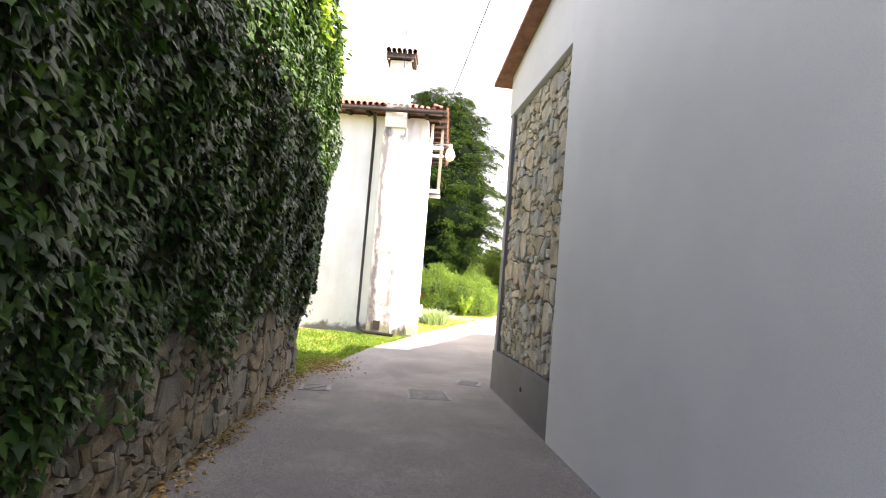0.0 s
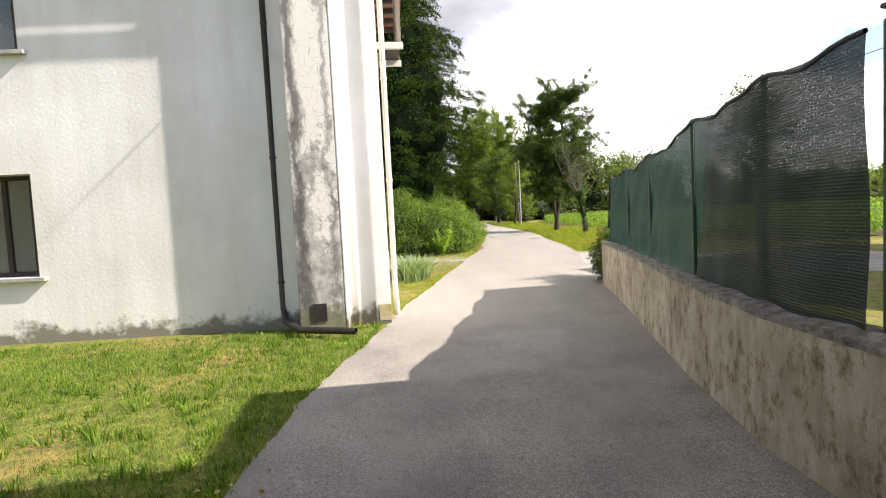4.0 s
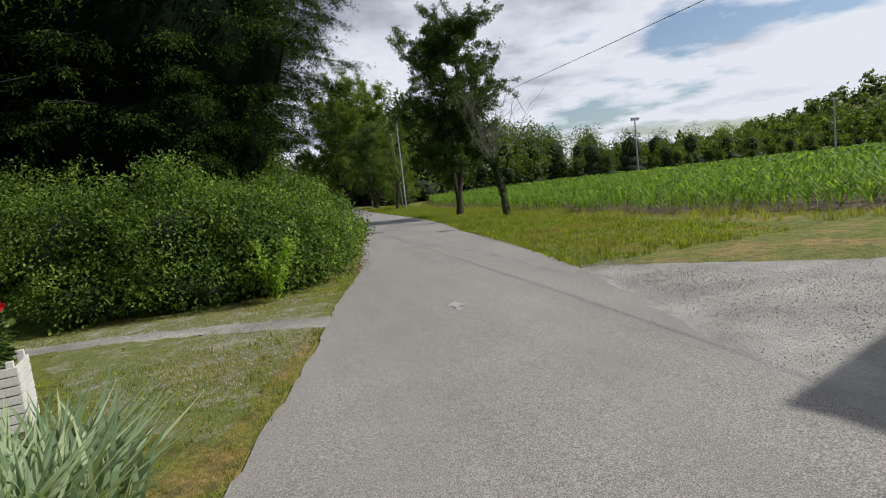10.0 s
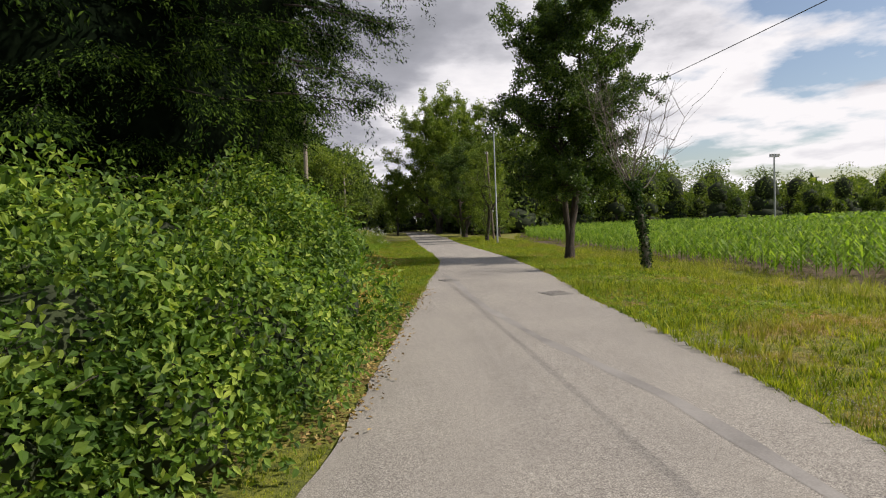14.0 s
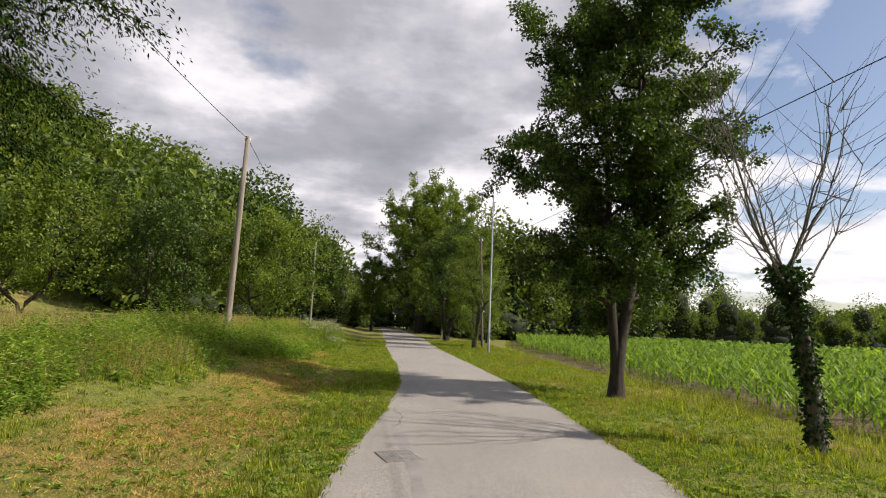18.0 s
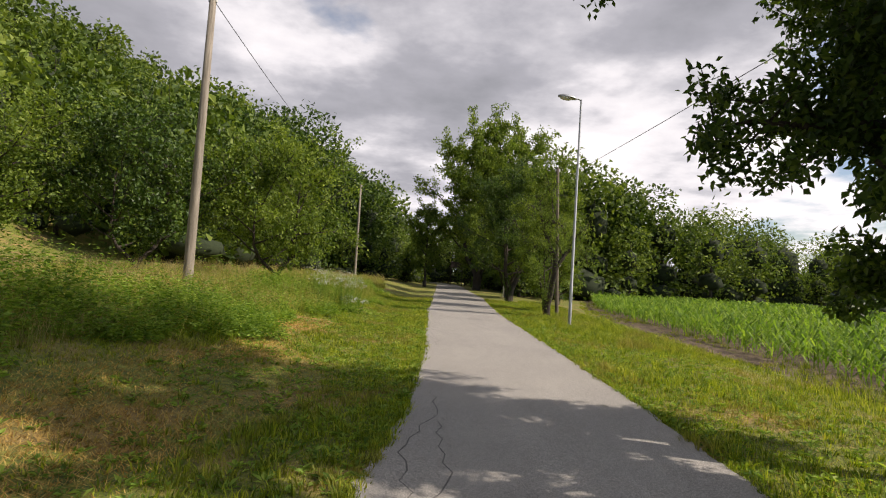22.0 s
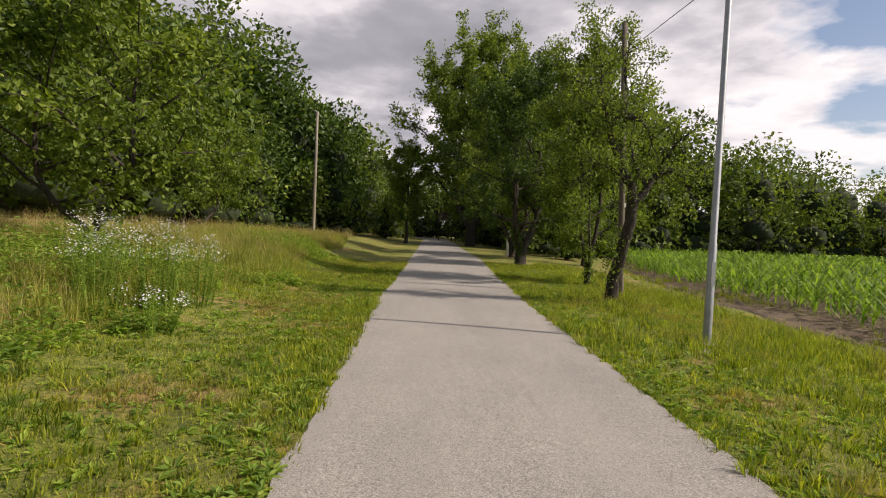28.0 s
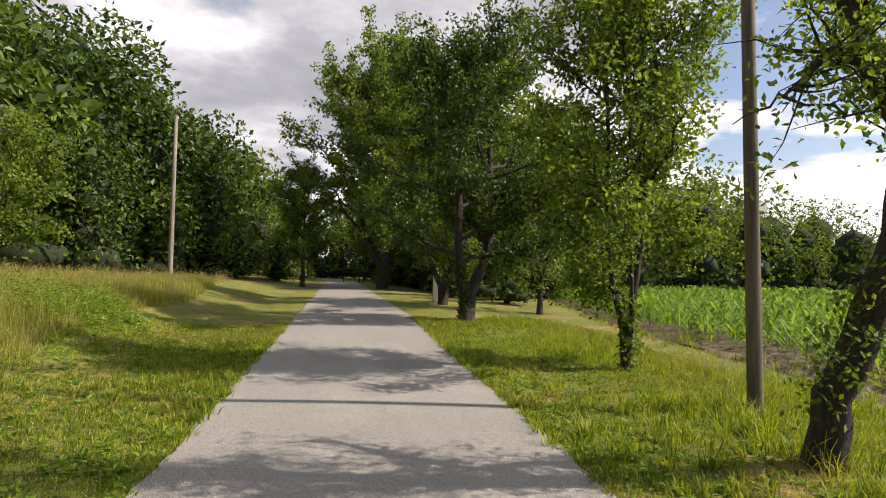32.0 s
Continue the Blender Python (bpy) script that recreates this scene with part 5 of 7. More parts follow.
# dead tree with an ivy-wrapped trunk
dead = thing("dead_tree", "bare dead tree, its trunk wrapped in ivy", "tree", at=(11.97, 42.25, float(ground_z(11.97, 42.25))))
rng = np.random.default_rng(4)
wood = Pile()
tr = np.array([(0, 0, -0.1), (-0.05, 0, 0.8), (-0.16, 0.02, 1.6), (-0.32, 0.05, 2.3), (-0.45, 0.05, 2.7)])
wood.add(*tube_arrays(tr, [0.13, 0.11, 0.10, 0.085, 0.07], 8))
for i in range(11):
    az, ln = i * 0.9 + rng.uniform(-0.3, 0.3), rng.uniform(2.0, 3.4)
    u = np.linspace(0, 1, 9)[:, None]
    out = np.array([np.cos(az), np.sin(az), 0]) * rng.uniform(0.2, 0.95)
    path = tr[3] + (tr[4] - tr[3]) * rng.uniform(-0.3, 1) + (out * u ** 0.8 + np.array([0, 0, 1.0]) * u) * ln + np.cumsum(rng.normal(0, 0.035, (9, 3)), 0)
    wood.add(*tube_arrays(path, 0.019 * (1 - 0.88 * u[:, 0]) + 0.002, 5))
    for j in range(16):
        q = path[rng.integers(1, 9)]
        d = unit(np.array([rng.normal(0, 1), rng.normal(0, 1), rng.uniform(0.2, 1.3)]))
        w = np.linspace(0, 1, 5)[:, None]
        sub = q + d * rng.uniform(0.4, 1.3) * w + np.array([0, 0, 0.25]) * w * w + np.cumsum(rng.normal(0, 0.025, (5, 3)), 0)
        wood.add(*tube_arrays(sub, [0.008, 0.006, 0.005, 0.003, 0.002], 4))
part("trunk", wood.mesh("trunk", M_PALE_BARK, True), None, dead)
k = 2600
s = rng.uniform(0.05, 1, k)
c = np.stack([np.interp(s, np.linspace(0, 1, 5), tr[:, i]) for i in range(3)], 1)
out = unit(np.stack([rng.normal(0, 1, k), rng.normal(0, 1, k), rng.normal(0, 0.2, k)], 1))
lv, lf = leaf_arrays(c + out * (0.04 + 0.12 * rng.uniform(0, 1, k) ** 2 + 0.2 * (s > 0.8) * rng.uniform(0, 1, k))[:, None], out * 0.7 + rng.normal(0, 0.5, (k, 3)) + [0, 0, -0.5], out + rng.normal(0, 0.5, (k, 3)), 0.085, 0.06)
part("ivy", np_mesh("ivy", lv, lf, M_IVY), None, dead, "dark ivy round the trunk")

# gnarled fruit tree and others along the right verge
def fruit_tree(at):
    """Leaning trunk that forks, one limb arching back over the lane, another reaching over the field."""
    rng = np.random.default_rng(33)
    ob = thing("fruit_tree", "old leaning fruit tree with twisted dark limbs", "tree", at=(*at, float(ground_z(*at))))
    limbs = [
        ([(0, 0, -0.15), (0.03, -0.12, 0.6), (0.09, -0.36, 1.35), (0.15, -0.6, 2.05), (0.07, -0.62, 2.6), (-0.2, -0.56, 3.2), (-0.44, -0.55, 3.8), (-0.6, -0.5, 4.5), (-0.68, -0.5, 5.1)], (0.16, 0.14, 0.125, 0.12, 0.095, 0.08, 0.055, 0.035, 0.012)),
        ([(0.44, 0, 2.05), (0.75, 0.05, 2.6), (1.05, 0.1, 2.95), (1.4, 0.1, 3.0), (1.7, 0.15, 2.75), (1.95, 0.2, 2.4)], (0.095, 0.08, 0.065, 0.05, 0.032, 0.01)),
        ([(0.08, 0.05, 3.2), (0.15, 0.1, 3.7), (0.25, 0.1, 4.3), (0.2, 0.2, 5.0), (0.25, 0.2, 5.7)], (0.06, 0.05, 0.04, 0.026, 0.01)),
        ([(-0.2, 0.05, 3.8), (0.05, 0, 4.05), (0.35, -0.1, 4.1), (0.6, -0.1, 3.9), (0.75, -0.1, 3.6)], (0.055, 0.05, 0.042, 0.03, 0.01)),
        ([(0.36, 0, 2.6), (-0.05, -0.1, 2.95), (-0.45, -0.1, 3.0), (-0.8, -0.1, 2.7)], (0.05, 0.04, 0.03, 0.01)),
        ([(0.75, 0.05, 2.6), (0.6, 0.4, 3.2), (0.7, 0.8, 3.7)], (0.05, 0.035, 0.01)),
        ([(1.05, 0.1, 2.95), (1.2, -0.2, 3.5), (1.5, -0.3, 3.8)], (0.045, 0.03, 0.01)),
        ([(-0.38, 0.1, 4.5), (-0.75, 0, 4.7), (-1.0, -0.1, 4.4)], (0.03, 0.022, 0.008))]
    wood, tips = Pile(), []
    for i, (pts, rad) in enumerate(limbs):
        p = np.array(pts, float) + (np.array([-0.29, -0.6, 0]) if i else 0)
        u = np.linspace(0, len(p) - 1, 3 * len(p))
        q = np.stack([np.interp(u, np.arange(len(p)), p[:, c]) for c in range(3)], 1)
        q[1:-1] += rng.normal(0, 0.02, (len(q) - 2, 3))
        wood.add(*tube_arrays(q, np.interp(u, np.arange(len(p)), rad), 9))
        for c in q[len(q) // 3:]:
            if c[2] < 2.3:
                continue
            for _ in range(3):
                d = unit(rng.normal(0, 1, 3) + [0, 0, 0.35])
                t = c + d * rng.uniform(0.25, 0.75) * np.linspace(0, 1, 4)[:, None] + rng.normal(0, 0.02, (4, 3))
                wood.add(*tube_arrays(t, [0.012, 0.009, 0.006, 0.003], 4))
                tips += [t[1], t[2], t[3]]
    tips = np.array(tips)
    n = 7500
    w = rng.uniform(0, 1, len(tips)) ** 4
    ids = rng.choice(len(tips), n, p=w / w.sum())
    c = tips[ids] + unit(rng.normal(0, 1, (n, 3))) * (0.22 * rng.uniform(0, 1, (n, 1)) ** 0.5)
    k = 500
    z = rng.uniform(0.5, 1.7, k)
    c[:k] = np.stack([0.07 * z, -0.28 * z, z], 1) + rng.normal(0, 0.14, (k, 3)) + [-0.12, 0, 0]
    lv, lf = leaf_arrays(c, rng.normal(0, 1, (n, 3)) + [0, 0, -0.4], rng.normal(0, 1, (n, 3)) + [0, 0, 0.9], 0.065 * rng.uniform(0.7, 1.3, n), 0.038, 0.15)
    part("trunk", wood.mesh("trunk", M_BARK, True), None, ob)
    part("crown", np_mesh("crown", lv, lf, M_LIGHT_TREE), None, ob, "sparse light green leaves")
    return ob


fruit_tree((13.02, 66.8))
tree("slender_tree", "slender upright tree with ivy at its foot", (14.05, 71.05), 34, M_LIGHT_TREE, height=7.6, bare=1.5, radius=2.0, count=32000, leaf=0.092, forks=3, limbs=33, girth=0.0095, apart=0.14, rise=(25, 60), sprouts=380)
tree("verge_tree", "leafy tree on the grass verge", (13.8, 78.8), 35, M_TREE, height=8.5, bare=1.9, radius=3.0, forks=2, count=42000, leaf=0.125, limbs=36, girth=0.024, rise=(5, 50), sprouts=900)
tree("verge_tree", "leafy tree on the grass verge", (15.3, 87.0), 36, M_LIGHT_TREE, height=9.5, bare=1.5, radius=3.2, forks=3, count=40000, leaf=0.135, limbs=33, rise=(10, 55))
tree("verge_tree", "young leafy tree beyond the verge", (18.6, 84.0), 37, M_LIGHT_TREE, height=6.0, bare=0.8, radius=2.4, count=9000, leaf=0.14, limbs=18)
tree("verge_tree", "tall leafy tree at the bend of the lane", (15.2, 104.0), 38, M_LIGHT_TREE, height=18.5, bare=3.0, radius=5.8, forks=3, spread=0.6, count=48000, leaf=0.26, limbs=48, rise=(15, 60))
tree("verge_tree", "tall leafy tree at the bend of the lane", (19.0, 106.0), 39, M_LIGHT_TREE, height=17, bare=2.5, radius=5.6, forks=3, spread=0.6, count=42000, leaf=0.26, limbs=45, rise=(15, 60))
tree("small_tree", "small slender tree on the grass verge", (9.5, 105.5), 40, M_LIGHT_TREE, height=8.5, bare=2.0, radius=2.4, count=20000, leaf=0.17, limbs=30, rise=(10, 60))

# orchard trees on the bank
ORCHARD = [(1.2, 68.0, 7.4, 41), (-3.4, 65.0, 6.8, 42), (-8.5, 62.5, 7.0, 44), (-13.0, 68.0, 7.6, 46), (-2.5, 87.0, 6.0, 47), (-11.0, 57.0, 6.6, 48), (-17.0, 60.0, 7.5, 49), (-9.5, 82.0, 8.0, 51)]
for x, y, h, sd in ORCHARD:
    tree("orchard_tree", "spreading green orchard tree on the grassy bank", (x, y), sd, M_LIGHT_TREE if sd % 3 else M_TREE, height=h * 0.76, bare=1.1, radius=3.3, spread=0.42, count=13500, leaf=0.165, forks=2, limbs=26, group="orchard trees on the bank", rise=(10, 50))


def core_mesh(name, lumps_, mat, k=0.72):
    """Filler lumps inside bushes and crowns; their dark colour paints the inner shade."""
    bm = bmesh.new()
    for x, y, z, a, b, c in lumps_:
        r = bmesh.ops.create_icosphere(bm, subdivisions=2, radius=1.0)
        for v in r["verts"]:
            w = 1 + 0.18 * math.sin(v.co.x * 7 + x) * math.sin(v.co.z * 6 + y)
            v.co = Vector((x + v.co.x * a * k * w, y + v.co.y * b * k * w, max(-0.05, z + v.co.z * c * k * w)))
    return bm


# near black: the shade inside the crowns is put into this filler's colour
M_CROWN_SHADE = surface("crown_shade", (0.003, 0.006, 0.003), (0.008, 0.014, 0.006), 2.0, 8.0, 1.0, relief=0.2, depth=0.05)
M_CROWN_SHADE.node_tree.nodes["Principled BSDF"].inputs["Specular IOR Level"].default_value = 0.03


def bush_arrays(rng, lumps_, count, leaf, droop=-0.2, width=0.6, broad=False):
    """Leaves over the uneven outsides of overlapping lumps, thinner inside."""
    lumps_ = np.array(lumps_, float)
    area = lumps_[:, 3] * lumps_[:, 5]
    ids = rng.choice(len(lumps_), count, p=area / area.sum())
    d = unit(rng.normal(0, 1, (count, 3)))
    d[:, 2] = np.abs(d[:, 2]) * np.where(rng.uniform(0, 1, count) < 0.75, 1, -0.6)
    ph = ids * 1.7
    bumpy = 1 + 0.16 * np.sin(d[:, 0] * 6 + ph) * np.sin(d[:, 2] * 7 + ph * 2) + 0.12 * np.sin(d[:, 1] * 11 + ph) + 0.07 * np.sin(d[:, 2] * 19 + d[:, 0] * 15)
    r = (1 - np.abs(rng.normal(0, 0.15, count))) * bumpy
    c = lumps_[ids, :3] + d * lumps_[ids, 3:] * r[:, None]
    keep = c[:, 2] > 0.02
    c, d = c[keep], d[keep]
    n = len(c)
    dirs = d * 0.6 + rng.normal(0, 0.7, (n, 3)) + [0, 0, droop]
    nn = d + rng.normal(0, 0.5, (n, 3)) + [0, 0, 0.5]
    ln = leaf * rng.uniform(0.6, 1.35, n)
    return (broad_leaf_arrays if broad else leaf_arrays)(c, dirs, nn, ln, ln * width)


def conifer(at, height, radius, count, seed, low=0.5):
    """Drooping layered branches with flat sprays."""
    rng = np.random.default_rng(seed)
    ob = thing("conifer", "tall dense dark green conifer with drooping sprays", "tree", "conifers behind the hedge", at=(at[0], at[1], float(ground_z(*at))))
    wood = Pile()
    wood.add(*tube_arrays([(0, 0, -0.1), (0, 0, height * 0.5), (0, 0, height * 0.97)], [0.28, 0.17, 0.02], 8))
    cs, ds, ns, ls = [], [], [], []
    boughs = int(height * 30)
    for i in range(boughs):
        z = low + (height - 0.2 - low) * ((i + rng.uniform(0, 1)) / boughs)
        f = z / height
        ln = radius * max(0.05, 1 - ((f - 0.32) / 0.69) ** 2) ** 0.42 * rng.uniform(0.7, 1.03) * (0.5 + 0.5 * float(ease(0.8, 5.0, z)))
        az = i * 2.39996 + rng.uniform(-0.4, 0.4)
        d = np.array([np.cos(az), np.sin(az), 0.0])
        u = np.linspace(0, 1, 5)
        sag = rng.uniform(0.25, 0.42)
        path = np.array([0, 0, z]) + d * ln * u[:, None] + np.array([0, 0, 1.0]) * (ln * (0.3 * u - sag * u * u))[:, None]
        wood.add(*tube_arrays(path, 0.035 * (1 - 0.9 * u) + 0.004, 4))
        # flat side twigs, their needles fanning out and hanging a little
        # those that hang towards the lane are the finest and fullest
        near = count > 100000 and z < 7.5 and d[0] > 0.1
        per = count // boughs * (4 if near else 1)
        tw = 34 if near else 14
        s0 = rng.uniform(0.2, 1.0, tw) ** 0.55
        side = np.array([-d[1], d[0], 0])
        root = np.stack([np.interp(s0, u, path[:, k]) for k in range(3)], 1)
        way = unit(d * rng.uniform(0.1, 1.0, (tw, 1)) + side * rng.normal(0, 1.0, (tw, 1)) + rng.normal(0, 0.2, (tw, 3)) + [0, 0, -0.35])
        size = rng.uniform(0.35, 0.95, tw) * (1.25 - 0.5 * s0)
        ids = rng.integers(0, tw, per)
        q = rng.uniform(0, 1, per)
        c = root[ids] + way[ids] * (size[ids] * q)[:, None] + rng.normal(0, 0.05, (per, 3)) - [0, 0, 1.0] * (0.2 * size[ids] * q * q)[:, None]
        cs.append(c)
        ds.append(way[ids] * 0.8 + rng.normal(0, 0.55, (per, 3)) * [1, 1, 0.5] + [0, 0, -0.3])
        ns.append(np.tile([0, 0, 1.0], (per, 1)) + rng.normal(0, 0.5, (per, 3)))
        big = (rng.uniform(0, 1, per) < 0.3) & (s0[ids] < 0.5)
        ls.append(np.where(big, rng.uniform(0.14, 0.24, per), rng.uniform(0.06, 0.125, per)) * (0.6 if near else 1.0))
    ls = np.concatenate(ls)
    lv, lf = leaf_arrays(np.concatenate(cs), np.concatenate(ds), np.concatenate(ns), ls, ls * 0.34, 0.1, 0.12)
    # filler lumps behind the sprays, for the painted shade
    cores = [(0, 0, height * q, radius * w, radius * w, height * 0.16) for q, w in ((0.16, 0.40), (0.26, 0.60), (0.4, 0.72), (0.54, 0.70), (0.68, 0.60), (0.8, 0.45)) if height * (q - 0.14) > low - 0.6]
    skin_v, skin_f = bush_arrays(rng, cores, count // 3, 0.12, droop=-0.7, width=0.3)
    lv, lf = np.concatenate([lv, skin_v]), np.concatenate([lf, skin_f + len(lv)])
    part("shade_core", core_mesh("shade_core", cores, None, 0.93), M_CROWN_SHADE, ob, "near-black filler lumps that paint the shade inside the crown", smooth=True)["kind"] = "stuff"
    part("branchwork", wood.mesh("branchwork", M_BARK, True), None, ob)["kind"] = "stuff"
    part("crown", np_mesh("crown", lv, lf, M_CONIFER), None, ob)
    return ob


conifer((-1.0, 36.2), 14.3, 5.6, 300000, 61)
conifer((-1.5, 40.3), 13.0, 4.7, 150000, 64, 3.3)
conifer((-6.4, 35.6), 13.0, 5.2, 45000, 62)
conifer((-11.5, 34.0), 12.0, 4.8, 24000, 63)


# dark green-black that stands for the shade within bushes and far trees
M_CORE_SHADE = surface("core_shade", (0.012, 0.020, 0.006), (0.035, 0.05, 0.016), 9.0, 40.0, 0.95)


def hedge(name, label, category, lumps_, count, leaf, mat, seed, core=0.7, **kw):
    rng = np.random.default_rng(seed)
    ob = thing(name, label, category)
    lv, lf = bush_arrays(rng, lumps_, count, leaf, **kw)
    part("leaves", np_mesh("leaves", lv, lf, mat), None, ob)
    part("inner_shade", core_mesh("inner_shade", lumps_, M_CORE_SHADE, core), M_CORE_SHADE, ob, smooth=True)
    return ob


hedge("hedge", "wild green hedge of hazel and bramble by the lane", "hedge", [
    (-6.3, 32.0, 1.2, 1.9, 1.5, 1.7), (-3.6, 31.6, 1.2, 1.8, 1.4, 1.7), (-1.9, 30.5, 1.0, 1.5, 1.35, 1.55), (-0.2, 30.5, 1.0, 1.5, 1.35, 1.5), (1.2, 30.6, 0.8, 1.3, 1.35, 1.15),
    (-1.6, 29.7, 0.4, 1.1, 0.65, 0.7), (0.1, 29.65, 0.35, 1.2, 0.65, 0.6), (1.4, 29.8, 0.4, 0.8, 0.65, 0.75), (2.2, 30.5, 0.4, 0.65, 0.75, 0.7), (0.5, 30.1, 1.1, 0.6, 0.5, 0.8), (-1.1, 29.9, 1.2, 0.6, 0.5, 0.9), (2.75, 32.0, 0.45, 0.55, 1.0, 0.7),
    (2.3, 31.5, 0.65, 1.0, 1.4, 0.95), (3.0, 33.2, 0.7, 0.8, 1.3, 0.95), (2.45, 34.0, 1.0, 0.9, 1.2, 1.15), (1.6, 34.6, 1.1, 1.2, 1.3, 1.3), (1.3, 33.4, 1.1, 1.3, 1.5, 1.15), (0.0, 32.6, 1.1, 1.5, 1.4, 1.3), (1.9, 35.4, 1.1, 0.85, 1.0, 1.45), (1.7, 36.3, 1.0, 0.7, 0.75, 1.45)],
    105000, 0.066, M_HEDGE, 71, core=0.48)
# long shoots and broad bramble leaves standing out of the hedge
rng = np.random.default_rng(74)
spots = np.array([(-1.9, 29.7, 1.9), (-0.6, 29.5, 2.2), (0.6, 29.5, 1.6), (1.6, 29.9, 1.2), (2.7, 31.6, 0.8), (3.2, 33.0, 0.9), (2.9, 34.2, 1.7), (2.2, 34.8, 2.3), (1.6, 34.2, 2.2), (0.6, 32.4, 2.1), (-0.4, 31.2, 2.3), (-1.8, 31.0, 2.4), (2.2, 33.2, 1.9), (3.3, 34.0, 0.6), (2.6, 30.9, 0.6), (2.85, 35.5, 1.2), (2.6, 36.3, 1.3), (2.5, 36.6, 0.6), (2.9, 35.3, 0.5), (2.6, 35.9, 2.0), (2.9, 34.7, 1.2), (2.3, 36.6, 1.8)])
shoot, broad = Pile(), Pile()
for i in range(200):
    p = spots[i % len(spots)] + rng.normal(0, 0.35, 3) * [1, 0.8, 0.7]
    p[0] -= 0.45 * float(ease(33.0, 34.5, p[1]))
    p[2] = max(p[2] - 0.3, 0.15)
    ln = rng.uniform(0.4, 1.0)
    w = np.array([rng.normal(0.15, 0.5), rng.normal(-0.2, 0.5), rng.uniform(0.3, 1.1)])
    u = np.linspace(0, 1, 5)[:, None]
    path = p + unit(w) * ln * u + np.array([0.12, -0.05, -0.3]) * ln * u * u
    shoot.add(*tube_arrays(path, [0.006, 0.005, 0.004, 0.003, 0.002], 4))
    k = 26
    t = rng.uniform(0.1, 1, k)
    c = np.stack([np.interp(t, u[:, 0], path[:, j]) for j in range(3)], 1) + rng.normal(0, 0.03, (k, 3))
    broad.add(*broad_leaf_arrays(c, rng.normal(0, 1, (k, 3)) + [0.2, -0.3, -0.2], rng.normal(0, 0.5, (k, 3)) + [0.1, -0.3, 1], rng.uniform(0.05, 0.095, k), rng.uniform(0.028, 0.045, k)))
ends = np.array([(1.2, 30.6, 0.8, 1.35, 1.4, 1.35), (2.3, 31.5, 0.65, 1.05, 1.45, 1.0), (3.0, 33.2, 0.7, 0.85, 1.35, 1.0), (2.45, 34.0, 1.0, 0.95, 1.25, 1.2), (1.6, 34.6, 1.1, 1.25, 1.35, 1.35), (1.9, 35.4, 1.1, 0.9, 1.05, 1.5), (1.7, 36.3, 1.0, 0.75, 0.8, 1.5), (-0.2, 30.5, 1.0, 1.55, 1.4, 1.55)])
n = 34000
ids = rng.choice(len(ends), n, p=np.array([1, 1.3, 1.5, 1.6, 1.5, 1.6, 1.2, 0.8]) / 10.5)
d = unit(rng.normal(0, 1, (n, 3)) + [0.35, -0.25, 0.2])
bumpy = 1 + 0.15 * np.sin(d[:, 0] * 6 + ids) * np.sin(d[:, 2] * 7 + ids * 2) + 0.10 * np.sin(d[:, 1] * 11 + ids)
c = ends[ids, :3] + d * ends[ids, 3:] * (bumpy * (1.02 - np.abs(rng.normal(0, 0.12, n))))[:, None]
ok = (c[:, 2] > 0.05) & (c[:, 0] < left_edge(c[:, 1]) - 0.05 - 0.4 * ease(32.5, 34.0, c[:, 1]))
c, d = c[ok], d[ok]
n = len(c)
broad.add(*broad_leaf_arrays(c, d * 0.5 + rng.normal(0, 0.7, (n, 3)) + [0, 0, -0.4], d + rng.normal(0, 0.4, (n, 3)) + [0, 0, 0.6], rng.uniform(0.04, 0.085, n), rng.uniform(0.028, 0.048, n)))
bramble = thing("bramble", "arching bramble shoots with broad bright green leaves", "bramble")
part("branchwork", shoot.mesh("branchwork", M_BARK, True), None, bramble)["kind"] = "stuff"
part("leaves", broad.mesh("leaves", M_HEDGE), None, bramble)["kind"] = "stuff"
M_YELLOW_LEAF = foliage("yellow_green_leaf", (0.16, 0.28, 0.03), (0.27, 0.42, 0.045), (0.40, 0.53, 0.08), 0.55, 0.5, patchy=0.2)
shoot_ob = thing("elder_shoot", "bright yellow-green elder shoot at the foot of the hedge", "shrub", at=(1.35, 29.05, 0))
canes, fresh = Pile(), Pile()
for i in range(16):
    a, ln = rng.uniform(0, 6.28), rng.uniform(0.6, 1.15)
    u = np.linspace(0, 1, 5)[:, None]
    path = np.array([math.cos(a), math.sin(a), 0]) * (0.42 * ln * u ** 1.5) + np.array([0, 0, 1.0]) * ln * u
    canes.add(*tube_arrays(path, [0.008, 0.007, 0.005, 0.004, 0.002], 5))
    t = np.repeat(rng.uniform(0.25, 1, 9), 5)
    c = np.stack([np.interp(t, u[:, 0], path[:, j]) for j in range(3)], 1) + rng.normal(0, 0.035, (45, 3))
    fresh.add(*broad_leaf_arrays(c, rng.normal(0, 1, (45, 3)) + [0, -0.3, -0.2], rng.normal(0, 0.5, (45, 3)) + [0, -0.2, 1], rng.uniform(0.07, 0.13, 45), rng.uniform(0.03, 0.045, 45)))
part("cane", canes.mesh("cane", M_WEED, True), None, shoot_ob)["kind"] = "stuff"
part("leaves", fresh.mesh("leaves", M_YELLOW_LEAF), None, shoot_ob)["kind"] = "stuff"
hedge("shrub", "dense cascading dark green shrub at the end of the garden wall", "shrub", [(4.15, 19.3, 0.45, 0.45, 0.6, 0.75), (4.4, 19.8, 0.35, 0.5, 0.5, 0.5), (4.9, 19.2, 0.5, 0.7, 0.6, 0.8)], 14000, 0.09, M_TREE, 72, width=0.22, droop=-0.9)
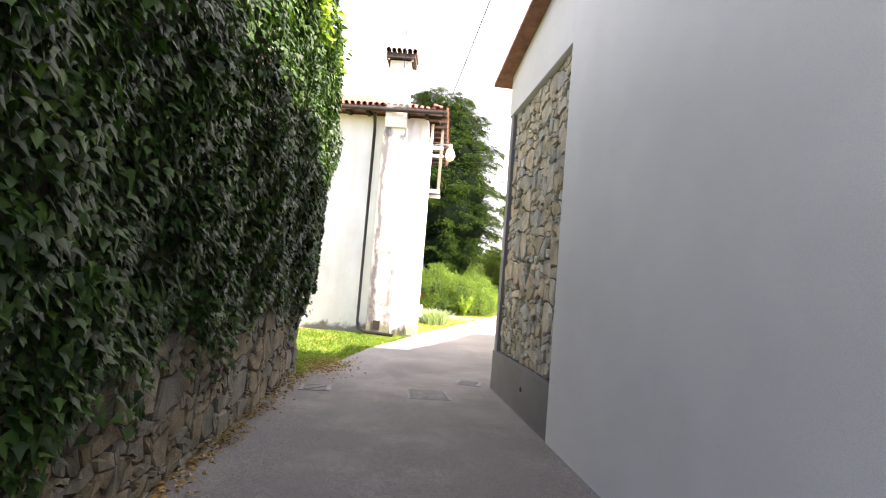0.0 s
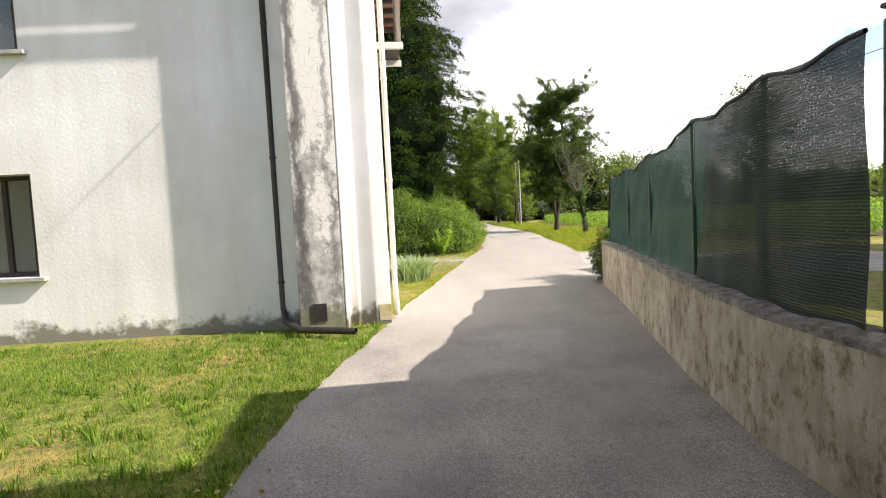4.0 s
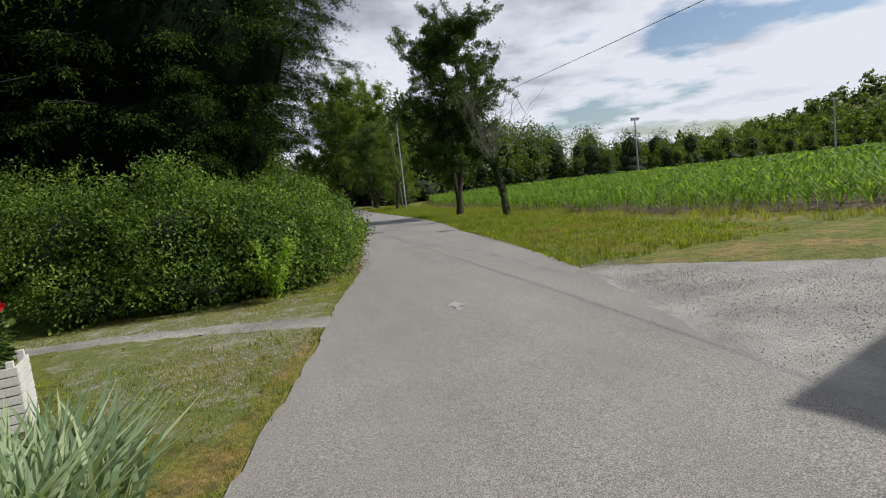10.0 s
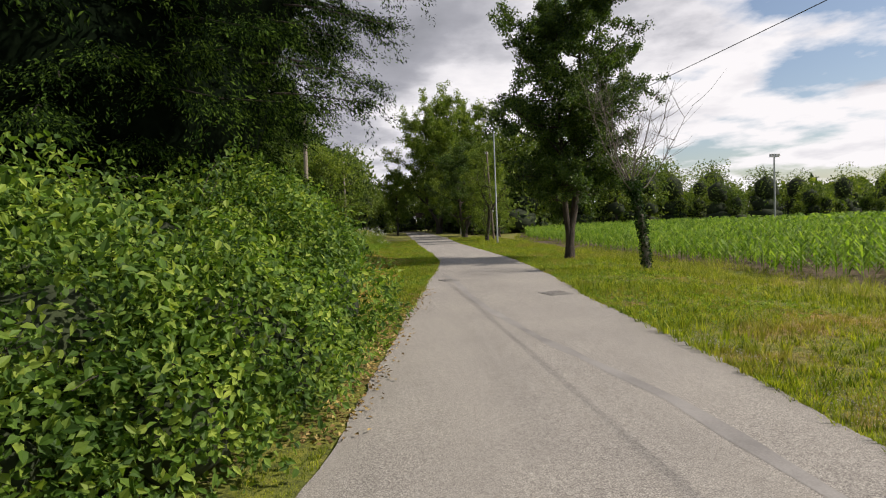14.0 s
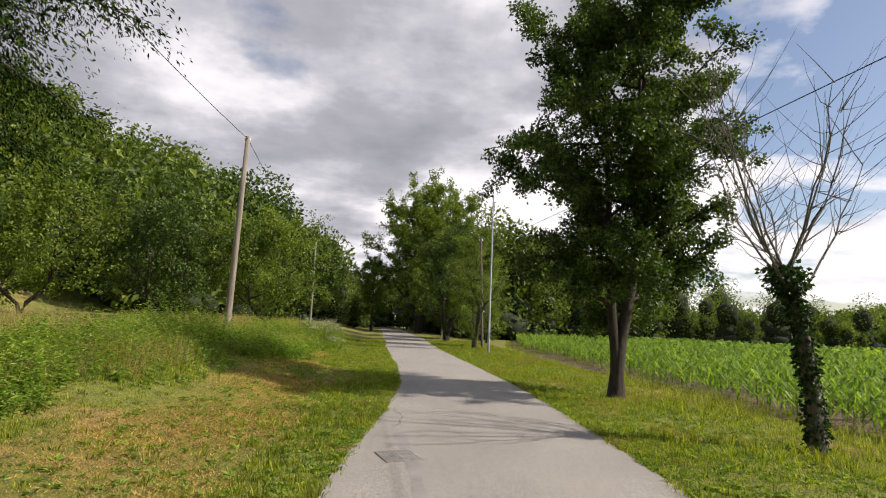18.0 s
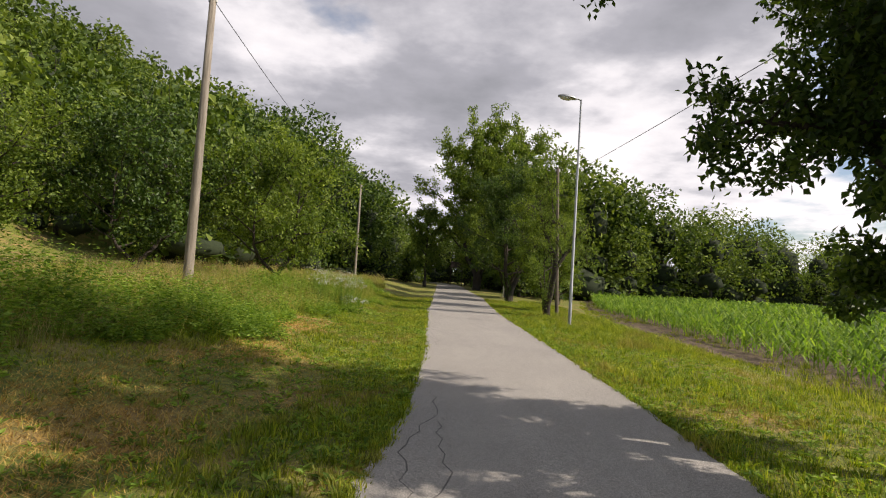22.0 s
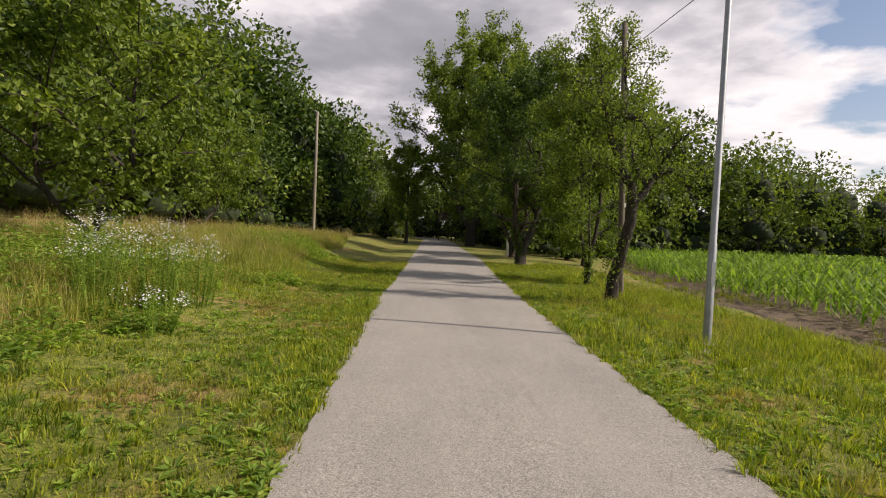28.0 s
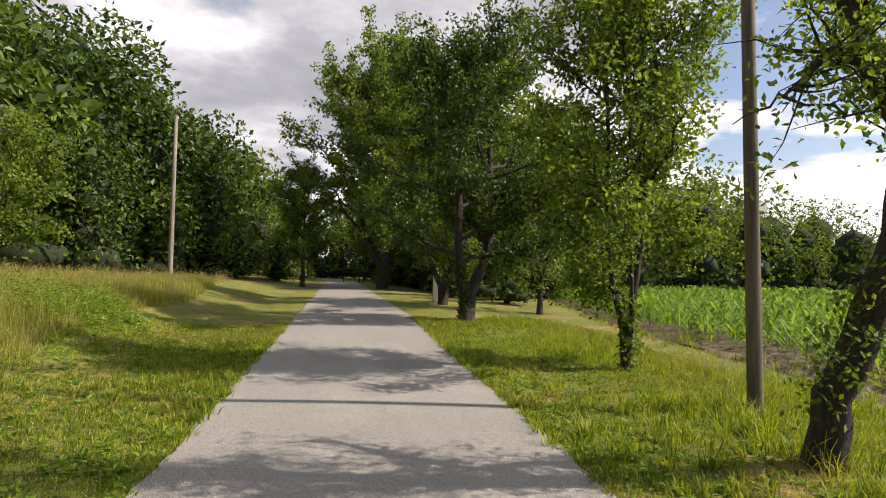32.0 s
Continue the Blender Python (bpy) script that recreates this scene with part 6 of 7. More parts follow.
tree("olive_tree", "small silvery olive tree behind the fence", (7.45, 19.2), 73, M_OLIVE, M_PALE_BARK, height=4.0, bare=2.0, radius=0.75, count=2600, leaf=0.08, limbs=14, girth=0.018)

# ---- ivy over the stone wall ----
def ivy_leaves(rng, c, out, size):
    """Five-pointed leaves hanging on a surface; out: its outward normal."""
    n = len(c)
    down = np.array([0, 0, -1.0]) + rng.normal(0, 0.35, (n, 3))
    nn = unit(out + rng.normal(0, 0.45, (n, 3)) + [0, 0, 0.45])
    s = unit(np.cross(down, nn))
    d = np.cross(nn, s)
    size = size[:, None]
    shape = ((0, 0), (0.48, 0.18), (0.24, 0.42), (0, 1.0), (-0.24, 0.42), (-0.48, 0.18))
    v = np.stack([c + s * size * a + d * size * b - nn * size * (0.18 * abs(a) + 0.12 * b * b) for a, b in shape], 1).reshape(-1, 3)
    b = np.arange(n)[:, None] * 6
    return v, np.concatenate([b + [0, 1, 2], b + [0, 2, 3], b + [0, 3, 4], b + [0, 4, 5]], 0)


rng = np.random.default_rng(81)
k = 50000
u = rng.uniform(3.0, ivy_len + 0.06, k)
low = 1.28 - 0.3 * ease(8.5, 6.5, u) + 0.15 * np.sin(u * 2.1) + 0.12 * np.sin(u * 5.3 + 1) - 0.45 * (rng.uniform(0, 1, k) ** 6)
h = low + (5.6 - low) * rng.uniform(0, 1, k) ** 1.15
thick = 0.09 + 0.20 * ease(1.2, 3.2, h) + 0.06 * np.sin(u * 3.1 + h * 2.2) + 0.05 * np.sin(u * 7.7 - h * 4.1)
depth = thick * (1 - np.abs(rng.normal(0, 0.16, k)))
wx = (IVY1 - IVY0).normalized()
ow = np.array([wx.y, -wx.x, 0.0])
c = np.array([IVY0.x, IVY0.y, 0]) + np.array([wx.x, wx.y, 0]) * u[:, None] + ow * depth[:, None] + np.array([0, 0, 1.0]) * h[:, None]
v1, f1 = ivy_leaves(rng, c, ow, rng.uniform(0.045, 0.105, k))
k2 = 9000
h2 = 1.35 + 4.25 * rng.uniform(0, 1, k2)
c2 = np.array([IVY1.x, IVY1.y, 0]) + np.array([wx.x, wx.y, 0]) * (0.02 + 0.12 * ease(1.3, 3.2, h2) * rng.uniform(0.6, 1, k2))[:, None] - ow * rng.uniform(-0.2, 0.6, k2)[:, None] + np.array([0, 0, 1.0]) * h2[:, None]
v2, f2 = ivy_leaves(rng, c2, np.array([wx.x, wx.y, 0]), rng.uniform(0.05, 0.1, k2))
ivy = thing("ivy", "thick dark green ivy hanging over the stone wall", "ivy")
pile = Pile()
pile.add(v1, f1)
pile.add(v2, f2)
part("leaves", pile.mesh("leaves", M_IVY), None, ivy)
hedge("shrub", "bright green leafy shrub growing over the wall top", "shrub", [(-2.5, 6.6, 5.0, 0.9, 1.2, 0.8), (-2.6, 8.2, 5.1, 0.8, 1.0, 0.7), (-2.4, 4.6, 5.2, 0.9, 1.2, 0.8)], 5200, 0.13, M_HEDGE, 82, 0.6, droop=-0.5)

# ---- dead leaves along the wall foot and at the lane's edge ----
rng = np.random.default_rng(83)
n = 900
y = np.concatenate([rng.uniform(1.5, 9.2, n), rng.normal(9.9, 0.5, 900), rng.uniform(31, 40, 1300)])
x = np.concatenate([-1.52 - 0.0567 * (y[:n] + 3) + np.abs(rng.normal(0.06, 0.10, n)), rng.normal(-1.95, 0.25, 900), left_edge(y[n + 900:]) - 0.12 + rng.normal(0, 0.16, 1300)])
c = np.stack([x, y, 0.012 + rng.uniform(0, 0.02, len(x))], 1)
v, f = leaf_arrays(c, rng.normal(0, 1, (len(x), 3)) * [1, 1, 0.15], rng.normal(0, 0.4, (len(x), 3)) + [0, 0, 1], 0.05, 0.035, 0.3)
M_DEAD = foliage("dead_leaf", (0.14, 0.09, 0.035), (0.32, 0.21, 0.08), (0.50, 0.38, 0.16), 0.8, 0.1)
tagged(part("leaf_litter", np_mesh("leaf_litter", v, f, M_DEAD), None), "dry yellow-brown fallen leaves along the wall foot", "leaf litter", kind="stuff")

# ---- iris clump by the house ----
rng = np.random.default_rng(91)
k = 640
cx, cy = rng.normal(-0.12, 0.19, k), rng.normal(22.5, 0.42, k)
lean = np.stack([cx + 0.12, cy - 22.5, np.zeros(k)], 1) * 1.6 + rng.normal(0, 0.5, (k, 3)) * [1, 1, 0]
v, f = blade_arrays(np.stack([cx, cy, ground_z(cx, cy)], 1), np.clip(lean, -0.85, 0.85), rng.uniform(0.34, 0.66, k), 0.05)
iris = part("iris_clump", np_mesh("iris_clump", v, f, M_IRIS), None)
tagged(iris, "clump of grey-green sword-leaved irises by the house wall", "iris plant", kind="stuff")

# ---- maize ----
def maize(rng, x, y, tall, leaves, wide):
    n = len(x)
    base = np.stack([x, y, ground_z(x, y)], 1)
    h = tall * rng.uniform(0.7, 1.15, n)
    out = Pile()
    up = np.tile([0, 0, 1.0], (n, 1)) + rng.normal(0, 0.06, (n, 3))
    out.add(*leaf_arrays(base, up, rng.normal(0, 1, (n, 3)), h, 0.05, 0.0))
    turn = rng.uniform(0, 6.28, n)
    for k in range(leaves):
        az = turn + k * 3.14 + rng.normal(0, 0.5, n)
        s = np.stack([np.cos(az), np.sin(az), np.zeros(n)], 1)
        c = base + up * (h * (0.18 + 0.72 * k / leaves))[:, None]
        ln = h * rng.uniform(0.45, 0.75, n)
        mid = c + s * (ln * 0.5)[:, None] + [0, 0, 1.0] * (ln * 0.5)[:, None]
        tip = c + s * ln[:, None] + [0, 0, 1.0] * (ln * rng.uniform(-0.05, 0.55, n))[:, None]
        w = np.stack([-s[:, 1], s[:, 0], np.zeros(n)], 1) * wide
        v = np.stack([c - w * 0.4, c + w * 0.4, mid + w, mid - w, tip], 1).reshape(-1, 3)
        b = np.arange(n)[:, None] * 5
        out.add(v, np.concatenate([b + [0, 1, 2], b + [0, 2, 3], b + [3, 2, 4]], 0))
    return out


rng = np.random.default_rng(101)
rows = np.arange(0, 24, 0.72)
ys = np.arange(26, 100, 0.24)
RX_, RY_ = np.meshgrid(rows, ys)
RX_, RY_ = RX_.ravel() + rng.normal(0, 0.05, RX_.size), RY_.ravel() + rng.normal(0, 0.07, RX_.size)
cx = corn_edge(RY_) + 0.35 + RX_
ok = rng.uniform(0, 1, len(cx)) < 0.93
near = ok & (RX_ < 7)
field = thing("maize_field", "field of young green maize in rows", "maize", kind="stuff")
part("near_rows", maize(rng, cx[near], RY_[near], 0.82, 6, 0.031).mesh("near_rows", M_CORN), None, field)["kind"] = "stuff"
far = ok & (RX_ >= 7) & (rng.uniform(0, 1, len(cx)) < 0.75)
part("far_rows", maize(rng, cx[far], RY_[far], 0.9, 5, 0.042).mesh("far_rows", M_CORN), None, field)["kind"] = "stuff"
n = 6000
fx, fy = rng.uniform(36, 120, n), rng.uniform(22, 100, n)
part("distant_rows", maize(rng, fx, fy, 1.0, 3, 0.16).mesh("distant_rows", M_CORN), None, field)["kind"] = "stuff"

# ---- grass ----
def grass(name, label, count, y0, y1, side, d0, d1, high, mat, seed, lean=0.35, width=0.006, power=1.0, where=None, at=None):
    rng = np.random.default_rng(seed)
    y = rng.uniform(y0, y1, count)
    d = d0 + (d1 - d0) * rng.uniform(0, 1, count) ** power
    x = left_edge(y) - d if side < 0 else right_edge(y) + d
    ok = np.ones(count, bool) if where is None else where(x, y, d)
    x, y, d = x[ok], y[ok], d[ok]
    n = len(x)
    h = (high[0] + (high[1] - high[0]) * rng.uniform(0, 1, n)) * (0.75 + 0.35 * lumps(x * 2.3, y * 2.1))
    ln = rng.normal(0, lean, (n, 3)) * [1, 1, 0]
    v, f = spike_arrays(np.stack([x, y, ground_z(x, y) - 0.01], 1), ln, np.maximum(h, 0.02), width * 1.3)
    ob = part(name, np_mesh(name, v, f, mat), None)
    return tagged(ob, label, "grass", kind="stuff")


def tufts(name, label, count, blades, y0, y1, side, d0, d1, high, mat, seed, width=0.008, power=1.0, spread=0.05, splay=0.7, where=None):
    """Clumps of blades fanning out from their roots."""
    rng = np.random.default_rng(seed)
    y = rng.uniform(y0, y1, count)
    d = d0 + (d1 - d0) * rng.uniform(0, 1, count) ** power
    x = left_edge(y) - d if side < 0 else right_edge(y) + d
    if where is not None:
        ok = where(x, y, d)
        x, y = x[ok], y[ok]
    h = rng.uniform(*high, len(x)) * (0.7 + 0.4 * lumps(x * 1.9, y * 1.7))
    ids = np.repeat(np.arange(len(x)), blades)
    off = rng.normal(0, 1, (len(ids), 2)) * spread * (0.5 + h[ids, None] * 1.2)
    bx, by = x[ids] + off[:, 0], y[ids] + off[:, 1]
    wind = rng.normal(0, 0.18, (len(x), 2))[ids]
    ln = np.stack([off[:, 0] / spread * splay * 0.6 + wind[:, 0], off[:, 1] / spread * splay * 0.6 + wind[:, 1], np.zeros(len(ids))], 1)
    ln = ln + rng.normal(0, 0.18, (len(ids), 3)) * [1, 1, 0]
    hh = np.maximum(h[ids] * rng.uniform(0.45, 1.05, len(ids)), 0.02)
    v, f = blade_arrays(np.stack([bx, by, ground_z(bx, by) - 0.01], 1), ln, hh, width * (0.6 + 0.8 * rng.uniform(0, 1, len(ids))))
    return tagged(part(name, np_mesh(name, v, f, mat), None), label, "grass", kind="stuff")


def meadow_edge(y):
    """How far from the lane the uncut grass begins."""
    return np.interp(y, (36, 44, 50, 54, 62, 70, 80, 95), (4.3, 4.2, 4.3, 3.7, 3.2, 2.9, 3.8, 4.8))


free = lambda x, y, d: ~((x < -0.66) & (y > 16.3) & (y < 23.4) & (x > -9.4)) & ~((x < 2.5) & (y > 29.6) & (y < 36.8)) & ~((y > 26.4) & (y < 28.3) & (RNG.uniform(0, 1, len(x)) < 0.8)) & ~((x < -2.15) & (y < 9.0))
in_verge = lambda x, y, d: x < corn_edge(y) - soil_width(y) + 0.45 * lumps(x * 1.3, y * 1.1) + 0.15


def dry(x, y):
    """Where the mown verge has turned to straw: a band a few steps off the lane, broken up."""
    d = left_edge(y) - x
    return np.exp(-((d - np.interp(y, (35, 38, 42, 47), (0.7, 1.5, 2.4, 2.7))) / 1.15) ** 2) * (1 - 0.75 * ease(47, 58, y)) + 0.3 * lumps(x * 1.7 + 1, y * 1.3) - 0.1



grass("lawn_grass", "short green lawn grass in front of the house", 90000, 9.1, 16.6, -1, 0.0, 8.0, (0.04, 0.10), M_LAWN, 111, where=free)
tufts("lawn_tuft", "longer bright green tufts in the lawn", 1500, 12, 9.1, 16.4, -1, 0.0, 7.0, (0.08, 0.17), M_LAWN, 131, 0.012, power=1.3, where=free)
grass("verge_grass", "short mown verge grass by the house", 60000, 16.4, 31, -1, 0.02, 3.0, (0.02, 0.06), M_GRASS, 112, power=1.3, where=free)
tufts("verge_tuft", "green grass tufts along the house and path", 700, 12, 16.4, 31, -1, -0.03, 3.2, (0.05, 0.13), M_GRASS, 132, where=free)
grass("dry_verge_grass", "dry mown grass by the house", 30000, 17, 30, -1, 0.05, 3.0, (0.02, 0.05), M_HAY, 127, 0.7, 0.006, where=lambda x, y, d: free(x, y, d) & (lumps(x * 1.1, y * 0.9) > 0.0))
grass("verge_grass", "mown verge grass on the bank side of the lane", 165000, 35, 78, -1, -0.05, 4.8, (0.03, 0.10), M_GRASS, 113, power=1.3, where=lambda x, y, d: free(x, y, d) & ((dry(x, y) < 0.3) | (RNG.uniform(0, 1, len(x)) < 0.1)), width=0.009)
tufts("verge_tuft", "green grass tufts on the mown verge", 8500, 12, 35, 78, -1, -0.06, 4.4, (0.06, 0.22), M_GRASS, 133, 0.013, 1.4, where=lambda x, y, d: free(x, y, d) & ((dry(x, y) < 0.3) | (RNG.uniform(0, 1, len(x)) < 0.2)))
grass("hay", "flattened orange-straw hay on the mown verge", 210000, 35.2, 60, -1, 0.3, 4.6, (0.02, 0.07), M_HAY, 120, 1.2, 0.010, where=lambda x, y, d: (dry(x, y) + RNG.normal(0, 0.12, len(x)) > 0.3) & (x > 0.5))
tufts("tall_grass", "tall green meadow grass on the bank", 6000, 13, 37.5, 92, -1, 2.4, 11, (0.4, 0.85), M_TALL, 115, 0.009, 1.7, 0.07, 0.35, where=lambda x, y, d: d > meadow_edge(y) + 0.4 * lumps(x, y * 0.6))
tufts("field_edge_grass", "ragged grass and weeds at the edge of the bare soil", 9000, 11, 44, 102, 1, 1.0, 10.0, (0.12, 0.42), M_GRASS, 141, 0.012, where=lambda x, y, d: (x > corn_edge(y) - soil_width(y) - 0.5) & (x < corn_edge(y) + 0.6) & (lumps(x * 2, y * 1.2) > -0.15))
tufts("long_verge_grass", "long bright green grass left standing by the field", 3600, 13, 57, 80, 1, 1.5, 4.6, (0.16, 0.42), M_GRASS, 142, 0.009, where=lambda x, y, d: in_verge(x, y, d) & (d > 1.9 + 0.5 * lumps(x, y * 0.7)))
grass("meadow_grass", "knee-high green and yellow grass on the bank", 60000, 37.5, 92, -1, 2.2, 9, (0.15, 0.42), M_TALL, 135, 0.35, 0.010, 1.5, where=lambda x, y, d: d > meadow_edge(y) - 0.15 + 0.4 * lumps(x, y * 0.6))
grass("meadow_grass", "knee-high straw-yellow grass on the bank", 60000, 46, 96, -1, 2.4, 10, (0.2, 0.5), M_STRAW, 136, 0.35, 0.009, 1.4, where=lambda x, y, d: (d > meadow_edge(y) + 0.4 * lumps(x, y * 0.6)) & (lumps(x * 0.6 + 2, y * 0.35) > 0.25 - 0.75 * ease(50, 62, y)))
tufts("tall_dry_grass", "tall straw-coloured seeding grass on the bank", 4800, 11, 42, 100, -1, 3.0, 14, (0.5, 1.0), M_STRAW, 116, 0.006, 1.3, 0.08, 0.3, where=lambda x, y, d: (d > meadow_edge(y) + 0.2) & (lumps(x * 0.5 + 2, y * 0.3) > -0.35))
grass("verge_grass", "green grass verge between lane and field", 175000, 27.5, 80, 1, -0.05, 5.6, (0.04, 0.12), M_GRASS, 117, power=1.25, width=0.008, where=in_verge)
tufts("verge_tuft", "green grass tufts between lane and field", 8000, 12, 27.5, 80, 1, -0.06, 5.2, (0.08, 0.26), M_GRASS, 134, 0.013, 1.3, where=in_verge)
grass("dry_verge_grass", "dry straw patches on the field verge", 40000, 28, 82, 1, 0.05, 4.0, (0.03, 0.09), M_HAY, 118, where=lambda x, y, d: (lumps(x * 0.9, y * 0.6) > 0.25) & in_verge(x, y, d))
tufts("tall_grass", "taller green grass along the field edge", 1500, 14, 27, 52, 1, 3.6, 8.2, (0.2, 0.55), M_TALL, 119, 0.010, where=lambda x, y, d: (x < corn_edge(y) + 0.3) & (x > corn_edge(y) - 2.2))

# low broad-leaved plants in the turf
rng = np.random.default_rng(128)
n = 11000
y = rng.uniform(34, 76, n)
d = 0.02 + 3.2 * rng.uniform(0, 1, n) ** 1.5
x = np.where(np.arange(n) % 2 == 0, left_edge(y) - d, right_edge(y) + d)
x, y = x[x < corn_edge(y) - soil_width(y)], y[x < corn_edge(y) - soil_width(y)]
ids = np.repeat(np.arange(len(x)), 7)
az = rng.uniform(0, 6.28, len(ids))
way = np.stack([np.cos(az), np.sin(az), rng.uniform(0.1, 0.9, len(ids))], 1)
ln = rng.uniform(0.035, 0.10, len(x))[ids] * rng.uniform(0.7, 1.2, len(ids))
v, f = leaf_arrays(np.stack([x[ids], y[ids], ground_z(x[ids], y[ids])], 1) + way * 0.015, way, np.tile([0, 0, 1.0], (len(ids), 1)) + rng.normal(0, 0.2, (len(ids), 3)), ln, ln * 0.42, 0.1, 0.2)
tagged(part("turf_weeds", np_mesh("turf_weeds", v, f, M_WEED), None), "low broad-leaved weeds growing in the verge turf", "weeds", kind="stuff")

# leafy weeds on stems at the foot of the bank
rng = np.random.default_rng(126)
n = 11000
y = rng.uniform(40, 78, n)
d = meadow_edge(y) - 0.4 + 3.2 * rng.uniform(0, 1, n) ** 1.2 + 0.4 * np.sin(y * 0.9) + 0.3 * np.sin(y * 2.3)
x = left_edge(y) - d
keep = lumps(x * 0.9 + 3, y * 0.7) + rng.normal(0, 0.3, n) > -0.3 + 0.8 * ease(60, 70, y)
x, y = x[keep], y[keep]
high = rng.uniform(0.5, 1.2, len(x)) * (0.85 + 0.35 * np.exp(-((y - 55) / 6) ** 2)) * (0.75 + 0.4 * lumps(x * 1.9, y * 1.7)) * (0.35 + 0.65 * ease(-0.4, 0.7, left_edge(y) - x - meadow_edge(y)))
ids = np.repeat(np.arange(len(x)), 13)
q = rng.uniform(0.1, 1, len(ids))
lean = rng.normal(0, 0.16, (len(x), 2))[ids] * (q * high[ids])[:, None]
az = rng.uniform(0, 6.28, len(ids))
way = np.stack([np.cos(az), np.sin(az), rng.uniform(-0.3, 0.5, len(ids))], 1)
c = np.stack([x[ids] + lean[:, 0], y[ids] + lean[:, 1], ground_z(x[ids], y[ids]) + q * high[ids]], 1) + way * 0.02
ln = rng.uniform(0.06, 0.13, len(ids)) * (1.15 - 0.5 * q)
v, f = leaf_arrays(c, way, np.tile([0, 0, 1.0], (len(ids), 1)) + rng.normal(0, 0.35, (len(ids), 3)), ln, ln * 0.48, 0.15, 0.2)
tagged(part("weeds", np_mesh("weeds", v, f, M_WEED), None), "leafy green nettles and weeds on the bank", "weeds", kind="stuff")


# ---- distant woods ----
def woods(name, label, spots, count, leaf, mat, seed, core=0.5):
    """Far trees as leafy masses: each with a trunk, lumps of leaves and gaps between."""
    rng = np.random.default_rng(seed)
    wood, leaves, cores = Pile(), Pile(), []
    for x, y, h in spots:
        z = float(ground_z(x, y))
        wood.add(*tube_arrays([(x, y, z - 0.3), (x + rng.normal(0, 0.3), y, z + h * 0.45), (x, y, z + h * 0.8)], [0.2, 0.14, 0.04], 5))
        r = h * rng.uniform(0.26, 0.36)
        ls = []
        for i in range(9):
            a, q = rng.uniform(0, 6.28), rng.uniform(0.1, 1) ** 0.6
            zz = z + h * rng.uniform(0.3, 0.86)
            rr = r * (0.8 if zz < z + 0.65 * h else 0.55)
            s = h * rng.uniform(0.10, 0.19)
            ls.append((x + math.cos(a) * q * rr, y + math.sin(a) * q * rr, zz, s * 1.15, s * 1.15, s))
        ls.append((x, y, z + h * 0.55, r * 0.75, r * 0.75, h * 0.3))
        ls.append((x, y, z + h * 0.25, r * 0.8, r * 0.8, h * 0.2))
        ls.append((x + rng.normal(0, 0.15) * h, y + rng.normal(0, 0.15) * h, z + h * 0.1, r * rng.uniform(0.6, 1.0), r * 0.8, h * rng.uniform(0.1, 0.2)))
        ls.append((x + rng.normal(0, 0.15) * h, y + rng.normal(0, 0.15) * h, z + h * 0.1, r * rng.uniform(0.6, 1.0), r * 0.8, h * rng.uniform(0.08, 0.16)))
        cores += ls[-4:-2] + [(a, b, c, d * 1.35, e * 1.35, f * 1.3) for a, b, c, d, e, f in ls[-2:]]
        leaves.add(*bush_arrays(rng, ls, int(count * min(1.5, max(0.6, h / 11))), leaf * min(1.35, max(0.8, h / 11))))
    ob = thing(name, label, "woods", kind="stuff")
    part("trunks", wood.mesh("trunks", M_BARK, True), None, ob)["kind"] = "stuff"
    part("leaves", leaves.mesh("leaves", mat), None, ob)["kind"] = "stuff"
    # dark-coloured filler lumps paint the shade between the leaves
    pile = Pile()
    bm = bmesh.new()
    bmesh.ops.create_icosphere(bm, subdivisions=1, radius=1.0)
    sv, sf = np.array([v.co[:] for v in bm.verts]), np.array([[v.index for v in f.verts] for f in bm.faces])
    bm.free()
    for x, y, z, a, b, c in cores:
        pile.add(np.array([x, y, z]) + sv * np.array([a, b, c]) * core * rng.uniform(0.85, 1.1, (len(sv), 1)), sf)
    part("shade_core", pile.mesh("shade_core", M_CORE_SHADE, True), None, ob)["kind"] = "stuff"
    return ob


def scatter(rng, n, gap, box_, ok, high):
    out = []
    for _ in range(n * 20):
        x, y = rng.uniform(box_[0], box_[1]), rng.uniform(box_[2], box_[3])
        if ok(x, y) and all((x - a) ** 2 + (y - b) ** 2 > gap * gap for a, b, _ in out):
            out.append((x, y, rng.uniform(*high)))
        if len(out) >= n:
            break
    return out


